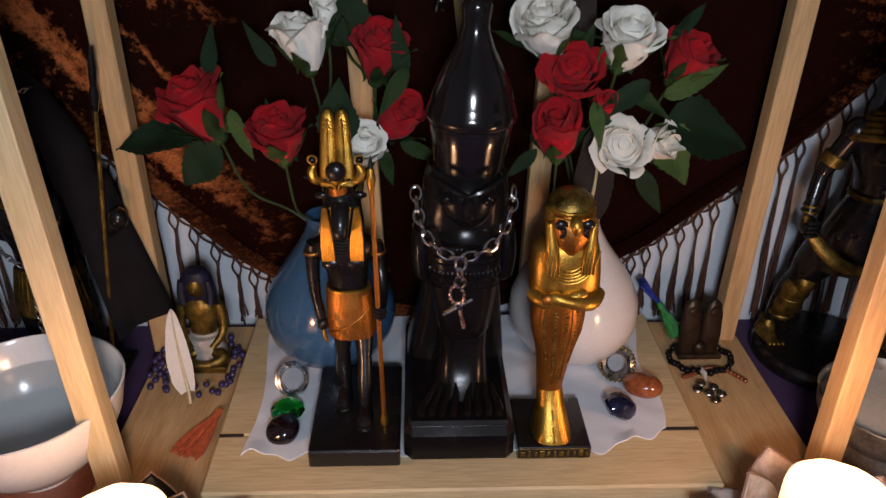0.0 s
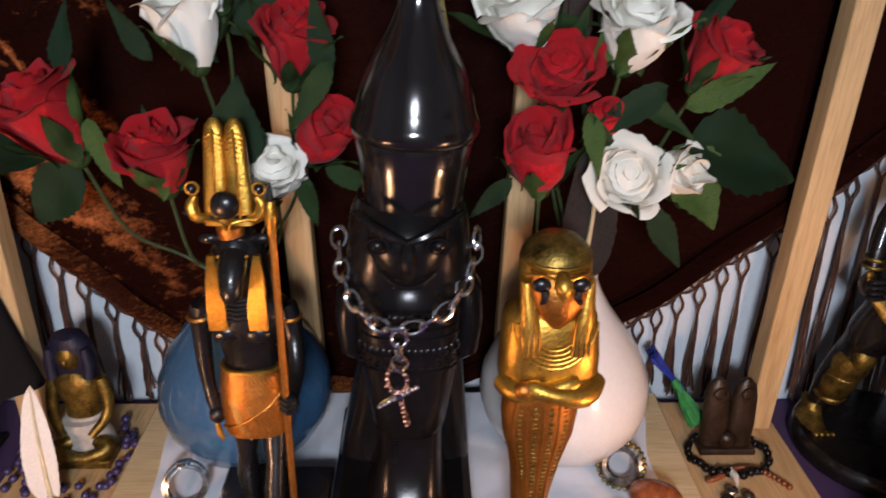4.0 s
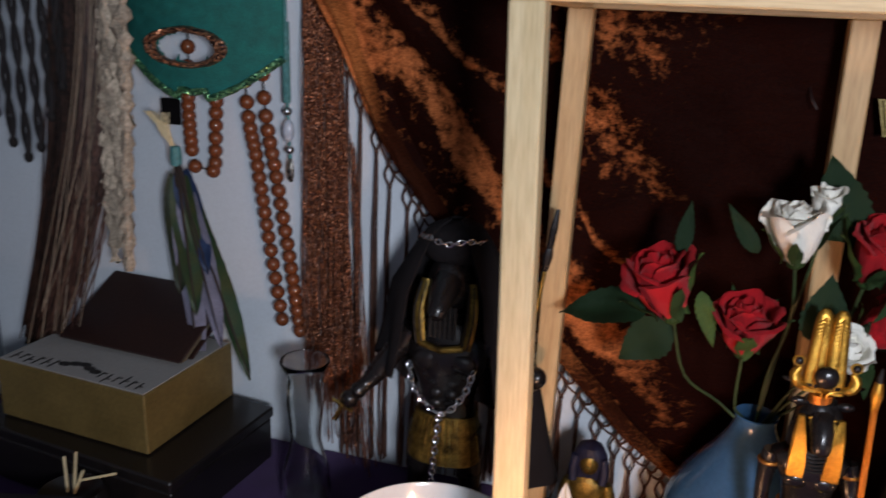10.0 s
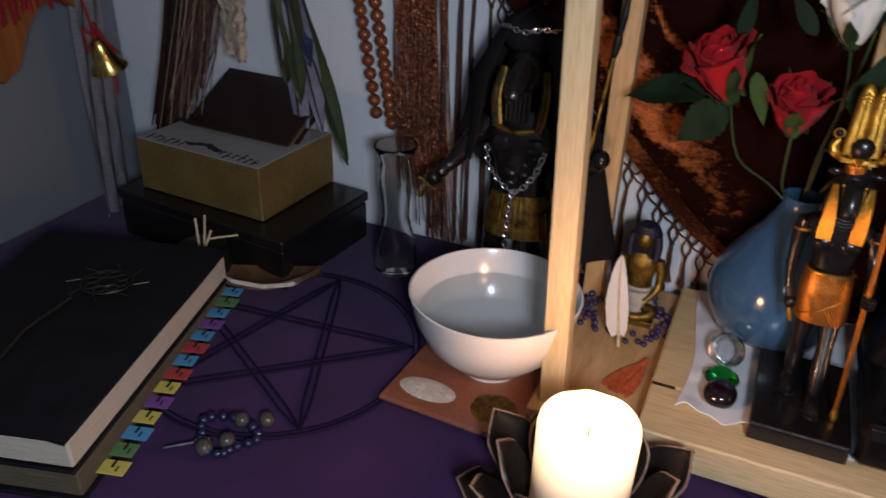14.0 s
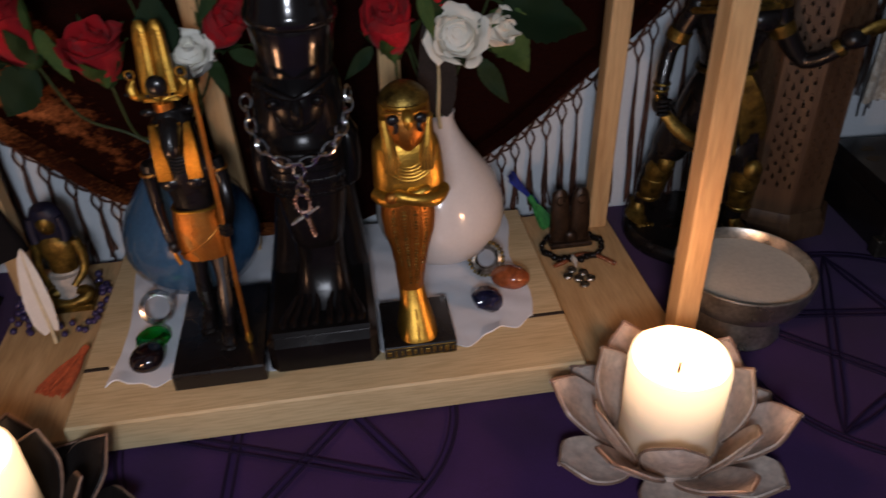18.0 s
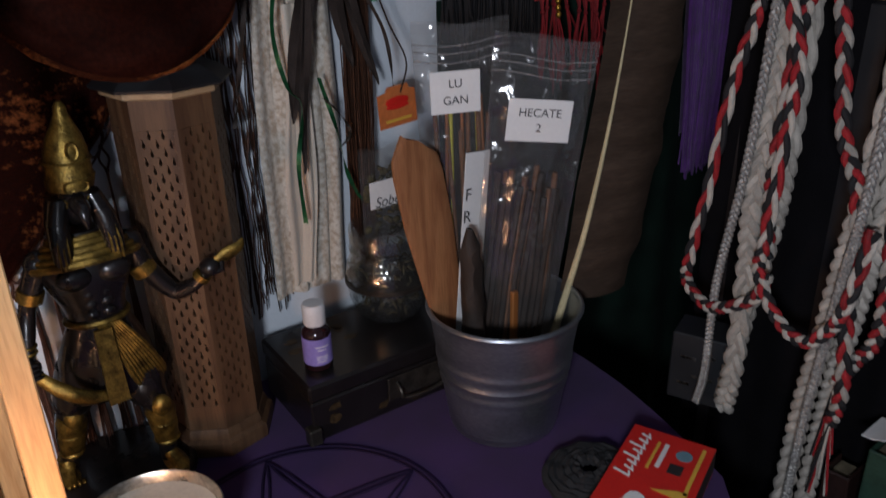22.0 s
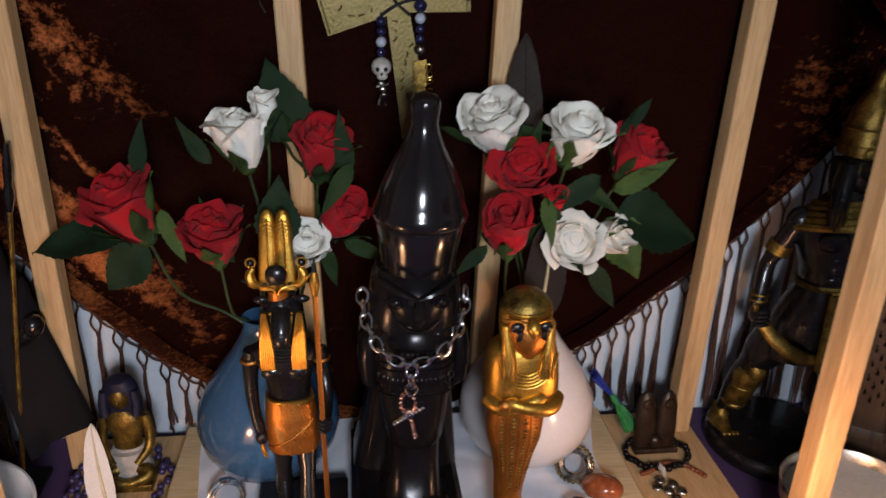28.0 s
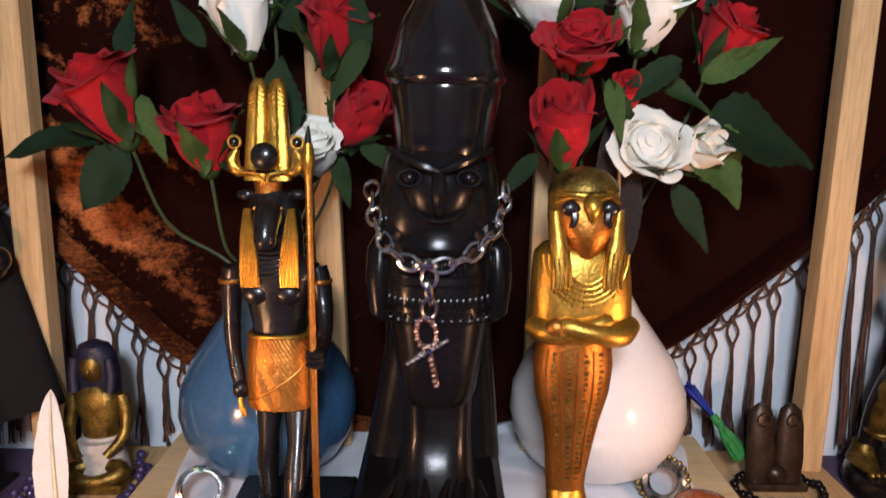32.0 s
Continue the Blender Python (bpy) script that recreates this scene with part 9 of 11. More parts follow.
    for k, (r, z) in enumerate(((0.0300, 0.1735), (0.0272, 0.1770), (0.0245, 0.1805), (0.0215, 0.1838), (0.0185, 0.1868))):
        s.ring((0.288, 0.3700 + 0.0006 * k, z), r, 0.0023, Matrix.Rotation(radians(-13), 3, "X"), 34, 6, 1.0, 0.66)
    for x in (-1, 1):
        s.use(0).loft([(0.288 + x * 0.0145, 0.3560, 0.1750, 0.0052, 0.0036), (0.288 + x * 0.0142, 0.3565, 0.1880, 0.0060, 0.0048), (0.288 + x * 0.0125, 0.3620, 0.2020, 0.0066, 0.0085), (0.288 + x * 0.0085, 0.3680, 0.2150, 0.0062, 0.0100)], 12)
        s.use(1)
        for k in range(3):
            s.tube([(0.288 + x * (0.0118 + 0.0026 * k), 0.3522, 0.1755), (0.288 + x * (0.0116 + 0.0026 * k), 0.3520, 0.1870), (0.288 + x * (0.0108 + 0.0022 * k), 0.3555, 0.1990)], 0.0008, 5)
    # head with a hooked beak
    s.use(0).ball((0.288, 0.3680, 0.2090), (0.0105, 0.0125, 0.0130), 16, 12)
    s.tube(spline([(0.288, 0.3590, 0.2115), (0.288, 0.3520, 0.2095), (0.288, 0.3480, 0.2040), (0.288, 0.3485, 0.1985)], 8), [0.0058, 0.0055, 0.0050, 0.0044, 0.0038, 0.0030, 0.0024, 0.0015, 0.0006], 10)
    s.use(1)
    for x in (-1, 1):
        s.ring((0.288 + x * 0.0072, 0.3590, 0.2120), 0.0021, 0.0006, Matrix.Rotation(radians(90), 3, "X") @ Matrix.Rotation(radians(x * 30), 3, "Y"), 14, 5)
    # tall crown with a band and an oval boss
    s.use(1).loft([(0.2885, 0.3700, 0.2185, 0.0128, 0.0135), (0.2890, 0.3700, 0.2230, 0.0136, 0.0140), (0.2893, 0.3700, 0.2265, 0.0128, 0.0132), (0.2895, 0.3700, 0.2320, 0.0125, 0.0128), (0.2900, 0.3700, 0.2400, 0.0118, 0.0118), (0.2907, 0.3700, 0.2480, 0.0095, 0.0095), (0.2914, 0.3700, 0.2545, 0.0062, 0.0062), (0.2918, 0.3700, 0.2600, 0.0038, 0.0038), (0.2920, 0.3700, 0.2640, 0.0034, 0.0034), (0.2920, 0.3700, 0.2668, 0.0016, 0.0016)], 22)
    s.use(2)
    for z in (0.2245, 0.2345):
        s.ring((0.2893, 0.3700, z), 0.0130, 0.0009, None, 26, 6)
    for x in (-0.0038, 0.0038):
        s.ring((0.2888 + x, 0.3572, 0.2212), 0.0028, 0.0008, Matrix.Rotation(radians(90), 3, "X"), 14, 5)
    s.ring((0.2908, 0.3583, 0.2410), 0.0036, 0.0010, Matrix.Rotation(radians(82), 3, "X"), 16, 5, 0.8, 1.25)
    # the arm with the sword
    s.use(0).ball((0.2625, 0.373, 0.1755), (0.0082, 0.0082, 0.0095), 12, 8)
    s.tube(spline([(0.2615, 0.373, 0.1740), (0.2545, 0.377, 0.1560), (0.2510, 0.379, 0.1450), (0.2465, 0.374, 0.1290), (0.2450, 0.371, 0.1210)], 10), [0.0067, 0.0065, 0.0061, 0.0058, 0.0050, 0.0049, 0.0050, 0.0047, 0.0041, 0.0036, 0.0035], 12)
    s.ball((0.2445, 0.368, 0.1150), (0.0056, 0.0066, 0.0066), 12, 8)
    for k in range(4):
        s.ball((0.2445, 0.3625, 0.1195 - 0.0030 * k), (0.0052, 0.0026, 0.0016), 8, 6)
    s.use(1).tube([(0.2560, 0.3765, 0.1600), (0.2538, 0.3775, 0.1535)], 0.0076, 14)
    for k in range(2):
        s.ring((0.2453 + 0.0005 * k, 0.3722, 0.1235 + 0.004 * k), 0.0046, 0.0010, None, 16, 6)
    s.use(2).tube(spline([(0.2405, 0.3660, 0.1230), (0.2445, 0.3650, 0.1130), (0.2540, 0.3590, 0.1010), (0.2660, 0.3530, 0.0930), (0.2800, 0.3520, 0.0890), (0.2880, 0.3520, 0.0885)], 16), [0.0016, 0.0018, 0.0024, 0.0030, 0.0036, 0.0040, 0.0044, 0.0046, 0.0046, 0.0046, 0.0044, 0.0042, 0.0038, 0.0034, 0.0028, 0.0022, 0.0016], 10, 0.45, up=(0, 1, 0))
    # the arm that offers the plume
    s.use(0).ball((0.3140, 0.371, 0.1755), (0.0082, 0.0082, 0.0095), 12, 8)
    s.tube(spline([(0.3150, 0.371, 0.1740), (0.3200, 0.370, 0.1580), (0.3300, 0.367, 0.1420), (0.3360, 0.364, 0.1370), (0.3440, 0.355, 0.1430), (0.3520, 0.350, 0.1520)], 12), [0.0070, 0.0070, 0.0067, 0.0064, 0.0062, 0.0058, 0.0054, 0.0054, 0.0053, 0.0046, 0.0042, 0.0037, 0.0037], 12)
    s.ball((0.3535, 0.349, 0.1545), (0.0070, 0.0070, 0.0062), 12, 8)
    for k in range(4):
        s.tube([(0.3530, 0.3445 + 0.002 * k, 0.1515 + 0.0012 * k), (0.3590, 0.3430 + 0.002 * k, 0.1530 + 0.0012 * k), (0.3600, 0.3455 + 0.002 * k, 0.1575 + 0.001 * k)], 0.0017, 6)
    s.use(1).tube([(0.3165, 0.3705, 0.1615), (0.3200, 0.3700, 0.1545)], 0.0082, 14)
    s.tube([(0.3470, 0.3525, 0.1470), (0.3495, 0.3510, 0.1500)], 0.0058, 12)
    s.tube(spline([(0.3480, 0.3490, 0.1545), (0.3560, 0.3475, 0.1570), (0.3640, 0.3460, 0.1610), (0.3720, 0.3450, 0.1640), (0.3760, 0.3450, 0.1690)], 12), [0.0016, 0.0018, 0.0022, 0.0030, 0.0038, 0.0044, 0.0046, 0.0046, 0.0044, 0.0040, 0.0032, 0.0022, 0.0010], 10, 0.45, up=(0, 1, 0))
    return solid("warrior_statue", s, [M["resin_black"], M["gold_dark"], M["gold_dark"]], "black and worn-gold falcon-headed warrior with a tall crown", "statue", angle=45)


sword_statue()

# ---------------------------------------------------------------- incense tower
def octagon(r, z, turn=22.5):
    return [Vector((r / math.cos(math.pi / 8) * math.cos(radians(turn + 45 * k)), r / math.cos(math.pi / 8) * math.sin(radians(turn + 45 * k)), z)) for k in range(8)]


tower = thing("incense_tower", "eight-sided dark wooden incense tower pierced with drop-shaped holes", "incense burner", Matrix.Translation((0.360, 0.398, 0.0)) @ Matrix.Rotation(radians(10), 4, "Z"))
part("base", Shape().rings([octagon(0.0375, 0.0), octagon(0.0378, 0.006), octagon(0.0372, 0.0105), octagon(0.0338, 0.0125), octagon(0.0338, 0.0155), octagon(0.0322, 0.0200)]), M["tower_wood"], tower, angle=20)


def pierced_side(w, z0, z1, cols, rows, lo, hi):
    """One board with rows of drop-shaped holes cut through it."""
    s = Shape()
    th = 0.0030
    for (a, b) in ((z0, lo), (hi, z1)):
        s.box((0, th / 2, (a + b) / 2), (w, th, b - a), 0.0002)
    cw, ch = (w - 0.0055) / cols, (hi - lo) / rows
    for x in (-1, 1):
        s.box((x * (w / 2 - 0.001375), th / 2, (lo + hi) / 2), (0.00275, th, hi - lo), 0.0002)
    for c in range(cols):
        for r in range(rows):
            x0, zz = -w / 2 + 0.00275 + c * cw, lo + r * ch
            mx, mz = x0 + cw / 2, zz + ch * 0.45
            out = [(x0 + cw, mz), (x0 + cw, zz + ch), (mx, zz + ch), (x0, zz + ch), (x0, mz), (x0, zz), (mx, zz), (x0 + cw, zz)]
            if (c + r) % 2:
                s.add([(p[0], 0, p[1]) for p in out[1::2]], [(3, 2, 1, 0)][:1] if False else [(0, 1, 2, 3)])
                continue
            hole = []
            for k in range(8):
                a = TAU * k / 8
                hole.append((mx + cw * 0.27 * math.cos(a) * (0.55 if k in (1, 3) else 1), mz + ch * (0.72 if k == 2 else 0.42) * math.sin(a)))
            vs = [(p[0], 0, p[1]) for p in out] + [(p[0], 0, p[1]) for p in hole] + [(p[0], th, p[1]) for p in hole]
            fs = []
            for k in range(8):
                j = (k + 1) % 8
                fs.append((k, j, 8 + j, 8 + k))
                fs.append((8 + k, 8 + j, 16 + j, 16 + k))
            s.add(vs, fs)
    return s


SIDE = mesh_of("side_panel", pierced_side(2 * 0.0318 * math.tan(math.pi / 8), 0.020, 0.2590, 5, 36, 0.040, 0.240), M["tower_wood"], 30)
for k in range(8):
    ob = new("side_panel", SIDE)
    ob.parent = tower
    ob.matrix_basis = Matrix.Rotation(radians(45 * k), 4, "Z") @ Matrix.Translation((0, -0.0318, 0))
part("rim", Shape().rings([octagon(0.0335, 0.2590), octagon(0.0350, 0.2600), octagon(0.0350, 0.2630), octagon(0.0335, 0.2640)]), M["tower_pale"], tower, "pale wooden rim", angle=20)
part("roof", Shape().rings([octagon(0.0400, 0.2642), octagon(0.0405, 0.2660), octagon(0.0330, 0.2720), octagon(0.0200, 0.2790), octagon(0.0060, 0.2840), octagon(0.0050, 0.2880)]), M["shelf"], tower, "black roof", angle=20)

# ---------------------------------------------------------------- black chest with the oil bottle and the jar
CH = Matrix.Translation((0.403, 0.330, 0.0)) @ Matrix.Rotation(radians(-4), 4, "Z")
chest = thing("lacquer_chest", "low black lacquered chest with faded gilt patches, beside the wall", "chest", CH)
part("body", Shape().box((0.090, 0.043, 0.0180), (0.180, 0.086, 0.034), 0.0015), M["lacquer"], chest)
part("lid", Shape().box((0.090, 0.043, 0.0430), (0.182, 0.088, 0.0140), 0.0020), M["lacquer"], chest)
hd = Shape().tube(spline([(0.070, -0.003, 0.028), (0.070, -0.009, 0.024), (0.072, -0.010, 0.018), (0.090, -0.011, 0.0165), (0.108, -0.010, 0.018), (0.110, -0.009, 0.024), (0.110, -0.003, 0.028)], 20), 0.0016, 7)
part("handle", hd, M["dull_metal"], chest, "dull metal drop handle")
part("handle_plate", Shape().box((0.090, -0.0012, 0.0225), (0.054, 0.0014, 0.020), 0.0005), M["dull_metal"], chest, "dull metal plate")
rd = random.Random(71)
for k in range(16):
    onx = k % 2
    sh = Shape()
    n = 9
    u, w = rd.uniform(0.008, 0.165), rd.uniform(0.010, 0.075)
    ol = [(rd.uniform(0.5, 1) * 0.007 * math.cos(TAU * j / n), rd.uniform(0.4, 1) * 0.005 * math.sin(TAU * j / n)) for j in range(n)]
    if onx:
        sh.prism(ol, 0, 0.0004, Matrix.Translation((u, w, 0.0500)))
    else:
        sh.prism(ol, 0, 0.0004, Matrix.Translation((u, -0.0002 if rd.random() < 0.6 else -0.0003, rd.uniform(0.008, 0.030))) @ Matrix.Rotation(radians(90), 4, "X"))
    part("gilt_patch", sh, M["gilt_worn"] if "gilt_worn" in M else M["dull_metal"], chest, "worn gilt patch")
part("corner", Shape().box((0.0, 0.0, 0.0090), (0.010, 0.010, 0.014), 0.0012), M["dull_metal"], chest, "dull metal corner")

oil = thing("oil_bottle", "small dark bottle with a violet label and white cap", "bottle", Matrix.Translation((0.4240, 0.3520, 0.0506)))
part("glass_body", Shape().lathe([(0.0, 0.0), (0.0098, 0.0), (0.0105, 0.0010), (0.0105, 0.0280), (0.0098, 0.0312), (0.0072, 0.0335), (0.0068, 0.0370), (0.0, 0.0370)], 32), M["amber_dark"], oil)
part("label", Shape().lathe([(0.01062, 0.0050), (0.01082, 0.0052), (0.01082, 0.0262), (0.01062, 0.0264)], 32), M["bottle_violet"], oil, "violet printed label")
for z, w in ((0.0200, 0.5), (0.0175, 0.3), (0.0120, 0.42), (0.0100, 0.42), (0.0080, 0.36)):
    ol = [(-1.75 - w + 2 * w * k / 8) for k in range(9)]
    s = Shape().rings([[Vector((0.0109 * math.cos(a), 0.0109 * math.sin(a), z + dz)) for a in ol] for dz in (0, 0.0007)], closed=False)
    part("print_bar", s, M["label_white"], oil, "unreadable pale line of print")
cap = Shape()
cap.lathe([(0.0, 0.0355), (0.0078, 0.0355), (0.0082, 0.0362), (0.0082, 0.0500), (0.0074, 0.0518), (0.0, 0.0521)], 48)
cap.v = [(p[0] * (1 + 0.012 * (i % 2)), p[1] * (1 + 0.012 * (i % 2)), p[2]) for i, p in enumerate(cap.v)]
part("cap", cap, M["cap_white"], oil, "white ribbed cap")

jar = thing("herb_jar", "round glass jar of dark dried herbs on the chest", "jar", Matrix.Translation((0.512, 0.385, 0.0506)))
part("glass_body", Shape().lathe([(0.0, 0.0), (0.022, 0.0), (0.027, 0.004), (0.0325, 0.018), (0.0345, 0.034), (0.0335, 0.046), (0.0290, 0.056), (0.0275, 0.060), (0.0280, 0.072), (0.0262, 0.072), (0.0255, 0.060), (0.0312, 0.045), (0.0322, 0.034), (0.0300, 0.018), (0.0240, 0.005), (0.0, 0.003)], 40), M["jar_glass"], jar)
hb = Shape()
rd = random.Random(72)
for k in range(260):
    a, q, z = rd.random() * TAU, rd.random() ** 0.4, rd.uniform(0.008, 0.054)
    R = q * (0.0215 + 0.008 * math.sin(min(1, z / 0.045) * 1.7))
    c = Vector((R * math.cos(a), R * math.sin(a), z))
    d = Vector((rd.uniform(-1, 1), rd.uniform(-1, 1), rd.uniform(-1, 1))).normalized() * rd.uniform(0.002, 0.005)
    hb.tube([c - d, c + d * 0.2 + Vector((0, 0, 0.0006)), c + d], [0.0006, 0.0011, 0.0004], 4, 0.4)
tagged(part("herbs", hb, M["herb"], jar, "dark dried herbs"), kind="stuff")
part("band", Shape().lathe([(0.0350, 0.0305), (0.0356, 0.0310), (0.0356, 0.0345), (0.0350, 0.0350)], 40), M["dull_metal"], jar, "dark metal band")
part("collar", Shape().lathe([(0.0262, 0.0795), (0.0270, 0.0795), (0.0292, 0.0785), (0.0298, 0.0765), (0.0298, 0.0665), (0.0290, 0.0660), (0.0284, 0.0720), (0.0262, 0.0730)], 40), M["jar_glass"], jar, "thick glass neck")
for z in (0.0680, 0.0705):
    part("thread", Shape().ring((0, 0, z - 0.009), 0.0292, 0.0010, None, 40, 6), M["glass"], jar, "glass screw thread")


def wavy_bag(w0, w1, hgt, seed, bulge):
    def fn(u, v):
        w = lerp(w0, w1, v)
        q = math.sin(math.pi * u) * math.sin(math.pi * min(1, v * 1.05)) ** 0.5
        return ((u - 0.5) * w, -bulge * q + 0.0022 * noise.noise(Vector((u * 7, v * 9, seed))), hgt * v + 0.002 * math.sin(u * 5 + seed))
    return fn


def zip_bag(name, label, at, w0, w1, hgt, seed, fill, bulge=0.007, text=(), lab=None, turn=0.0, tilt=0.0):
    """A clear grip-seal bag: two sheets of film, the seal, what it holds and its label."""
    t = thing(name, label, "bag", Matrix.Translation(at) @ Matrix.Rotation(radians(turn), 4, "Z") @ Matrix.Rotation(radians(tilt), 4, "Y"))
    fr, bk = wavy_bag(w0, w1, hgt, seed, bulge), wavy_bag(w0, w1, hgt, seed + 5, -bulge * 0.6)
    part("front_film", Shape().sheet(fr, 24, 40, 0.0002), M["film"], t)
    part("back_film", Shape().sheet(bk, 24, 40, 0.0002), M["film"], t)
    for k in (0.90, 0.925, 0.945):
        part("seal", Shape().tube([Vector(fr(u / 20, k)) + Vector((0, -0.0004, 0)) for u in range(21)], 0.0004, 6), M["seal_film"], t, "ribbed grip seal")
    rd = random.Random(int(seed * 10))
    for m, n, top, r in fill:
        for k in range(n):
            x = (-0.38 + 0.76 * (k + 0.5) / n) * w0 + rd.uniform(-0.001, 0.001)
            y = rd.uniform(-0.35, 0.35) * bulge
            z1 = hgt * (top + rd.uniform(-0.05, 0.03))
            part("incense_stick", Shape().tube([(x, y, hgt * 0.02), (x + rd.uniform(-0.002, 0.002), y, z1 * 0.5), (x * 1.03 + rd.uniform(-0.003, 0.003), y, z1)], r, 6), M[m], t)
    if lab:
        lx, lz, lw, lh = lab
        y = min(fr(0.5 + lx / w1 + q * lw / w1, lz / hgt)[1] for q in (-0.3, 0, 0.3)) - 0.0012
        card = part("label", Shape().box((lx, y, lz), (lw, 0.0005, lh), 0.0002), M["label_white"], t, "white printed label")
        for s_, dz, size in text:
            letter(s_, size, (lx, y - 0.0004, lz + dz), card)
    return t


def letter(words, size, at, parent, mat="text_dark", turn=None, shear=0.0, align="CENTER"):
    cu = bpy.data.curves.new("lettering", "FONT")
    cu.body, cu.size, cu.align_x, cu.align_y, cu.extrude, cu.shear = words, size, align, "CENTER", 0.0001, shear
    cu.materials.append(M[mat])
    ob = new("lettering", cu)
    ob.parent = parent
    ob.matrix_basis = Matrix.Translation(at) @ (turn or Matrix.Rotation(radians(90), 4, "X"))
    return tagged(ob)


pk = thing("plastic_packet", "clear plastic packet with a handwritten white label, standing on the jar", "packet", Matrix.Translation((0.512, 0.382, 0.1200)))
pf = wavy_bag(0.044, 0.046, 0.074, 3.3, 0.006)
part("front_film", Shape().sheet(pf, 16, 20, 0.0002), M["film"], pk)
part("back_film", Shape().sheet(wavy_bag(0.044, 0.046, 0.074, 8.1, -0.005), 16, 20, 0.0002), M["film"], pk)
fo = Shape()
rd = random.Random(73)
for k in range(60):
    c = Vector((rd.uniform(-0.019, 0.019), rd.uniform(-0.004, 0.003), rd.uniform(0.004, 0.060)))
    fo.ball(c, (0.0035, 0.0018, 0.0028), 6, 5, Euler((rd.random() * 3, rd.random() * 3, 0)).to_matrix())
tagged(part("resin_pieces", fo, M["herb"], pk, "dark green dried pieces"), kind="stuff")
lb = part("label", Shape().box((-0.003, -0.0085, 0.0400), (0.034, 0.0005, 0.0215), 0.0002), M["label_white"], pk, "white handwritten label")
letter("Sobek", 0.0115, (-0.0020, -0.0090, 0.0335), lb, shear=0.25)

tag = thing("paper_tag", "orange printed paper tag with a red emblem above the packet", "tag", Matrix.Translation((0.5300, 0.3850, 0.2065)) @ Matrix.Rotation(radians(-4), 4, "Y"))
part("card", Shape().prism([(-0.0175, 0.0), (0.0175, 0.0), (0.0175, 0.026), (0.0120, 0.0275), (0.0110, 0.0310), (-0.0080, 0.0310), (-0.0095, 0.0275), (-0.0175, 0.026)], 0, 0.0006, Matrix.Rotation(radians(90), 4, "X")), M["tag_orange"], tag)
em = Shape()
for k in range(5):
    a = -0.9 + 0.45 * k
    em.ball((0.0085 * math.sin(a), -0.0010, 0.0175 + 0.003 * math.cos(a)), (0.0042, 0.0003, 0.0028), 10, 6)
em.ball((0, -0.0010, 0.0155), (0.0110, 0.0003, 0.0022), 12, 6)
part("emblem", em, M["match_red"], tag, "plain red emblem")
part("print_bar", Shape().box((0, -0.0010, 0.0050), (0.024, 0.0004, 0.0022), 0.0001), M["match_yellow"], tag, "unreadable line of print")
part("string", Shape().tube(spline([(0.0035, -0.001, 0.0250), (0.0105, -0.003, 0.0480), (-0.002, -0.002, 0.0800), (-0.018, 0.0, 0.1350)], 14), 0.0007, 5), M["bark_dark"], tag, "dark string")

# ---------------------------------------------------------------- bucket and what stands in it
BX, BY = 0.533, 0.268
bucket = thing("metal_bucket", "small galvanised bucket with pressed ribs, full of incense bags", "bucket", Matrix.Translation((BX, BY, 0.0008)))
prof = [(0.0, 0.0022), (0.0385, 0.0022), (0.0392, 0.0), (0.0404, 0.0), (0.0408, 0.003)]
for k in range(40):
    z = 0.004 + 0.090 * k / 39
    r = lerp(0.0410, 0.0548, z / 0.0975)
    for c in (0.040, 0.050, 0.060):
        r += 0.0013 * math.exp(-((z - c) / 0.0021) ** 2)
    prof.append((r, z))
prof += [(0.0552, 0.0960)]
inner = [(0.0535, 0.0965), (0.0470, 0.0550), (0.0398, 0.0050), (0.0, 0.0040)]
part("bucket_wall", Shape().lathe(prof + inner, 64), M["zinc"], bucket)
part("rolled_rim", Shape().ring((0, 0, 0.0975), 0.0552, 0.0019, None, 64, 8), M["zinc"], bucket, "rolled metal rim")

sp = thing("wooden_spatula", "flat red-brown wooden spatula standing in the bucket", "spatula")
blade = []
for k in range(17):
    v = k / 16
    c = Vector((lerp(0.5120, 0.4790, v), lerp(0.292, 0.300, v), lerp(0.030, 0.2230, v)))
    w = lerp(0.0085, 0.0200, min(1, v * 1.5)) * (1 if v < 0.9 else 1 - 0.6 * ((v - 0.9) / 0.1) ** 2)
    ring_ = []
    for j in range(12):
        a = TAU * (j + 0.5) / 12
        ring_.append(c + Vector((w * math.copysign(abs(math.cos(a)) ** 0.5, math.cos(a)), 0.0024 * math.copysign(abs(math.sin(a)) ** 0.6, math.sin(a)), (0.010 * (math.cos(a)) if v > 0.96 else 0) * -0.4)))
    blade.append(ring_)
part("blade", Shape().rings(blade), M["spat_wood"], sp)
solid("charred_stick", Shape().tube(spline([(0.5080, 0.270, 0.025), (0.5070, 0.272, 0.090), (0.5065, 0.274, 0.130), (0.5065, 0.275, 0.160)], 14), [0.0085, 0.0086, 0.0088, 0.0090, 0.0090, 0.0088, 0.0086, 0.0084, 0.0082, 0.0080, 0.0076, 0.0072, 0.0066, 0.0050, 0.0026], 9).rough(0.0022, 160), M["bark_dark"], "charred dark wooden stick standing in the bucket", "stick")
solid("cedar_stick", Shape().box((0.5370, 0.262, 0.066), (0.006, 0.004, 0.085), 0.001).move(Matrix.Identity(4)), M["stand_wood"], "short orange-brown stick standing in the bucket", "stick")

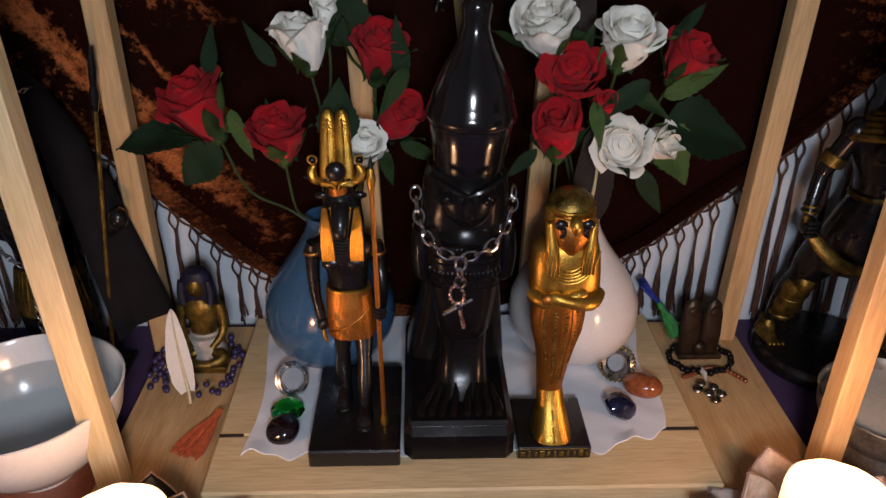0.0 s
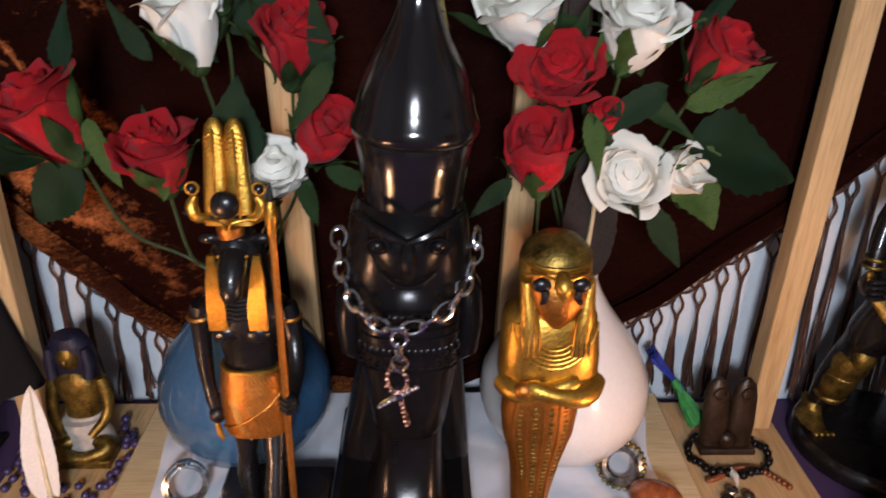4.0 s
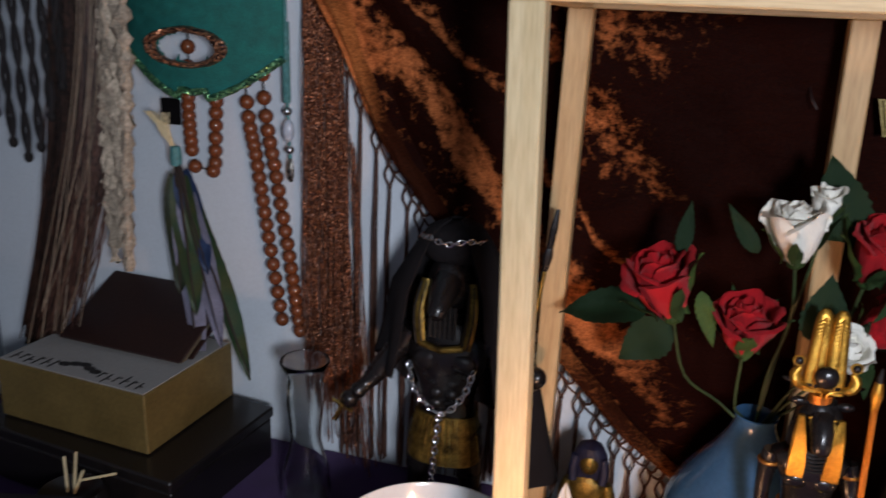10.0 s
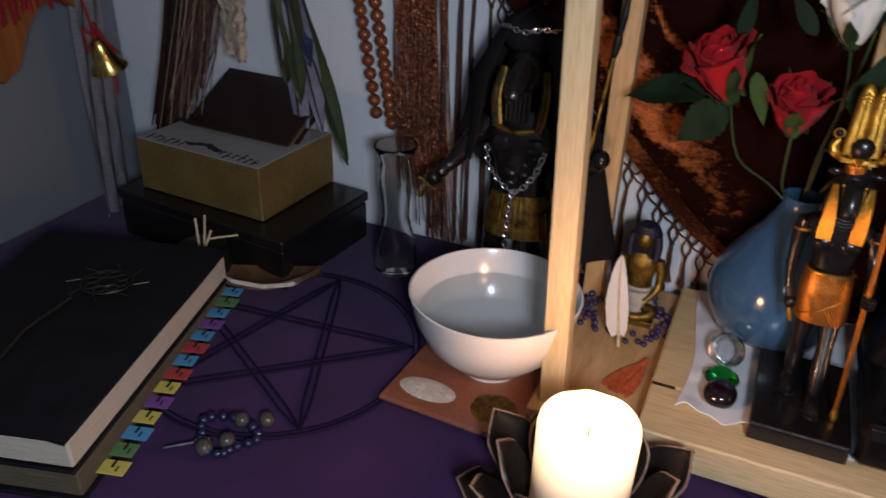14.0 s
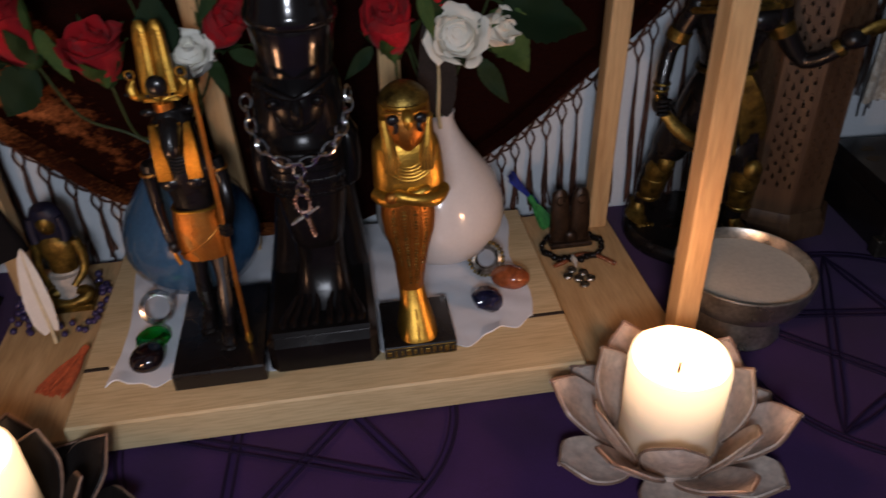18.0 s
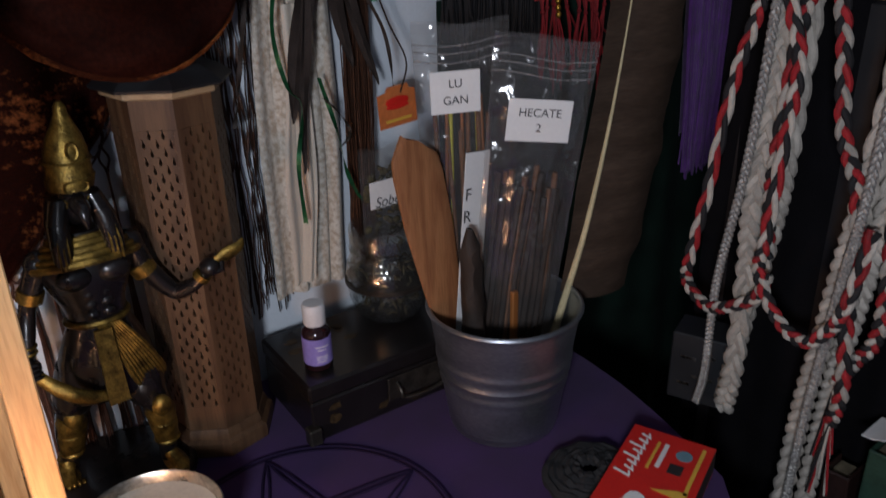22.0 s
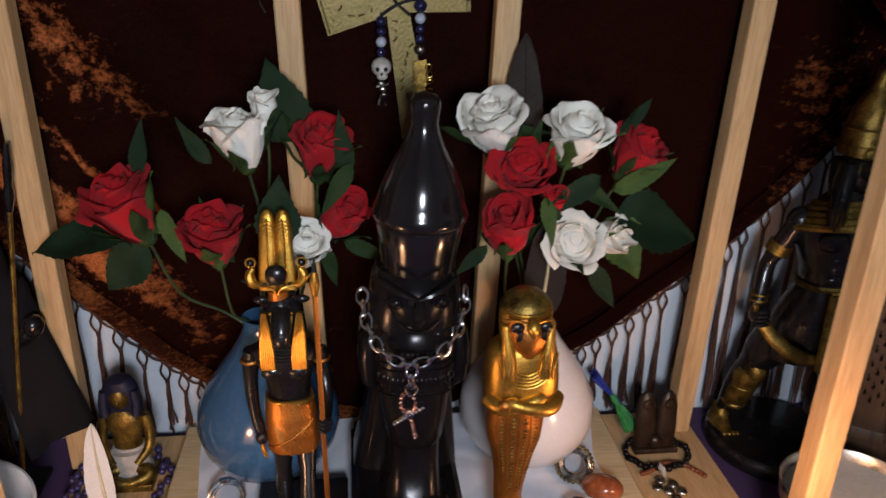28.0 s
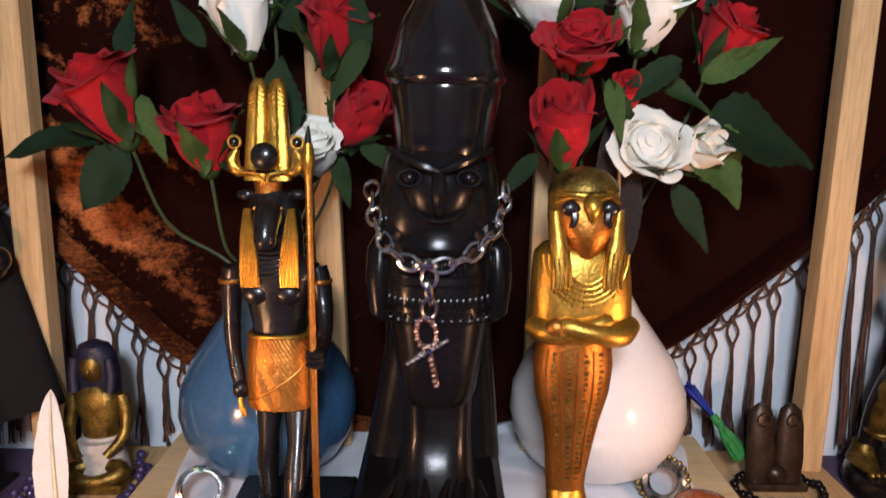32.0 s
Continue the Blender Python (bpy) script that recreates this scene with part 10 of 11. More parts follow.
zip_bag("incense_bag", "clear grip-seal bag of brown incense with a printed label", (0.5370, 0.2700, 0.046), 0.058, 0.070, 0.238, 1.1,
        [("bark_dark", 17, 0.60, 0.0026), ("incense", 6, 0.62, 0.0020), ("stand_wood", 1, 0.58, 0.0018)], 0.009, [("HECATE", 0.0050, 0.0078), ("2", -0.0050, 0.0078)], (-0.001, 0.186, 0.043, 0.028), turn=-30, tilt=6)
zip_bag("incense_bag", "clear grip-seal bag of yellow and brown incense, behind another bag", (0.5270, 0.3000, 0.056), 0.052, 0.066, 0.236, 2.7,
        [("incense", 6, 0.74, 0.0016), ("yellow_stick", 2, 0.86, 0.0014), ("stand_wood", 3, 0.82, 0.0012)], 0.006, [("LU", 0.0055, 0.0080), ("GAN", -0.0055, 0.0080)], (-0.006, 0.192, 0.034, 0.028), turn=-25, tilt=-1)
cd = thing("paper_card", "white paper card with black marker letters, standing between the bags", "card", Matrix.Translation((0.5120, 0.2900, 0.072)) @ Matrix.Rotation(radians(5), 4, "Y"))
body = part("sheet", Shape().box((0.004, 0, 0.068), (0.022, 0.0006, 0.136), 0.0002), M["label_white"], cd)
letter("F", 0.0125, (-0.0030, -0.0006, 0.1060), body)
letter("R", 0.0125, (-0.0030, -0.0006, 0.0900), body)
letter("I", 0.0125, (-0.0030, -0.0006, 0.0740), body)


def big_feather():
    t = thing("brown_feather", "large brown wing feather with an ivory quill, standing in the bucket", "feather")
    q = spline([(0.5700, 0.262, 0.035), (0.5790, 0.255, 0.085), (0.5930, 0.250, 0.140), (0.6080, 0.249, 0.200), (0.6210, 0.249, 0.265), (0.6340, 0.250, 0.345)], 60)

    def at(v):
        i = min(59, int(v * 60))
        return q[i].lerp(q[i + 1], v * 60 - i)

    def broad(u, v):
        p = at(0.20 + 0.80 * v)
        w = (0.068 - 0.010 * v) * min(1, 0.95 + v * 6) + 0.0012 * math.sin(v * 46) * u + 0.0014 * noise.noise(Vector((v * 60, 0, 0))) * u
        return (p.x + w * u * 0.95, p.y - 0.010 * math.sin(u * 2.4) + 0.0015 * math.sin(v * 25) * u, p.z + 0.004 - w * u * (0.12 - 0.06 * min(1, v * 2)) + 0.012 * v * u)

    def narrow(u, v):
        p = at(0.24 + 0.76 * v)
        w = 0.016 * min(1, 0.2 + v * 2.2)
        return (p.x - w * u, p.y + 0.002 * u, p.z + w * u * 0.35)
    part("vane", Shape().sheet(broad, 20, 90, 0.0004), M["vane_brown"], t, "broad brown vane")
    part("vane", Shape().sheet(lambda u, v: narrow(1 - u, v), 8, 60, 0.0004), M["vane_brown"], t, "narrow brown vane")
    part("quill", Shape().tube([p + Vector((0, -0.0012, 0)) for p in q], [lerp(0.0034, 0.0006, min(1, k / 52)) for k in range(61)], 8), M["quill"], t, "ivory quill")


big_feather()

# ---------------------------------------------------------------- footed bowl of cloudy water
fb_ = thing("footed_bowl", "tarnished silver footed bowl filled with cloudy water", "bowl", Matrix.Translation((0.272, 0.281, 0.0006)))
part("bowl_body", Shape().lathe([(0.0, 0.0), (0.0272, 0.0), (0.0280, 0.0015), (0.0272, 0.0035), (0.0262, 0.0080), (0.0252, 0.0150), (0.0246, 0.0180), (0.0285, 0.0215), (0.0365, 0.0270), (0.0396, 0.0350), (0.0406, 0.0440), (0.0412, 0.0455), (0.0404, 0.0462), (0.0394, 0.0450), (0.0385, 0.0380), (0.0362, 0.0300), (0.0300, 0.0245), (0.0, 0.0220)], 56), M["tarnish"], fb_)
part("water", Shape().lathe([(0.0, 0.0330), (0.0360, 0.0330), (0.03850, 0.0388), (0.0382, 0.0392), (0.0, 0.0394)], 48), M["pewter_water"], fb_, "cloudy water")

# ---------------------------------------------------------------- matchbox and small dark things
MB = Matrix.Translation((0.478, 0.143, 0.0008)) @ Matrix.Rotation(math.atan2(0.0345, 0.0965), 4, "Z")
mb = thing("matchbox", "red cardboard matchbox with white print, slid a little open", "matchbox", MB)
LM, WM, HM = 0.1060, 0.0565, 0.0200
sl = Shape()
sl.box((LM / 2 + 0.001, -WM / 2, HM - 0.0004), (LM - 0.002, WM, 0.0008), 0.0003)
sl.box((LM / 2 + 0.001, -WM / 2, 0.0004), (LM - 0.002, WM, 0.0008), 0.0003)
part("sleeve", sl, M["match_red"], mb)
for y in (-0.0004, -WM + 0.0004):
    part("striking_strip", Shape().box((LM / 2 + 0.001, y, HM / 2), (LM - 0.002, 0.0008, HM - 0.0018), 0.0002), M["bark_dark"], mb, "brown striking strip")
part("tray", Shape().box((LM / 2 - 0.0004, -WM / 2, HM / 2), (LM, WM - 0.0022, HM - 0.0022), 0.0005), M["label_white"], mb, "white cardboard tray")
TOP = HM + 0.0002


def printed(name, outline, mat, label, z=0.0):
    part(name, Shape().prism(outline, TOP + z, TOP + z + 0.0003), M[mat], mb, label)


# plain printed shapes: a white cameo, a script-like flourish, a match and two stamps
cam_pts = []
for k in range(26):
    a = TAU * k / 26
    r = 0.0135 + 0.0022 * math.sin(3 * a + 0.5) + 0.0016 * math.sin(5 * a)
    cam_pts.append((0.0230 + r * 1.0 * math.cos(a), -0.0285 + r * 1.15 * math.sin(a)))
printed("cameo_print", cam_pts, "label_white", "plain white cameo shape")
printed("cameo_print", [(0.030, -0.038), (0.036, -0.041), (0.042, -0.0545), (0.023, -0.0545)], "label_white", "plain white cameo shape", 0.0001)
for x, y, l, w in ((0.0185, -0.0225, 0.0050, 0.0014), (0.0170, -0.0320, 0.0050, 0.0014), (0.0290, -0.0310, 0.0030, 0.0012), (0.0215, -0.0390, 0.0045, 0.0012)):
    printed("print_mark", [(x - w, y - l / 2), (x + w, y - l / 2), (x + w, y + l / 2), (x - w, y + l / 2)], "text_dark", "dark printed mark", 0.0005)
for k in range(8):
    x0 = 0.0500 + 0.0062 * k
    hgt = 0.0110 if k in (0, 3, 5) else 0.0062
    printed("flourish", [(x0, -0.0145 - 0.001 * (k % 2)), (x0 + 0.0018, -0.0150), (x0 + 0.0048, -0.0145 + hgt), (x0 + 0.0030, -0.0140 + hgt)], "label_white", "plain white flourish")
    printed("flourish", [(x0 + 0.0012, -0.0150), (x0 + 0.0060, -0.0135), (x0 + 0.0058, -0.0120), (x0 + 0.0012, -0.0135)], "label_white", "plain white flourish", 0.0001)
printed("print_bar", [(0.064, -0.0225), (0.094, -0.0225), (0.094, -0.0205), (0.064, -0.0205)], "match_yellow", "unreadable yellow print")
printed("print_bar", [(0.068, -0.0285), (0.094, -0.0285), (0.094, -0.0255), (0.068, -0.0255)], "label_white", "unreadable white print")
printed("match_print", [(0.050, -0.0515), (0.100, -0.0515), (0.100, -0.0490), (0.050, -0.0490)], "match_yellow", "printed yellow match")
printed("match_print", [(0.044, -0.0515), (0.053, -0.0520), (0.052, -0.0455), (0.046, -0.0300)], "match_yellow", "printed yellow flame")
printed("stamp", [(0.066, -0.0430), (0.076, -0.0430), (0.076, -0.0340), (0.066, -0.0340)], "text_dark", "dark square stamp")
printed("stamp", [(0.0870 + 0.0055 * math.cos(TAU * k / 16), -0.0400 + 0.0055 * math.sin(TAU * k / 16)) for k in range(16)], "tab_blue_grey", "grey round stamp")

cn = Shape()
rd = random.Random(74)
for k in range(5):
    R = 0.010 + 0.0052 * k
    cn.tube([(0.527 + R * math.cos(TAU * j / 30), 0.176 + R * 0.85 * math.sin(TAU * j / 30), 0.0062 + 0.004 * (4 - k) / 4 + 0.0012 * math.sin(j * 2.1 + k)) for j in range(31)], 0.0036, 6)
solid("coiled_cord", cn.rough(0.0012, 140), M["grey_cord"], "coil of dark grey cord lying beside the matchbox", "cord")
pen = thing("marker_pen", "black marker pen lying by the matchbox", "pen", look((0.5600, 0.062, 0.0058), (0.540, 0.105, 0.0058)))
part("barrel", Shape().lathe([(0.0, -0.075), (0.0030, -0.075), (0.0050, -0.070), (0.0056, -0.060), (0.0056, -0.030), (0.0, -0.030)], 16), M["shelf"], pen)
part("cap", Shape().lathe([(0.0, -0.031), (0.0060, -0.031), (0.0062, -0.006), (0.0055, 0.0), (0.0, 0.0005)], 16), M["shelf"], pen, "black cap")

# ---------------------------------------------------------------- cords that hang at the edge of the table
def braid(name, label, pts, r, mats, period, group, ends=0):
    t = thing(name, label, "cord", group=group)
    P = [Vector(p) for p in pts]
    L = sum((b - a).length for a, b in zip(P, P[1:]))
    n = max(24, int(L / period * 12))
    S = spline(pts, n)
    for k in range(3):
        out = []
        for i, p in enumerate(S):
            d = (S[min(i + 1, n)] - S[max(i - 1, 0)]).normalized()
            side = d.cross(Vector((1, 0.35, 0))).normalized()
            dep = d.cross(side)
            ph = TAU * (i / n * L / period + k / 3)
            out.append(p + side * (r * 0.72 * math.sin(ph)) + dep * (r * 0.42 * math.sin(2 * ph)))
        part("strand", Shape().tube(out, r * 0.60, 8).rough(r * 0.06, 900, k), M[mats[k]], t)
    if ends:
        rd = random.Random(len(name) + int(r * 1e5))
        for k in range(ends):
            e = S[-1] + Vector((rd.uniform(-0.010, 0.006), rd.uniform(-0.008, 0.008), -rd.uniform(0.03, 0.07)))
            part("loose_thread", Shape().tube(spline([S[-1], (S[-1] + e) / 2 + Vector((rd.uniform(-0.004, 0.004), 0, 0)), e], 8), 0.0008, 5), M[mats[k % 3]], t)
    return t


X = 0.665
RBW = ("red_thread", "black_thread", "white_thread")
WWW = ("white_thread", "white_thread", "white_thread")


def at_x(pts, dx=0.0):
    return [(X + dx, y, z) for y, z in pts]


g = "braided cords"
braid("braided_cord", "thin red, black and white braided cord hanging in a loop", at_x([(0.162, 0.42), (0.168, 0.325), (0.173, 0.292), (0.183, 0.247), (0.191, 0.174), (0.199, 0.119), (0.198, 0.101), (0.181, 0.089), (0.164, 0.094), (0.144, 0.110), (0.139, 0.128)], -0.012), 0.0036, RBW, 0.036, g)
braid("braided_cord", "thin red, black and white braided cord hanging in a loop", at_x([(0.160, 0.42), (0.153, 0.316), (0.140, 0.271), (0.141, 0.225), (0.143, 0.155), (0.144, 0.130), (0.127, 0.102), (0.106, 0.092), (0.091, 0.109), (0.085, 0.128), (0.078, 0.18)], -0.014), 0.0036, RBW, 0.036, g)
braid("braided_cord", "thin red, black and white braided cord hanging beside white rope", at_x([(0.140, 0.42), (0.142, 0.326), (0.147, 0.284), (0.149, 0.214), (0.148, 0.175), (0.144, 0.138)], -0.006), 0.0039, RBW, 0.036, g)
braid("braided_cord", "thin red, black and white braided cord hanging by the cabinet", at_x([(0.133, 0.42), (0.129, 0.326), (0.120, 0.280), (0.111, 0.231), (0.097, 0.199), (0.088, 0.150), (0.086, 0.110), (0.080, 0.060), (0.083, 0.035)], -0.004), 0.0039, RBW, 0.036, g, 9)
braid("braided_cord", "thin red, black and white braided cord hanging by the cabinet", at_x([(0.100, 0.42), (0.092, 0.30), (0.080, 0.22), (0.072, 0.15), (0.070, 0.105), (0.080, 0.080), (0.088, 0.060)], 0.004), 0.0039, RBW, 0.036, g, 6)
braid("white_rope", "thick white braided cotton rope hanging by the cabinet", at_x([(0.158, 0.42), (0.159, 0.326), (0.160, 0.293), (0.160, 0.229), (0.163, 0.169), (0.160, 0.119), (0.159, 0.042), (0.162, 0.002)]), 0.0062, WWW, 0.042, "white ropes")
braid("white_rope", "thick white braided cotton rope hanging by the cabinet", at_x([(0.150, 0.42), (0.150, 0.30), (0.150, 0.20), (0.153, 0.147), (0.162, 0.079), (0.167, 0.030), (0.170, 0.002)], 0.012), 0.0055, WWW, 0.040, "white ropes")
braid("white_rope", "thick white braided cotton rope with a knot near its end", at_x([(0.088, 0.42), (0.090, 0.30), (0.095, 0.192), (0.099, 0.138), (0.102, 0.088), (0.106, 0.037), (0.107, -0.015), (0.108, -0.089), (0.097, -0.150), (0.094, -0.20)], 0.004), 0.0060, WWW, 0.042, "white ropes")
braid("white_rope", "thick white braided cotton rope beside a silver cord", at_x([(0.078, 0.42), (0.080, 0.30), (0.083, 0.192), (0.086, 0.138), (0.090, 0.088), (0.093, 0.037), (0.094, -0.020), (0.094, -0.089), (0.090, -0.20)], 0.010), 0.0055, WWW, 0.040, "white ropes")
for pts, dx in (([(0.164, 0.42), (0.163, 0.306), (0.167, 0.200), (0.177, 0.109), (0.177, 0.033), (0.181, 0.002)], -0.008), ([(0.084, 0.42), (0.086, 0.30), (0.089, 0.192), (0.093, 0.138), (0.0955, 0.088), (0.0985, 0.037), (0.0995, -0.02), (0.0995, -0.089), (0.094, -0.18)], -0.008)):
    braid("silver_cord", "thin twisted silver lurex cord hanging beside white rope", at_x(pts, dx), 0.0026, ("silver_thread",) * 3, 0.012, "silver cords")
solid("rope_knot", Shape().ring((X, 0.104, -0.068), 0.009, 0.0052, Matrix.Rotation(radians(20), 3, "Y"), 20, 8).rough(0.0014, 200), M["white_thread"], "knot in the thick white cotton rope", "knot")

# black cabinet with a cloth over it, the small box, and the books beside it
cab = thing("black_cabinet", "tall black cabinet with a pale shelf top beside the table", "cabinet")
part("side", Shape().box((0.915, 0.000, -0.250), (0.380, 0.470, 1.100), 0.003), M["shelf"], cab)
part("shelf_top", Shape().box((0.905, 0.000, 0.3080), (0.400, 0.480, 0.012), 0.002), M["tower_pale"], cab, "pale wooden shelf top")


def green_fn(u, v):
    p = Vector((lerp(0.600, 1.02, u), lerp(0.424, 0.405, u), 0))
    f = 0.012 * math.sin(u * 19 + v * 1.3) + 0.006 * math.sin(u * 41 + 2)
    return (p.x - f * 0.6, min(0.433, p.y - f * 0.7), lerp(0.29, 0.002 if p.x < 0.67 else -0.45, v))


solid("green_cloth", Shape().sheet(green_fn, 60, 30, 0.001), M["green_cloth"], "dark green cloth hanging in loose folds in the corner", "cloth")


def black_fn(u, v):
    y = lerp(-0.225, 0.232, u)
    return (0.7205 - 0.005 * math.sin(u * 30 + v) - 0.003 * math.sin(u * 71), y, lerp(0.300, -0.35, v))


solid("black_cloth", Shape().sheet(lambda u, v: black_fn(1 - u, v), 80, 20, 0.001), M["black_cloth"], "black cloth hung down the cabinet side in soft folds", "cloth")
bx = thing("small_box", "small dark box with pale marks standing behind the ropes", "box", Matrix.Translation((0.685, 0.196, 0.0)) @ Matrix.Rotation(radians(20), 4, "Z"))
part("carton", Shape().box((0, 0, 0.020), (0.034, 0.044, 0.060), 0.0012), M["dark_grey_card"], bx)
for z, y, w in ((0.034, -0.008, 0.010), (0.030, 0.008, 0.012), (0.014, -0.004, 0.016), (0.006, 0.010, 0.010)):
    part("print_bar", Shape().box((-0.0173, y, z), (0.0005, w, 0.0022), 0.0001), M["pewter"], bx, "unreadable pale print")
rd = random.Random(75)
book_mats = ("dark_card", "spine_green", "spine_navy", "spine_red", "spine_tan")
for k in range(9):
    w = rd.uniform(0.012, 0.026)
    m = Matrix.Translation((0.690, 0.072 - 0.024 * k, -0.140)) @ Matrix.Rotation(radians(rd.uniform(-6, 2)), 4, "X")
    b = thing("book", "dark-spined book standing in a row beside the table", "book", m, group="row of books")
    col = M[book_mats[k % 5]]
    hgt = rd.uniform(0.125, 0.175)
    part("spine", Shape().box((-0.012, 0, hgt / 2), (0.003, w, hgt), 0.001), col, b)
    for s_ in (-1, 1):
        part("cover", Shape().box((0.0, s_ * (w / 2 - 0.001), hgt / 2), (0.024, 0.002, hgt), 0.0006), col, b)
    part("pages", Shape().box((0.0, 0, hgt / 2 - 0.001), (0.021, w - 0.005, hgt - 0.006), 0.0006), M["paper_old"], b, "worn page block")
plane_box("ledge", (0.700, -0.030, -0.150), (0.070, 0.260, 0.018), M["shelf"], "dark ledge that carries the row of books", "shelf")
wp = Shape().sheet(lambda u, v: (lerp(0.672, 0.702, u), lerp(0.026, 0.066, v), 0.034 + 0.004 * math.sin(v * 5)), 4, 6, 0.0006)
solid("paper_slip", wp, M["label_white"], "white paper slip lying on the row of books", "paper")

# ---------------------------------------------------------------- scarves and trimmings on the wall
hung_sheet("glitter_cloth", "cream cloth strip flecked with copper glitter, hung on the wall", (0.440, 0.428), (0.500, 0.497), 0.428, 0.42, 0.074, M["fleck_cloth"], 11, 0.005)
hung_sheet("cream_roll", "cream silk fold hanging over the glitter cloth", (0.456, 0.440), (0.478, 0.464), 0.4180, 0.300, 0.086, M["cream_silk"], 6, 0.004)
hank("brown_scarf", "narrow brown glitter scarf with a fringed edge on the wall", (0.508, 0.420, 0.42), (0.532, 0.420, 0.42), (0.500, 0.420, 0.110), (0.520, 0.420, 0.105), 85, 0.0006, M["copper_dark"], 81, 0.004, "scarf", 0.0008, 0.010)
for at, L, W, lean in (((0.474, 0.402, 0.345), 0.128, 0.0095, (-0.20, -0.02, -1)), ((0.482, 0.404, 0.350), 0.100, 0.0075, (0.22, -0.02, -1)), ((0.470, 0.400, 0.330), 0.150, 0.0050, (-0.10, 0, -1)), ((0.490, 0.404, 0.345), 0.115, 0.0060, (0.34, 0, -1))):
    feather("hanging_feather", "dark grey feather hanging among green ribbons on the wall", at, L, W, M["grey_feather"], lean, (0.1, -1, 0), quill=False, curve=0.05)


def curl_ribbon(pts, w, mat):
    P = spline(pts, 40)

    def fn(u, v):
        i = min(39, int(v * 40))
        p = P[i].lerp(P[i + 1], v * 40 - i)
        a = 1.2 * math.sin(v * 9 + pts[0][0] * 90)
        return (p.x + (u - 0.5) * w * math.cos(a), p.y + (u - 0.5) * w * math.sin(a), p.z)
    solid("ribbon", Shape().sheet(fn, 2, 60, 0.0003), M[mat], "thin dark metallic ribbon curling down the wall", "ribbon", group="curling ribbons")


for pts, w, mt in (([(0.452, 0.398, 0.345), (0.438, 0.396, 0.290), (0.444, 0.396, 0.248), (0.453, 0.394, 0.232), (0.446, 0.394, 0.190), (0.447, 0.394, 0.145)], 0.0034, "ribbon_green"), ([(0.497, 0.398, 0.350), (0.510, 0.396, 0.310), (0.527, 0.394, 0.275), (0.531, 0.392, 0.235), (0.528, 0.392, 0.212)], 0.0030, "bark_dark"),
                   ([(0.470, 0.396, 0.250), (0.480, 0.394, 0.210), (0.484, 0.392, 0.180), (0.492, 0.392, 0.160), (0.498, 0.392, 0.150)], 0.0034, "ribbon_green"), ([(0.472, 0.395, 0.235), (0.483, 0.393, 0.222), (0.491, 0.393, 0.206), (0.480, 0.393, 0.196)], 0.0026, "dull_metal"),
                   ([(0.500, 0.399, 0.350), (0.516, 0.398, 0.325), (0.520, 0.397, 0.298)], 0.0075, "ribbon_green"), ([(0.430, 0.400, 0.350), (0.418, 0.398, 0.290), (0.409, 0.398, 0.250), (0.403, 0.398, 0.225)], 0.0032, "bark_dark")):
    curl_ribbon(pts, w, mt)
dn = Shape().lathe([(0.0, 0.0), (0.0280, 0.0), (0.0285, 0.0006), (0.0280, 0.0012), (0.0, 0.0012)], 40, (0, 0, 0), Matrix.Translation((0.466, 0.3930, 0.352)) @ Matrix.Rotation(radians(84), 4, "X"))
solid("gold_disc", dn, M["brass_bright"], "flat gold metal disc hanging high on the wall", "disc")

# loose strands of the shawl's fringe on the bare wall
fs = Shape()
rd = random.Random(83)
for k in range(32):
    x = 0.384 + 0.062 * rd.random()
    pts = []
    for j in range(22):
        t = j / 21
        pts.append((x + 0.002 * math.sin(t * 9 + k) + 0.0012 * rd.uniform(-1, 1) + 0.006 * t * math.sin(k), 0.4300 - 0.006 * rd.random() * 0.4, lerp(0.385, 0.060 + 0.03 * ((k * 7) % 5) / 5, t)))
    fs.tube(pts, 0.00055, 4)
for k in range(4):
    x = 0.398 + 0.0125 * k
    fs.tube([(x + 0.0018 * math.sin(j * 0.9 + k), 0.4270, lerp(0.39, 0.185, j / 24)) for j in range(25)], [0.0009 + 0.0005 * math.sin(j * 1.7 + k) for j in range(25)], 6)
tagged(solid("loose_fringe", fs, M["copper_dark"], "loose brown fringe threads hanging on the pale wall", "fringe"), kind="stuff")

# black feathery tassels, red scarf, purple scarf
for k, (x, top, end) in enumerate(((0.606, 0.42, 0.268), (0.625, 0.42, 0.250), (0.645, 0.42, 0.240), (0.664, 0.42, 0.255), (0.682, 0.42, 0.262), (0.700, 0.42, 0.258))):
    hank("black_tassel", "thick black feathery tassel hanging on the wall", (x - 0.007, 0.412, top), (x + 0.007, 0.412, top), (x - 0.013, 0.410, end), (x + 0.011, 0.410, end + 0.012), 70, 0.0012, M["black_thread"], 90 + k, 0.004, "tassel", 0.0004, 0.016)


def red_fn(u, v):
    f = 0.010 * math.sin(u * 15) + 0.005 * math.sin(u * 33 + 1)
    return (lerp(0.672, 0.795, u) + 0.004 * math.sin(v * 4), 0.384 - f * 0.8, lerp(0.42, 0.286 + 0.006 * math.sin(u * 8), v))


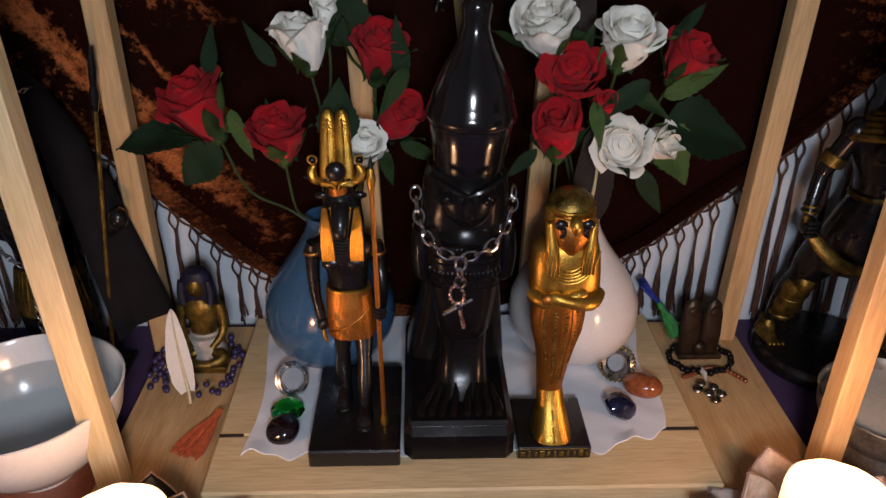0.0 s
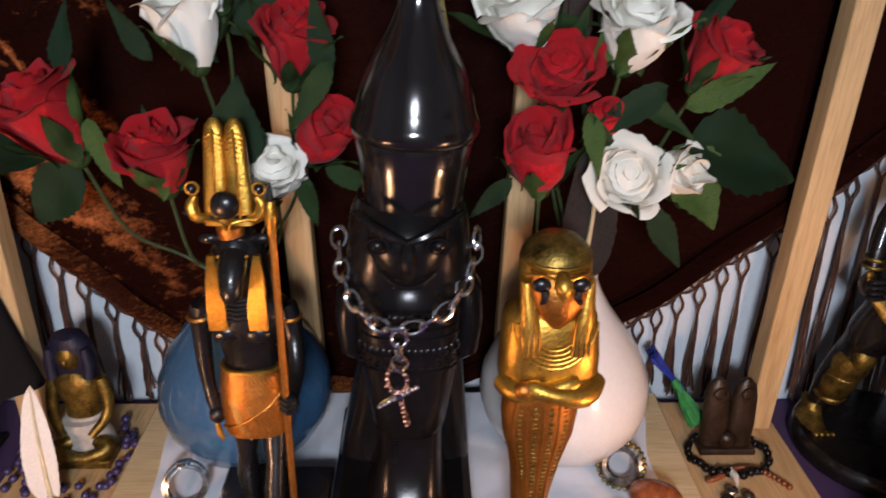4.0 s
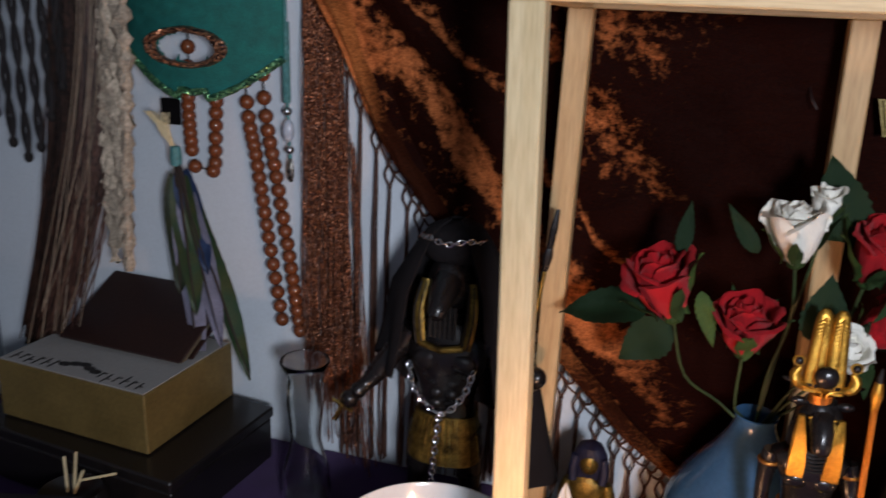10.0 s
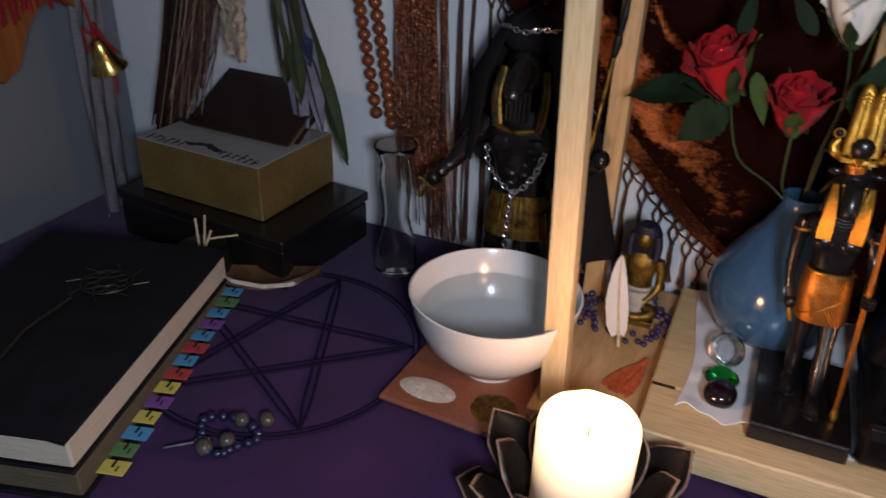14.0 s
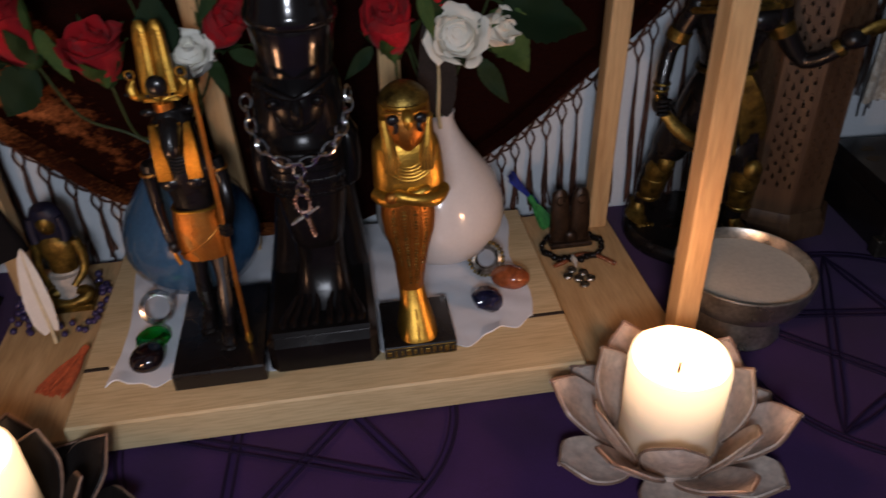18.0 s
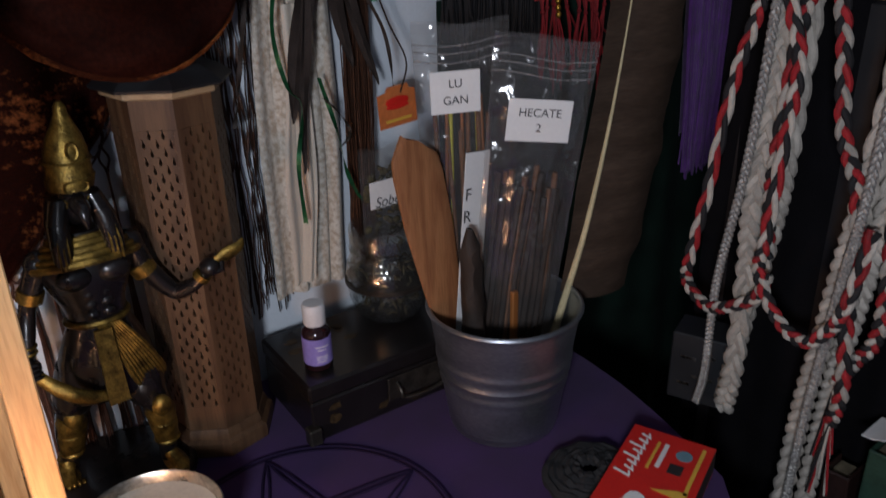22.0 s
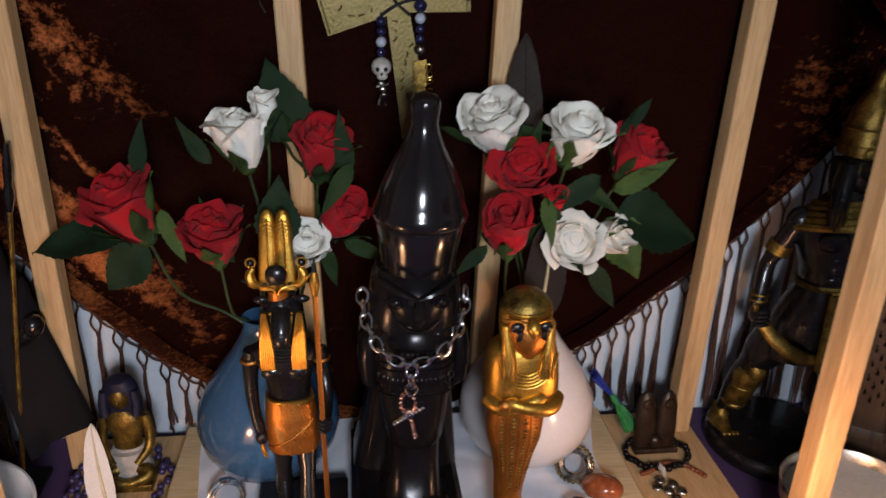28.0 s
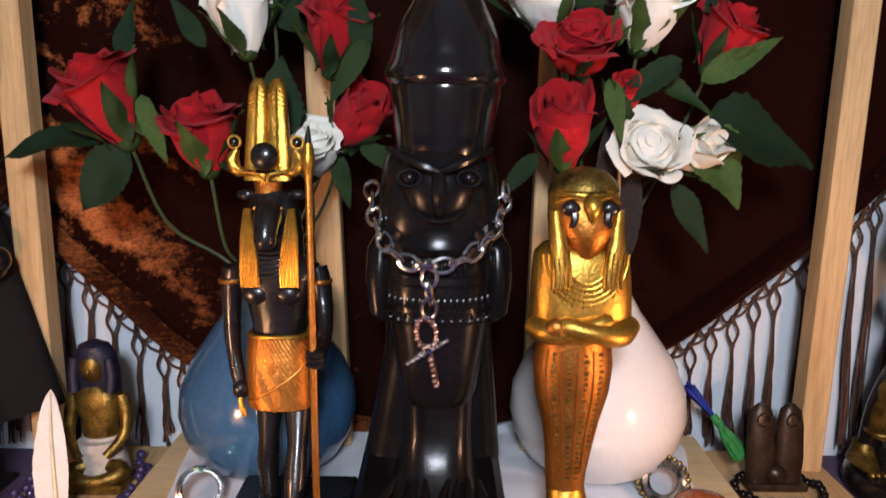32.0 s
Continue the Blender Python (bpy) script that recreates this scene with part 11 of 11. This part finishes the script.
rs = thing("red_scarf", "red woven scarf with a knotted fringe hanging on the wall", "scarf")
part("weave", Shape().sheet(red_fn, 60, 26, 0.0008), M["red_cloth"], rs)
rd = random.Random(85)
for k in range(15):
    u = (k + 0.5) / 15
    p = Vector(red_fn(u, 1))
    sh = Shape()
    e = p + Vector((rd.uniform(-0.012, 0.012), rd.uniform(-0.010, 0.0), -rd.uniform(0.040, 0.085)))
    kn = p + Vector((0, -0.002, -0.010))
    for o in range(3):
        q = e + Vector((rd.uniform(-0.007, 0.007), 0, rd.uniform(-0.012, 0.012)))
        sh.tube(spline([p + Vector(((o - 1) * 0.0026, 0, 0.003)), kn, (kn + q) / 2 + Vector((rd.uniform(-0.006, 0.006), 0, 0)), q], 10), 0.0010, 5)
    sh.ball(kn, 0.0022, 7, 5)
    part("fringe", sh, M["red_thread"], rs, "knotted red fringe")
hung_sheet("purple_scarf", "sheer purple scarf hanging in fine folds in the corner", (0.840, 0.858), (0.925, 0.900), 0.362, 0.42, 0.145, M["purple_thread"], 26, 0.008, ragged=0.012)
hank("purple_scarf", "loose purple threads along the sheer scarf's end", (0.842, 0.352, 0.34), (0.915, 0.352, 0.34), (0.858, 0.352, 0.112), (0.900, 0.352, 0.118), 90, 0.0010, M["purple_thread"], 95, 0.004, "scarf", 0.0006, 0.010)
for k, (x, y, z0, z1) in enumerate(((0.828, 0.356, 0.42, 0.258), (0.836, 0.356, 0.42, 0.266), (0.690, 0.372, 0.42, 0.282), (0.698, 0.372, 0.42, 0.268))):
    t = thing("gold_chain", "string of small gold beads hanging over the scarves", "beads", group="gold bead strings")
    me = mesh_of("bead", Shape().ball((0, 0, 0), (0.0024, 0.0024, 0.0030), 9, 7), M["gold"])
    n = int((z0 - z1) / 0.0056)
    for j in range(n):
        ob = new("bead", me)
        ob.parent = t
        ob.matrix_basis = Matrix.Translation((x - 0.010 * j / n + 0.0012 * math.sin(j), y, z0 - 0.0056 * j))
    if k == 0:
        part("end_bead", Shape().ball((x - 0.011, y, z1 - 0.003), 0.0038, 10, 8), M["match_red"], t, "red end bead")

# ---------------------------------------------------------------- swag of velvet under the glittering cloth
SW = [(0.236, 0.356), (0.262, 0.318), (0.293, 0.288), (0.332, 0.274), (0.368, 0.281), (0.395, 0.303), (0.415, 0.340)]
SWP = spline([(x, 0.372, z) for x, z in SW], 40)


def swag_fn(u, v):
    i = min(39, int(u * 40))
    p = SWP[i].lerp(SWP[i + 1], u * 40 - i)
    z1 = 0.42
    z = lerp(p.z, max(z1, p.z), v ** 1.2)
    roll = math.sin(min(1, v * 5) * math.pi / 2)
    y = 0.382 - 0.022 * roll - 0.008 * math.sin(v * 11 + 2.2 * math.sin(u * 3)) * (1 - v * 0.5) - 0.003 * noise.noise(Vector((u * 9, v * 9, 3)))
    return (p.x + (0.325 - p.x) * 0.06 * v, y - 0.014 * math.sin(math.pi * u), z)


sw = thing("velvet_swag", "brown velvet swag sagging over the incense tower", "drape")
part("drape", Shape().sheet(swag_fn, 60, 44, 0.001), M["velvet_swag"], sw)
# highlight along the swag's lower roll, painted by the brighter velvet
part("fold", Shape().tube([Vector(swag_fn(k / 60, 0.02)) + Vector((0, 0.004, 0.001)) for k in range(61)], [0.0042 + 0.0012 * noise.noise(Vector((k * 0.3, 0, 0))) for k in range(61)], 8).rough(0.0008, 120), M["velvet_edge"], sw, "rolled edge with a copper highlight put into its colour")


def glit_fn(u, v):
    x = lerp(0.215, 0.425, u)
    edge = 0.336 - 0.010 * math.sin(math.pi * u) + 0.026 * max(0, (u - 0.72) / 0.28) ** 2
    return (x, 0.322 + 0.01 * v, lerp(edge, 0.45, v))


solid("glitter_cloth", Shape().sheet(glit_fn, 40, 16, 0.0012), M["gold_glitter"], "gold glitter cloth with a curved lower edge above the velvet swag", "cloth")
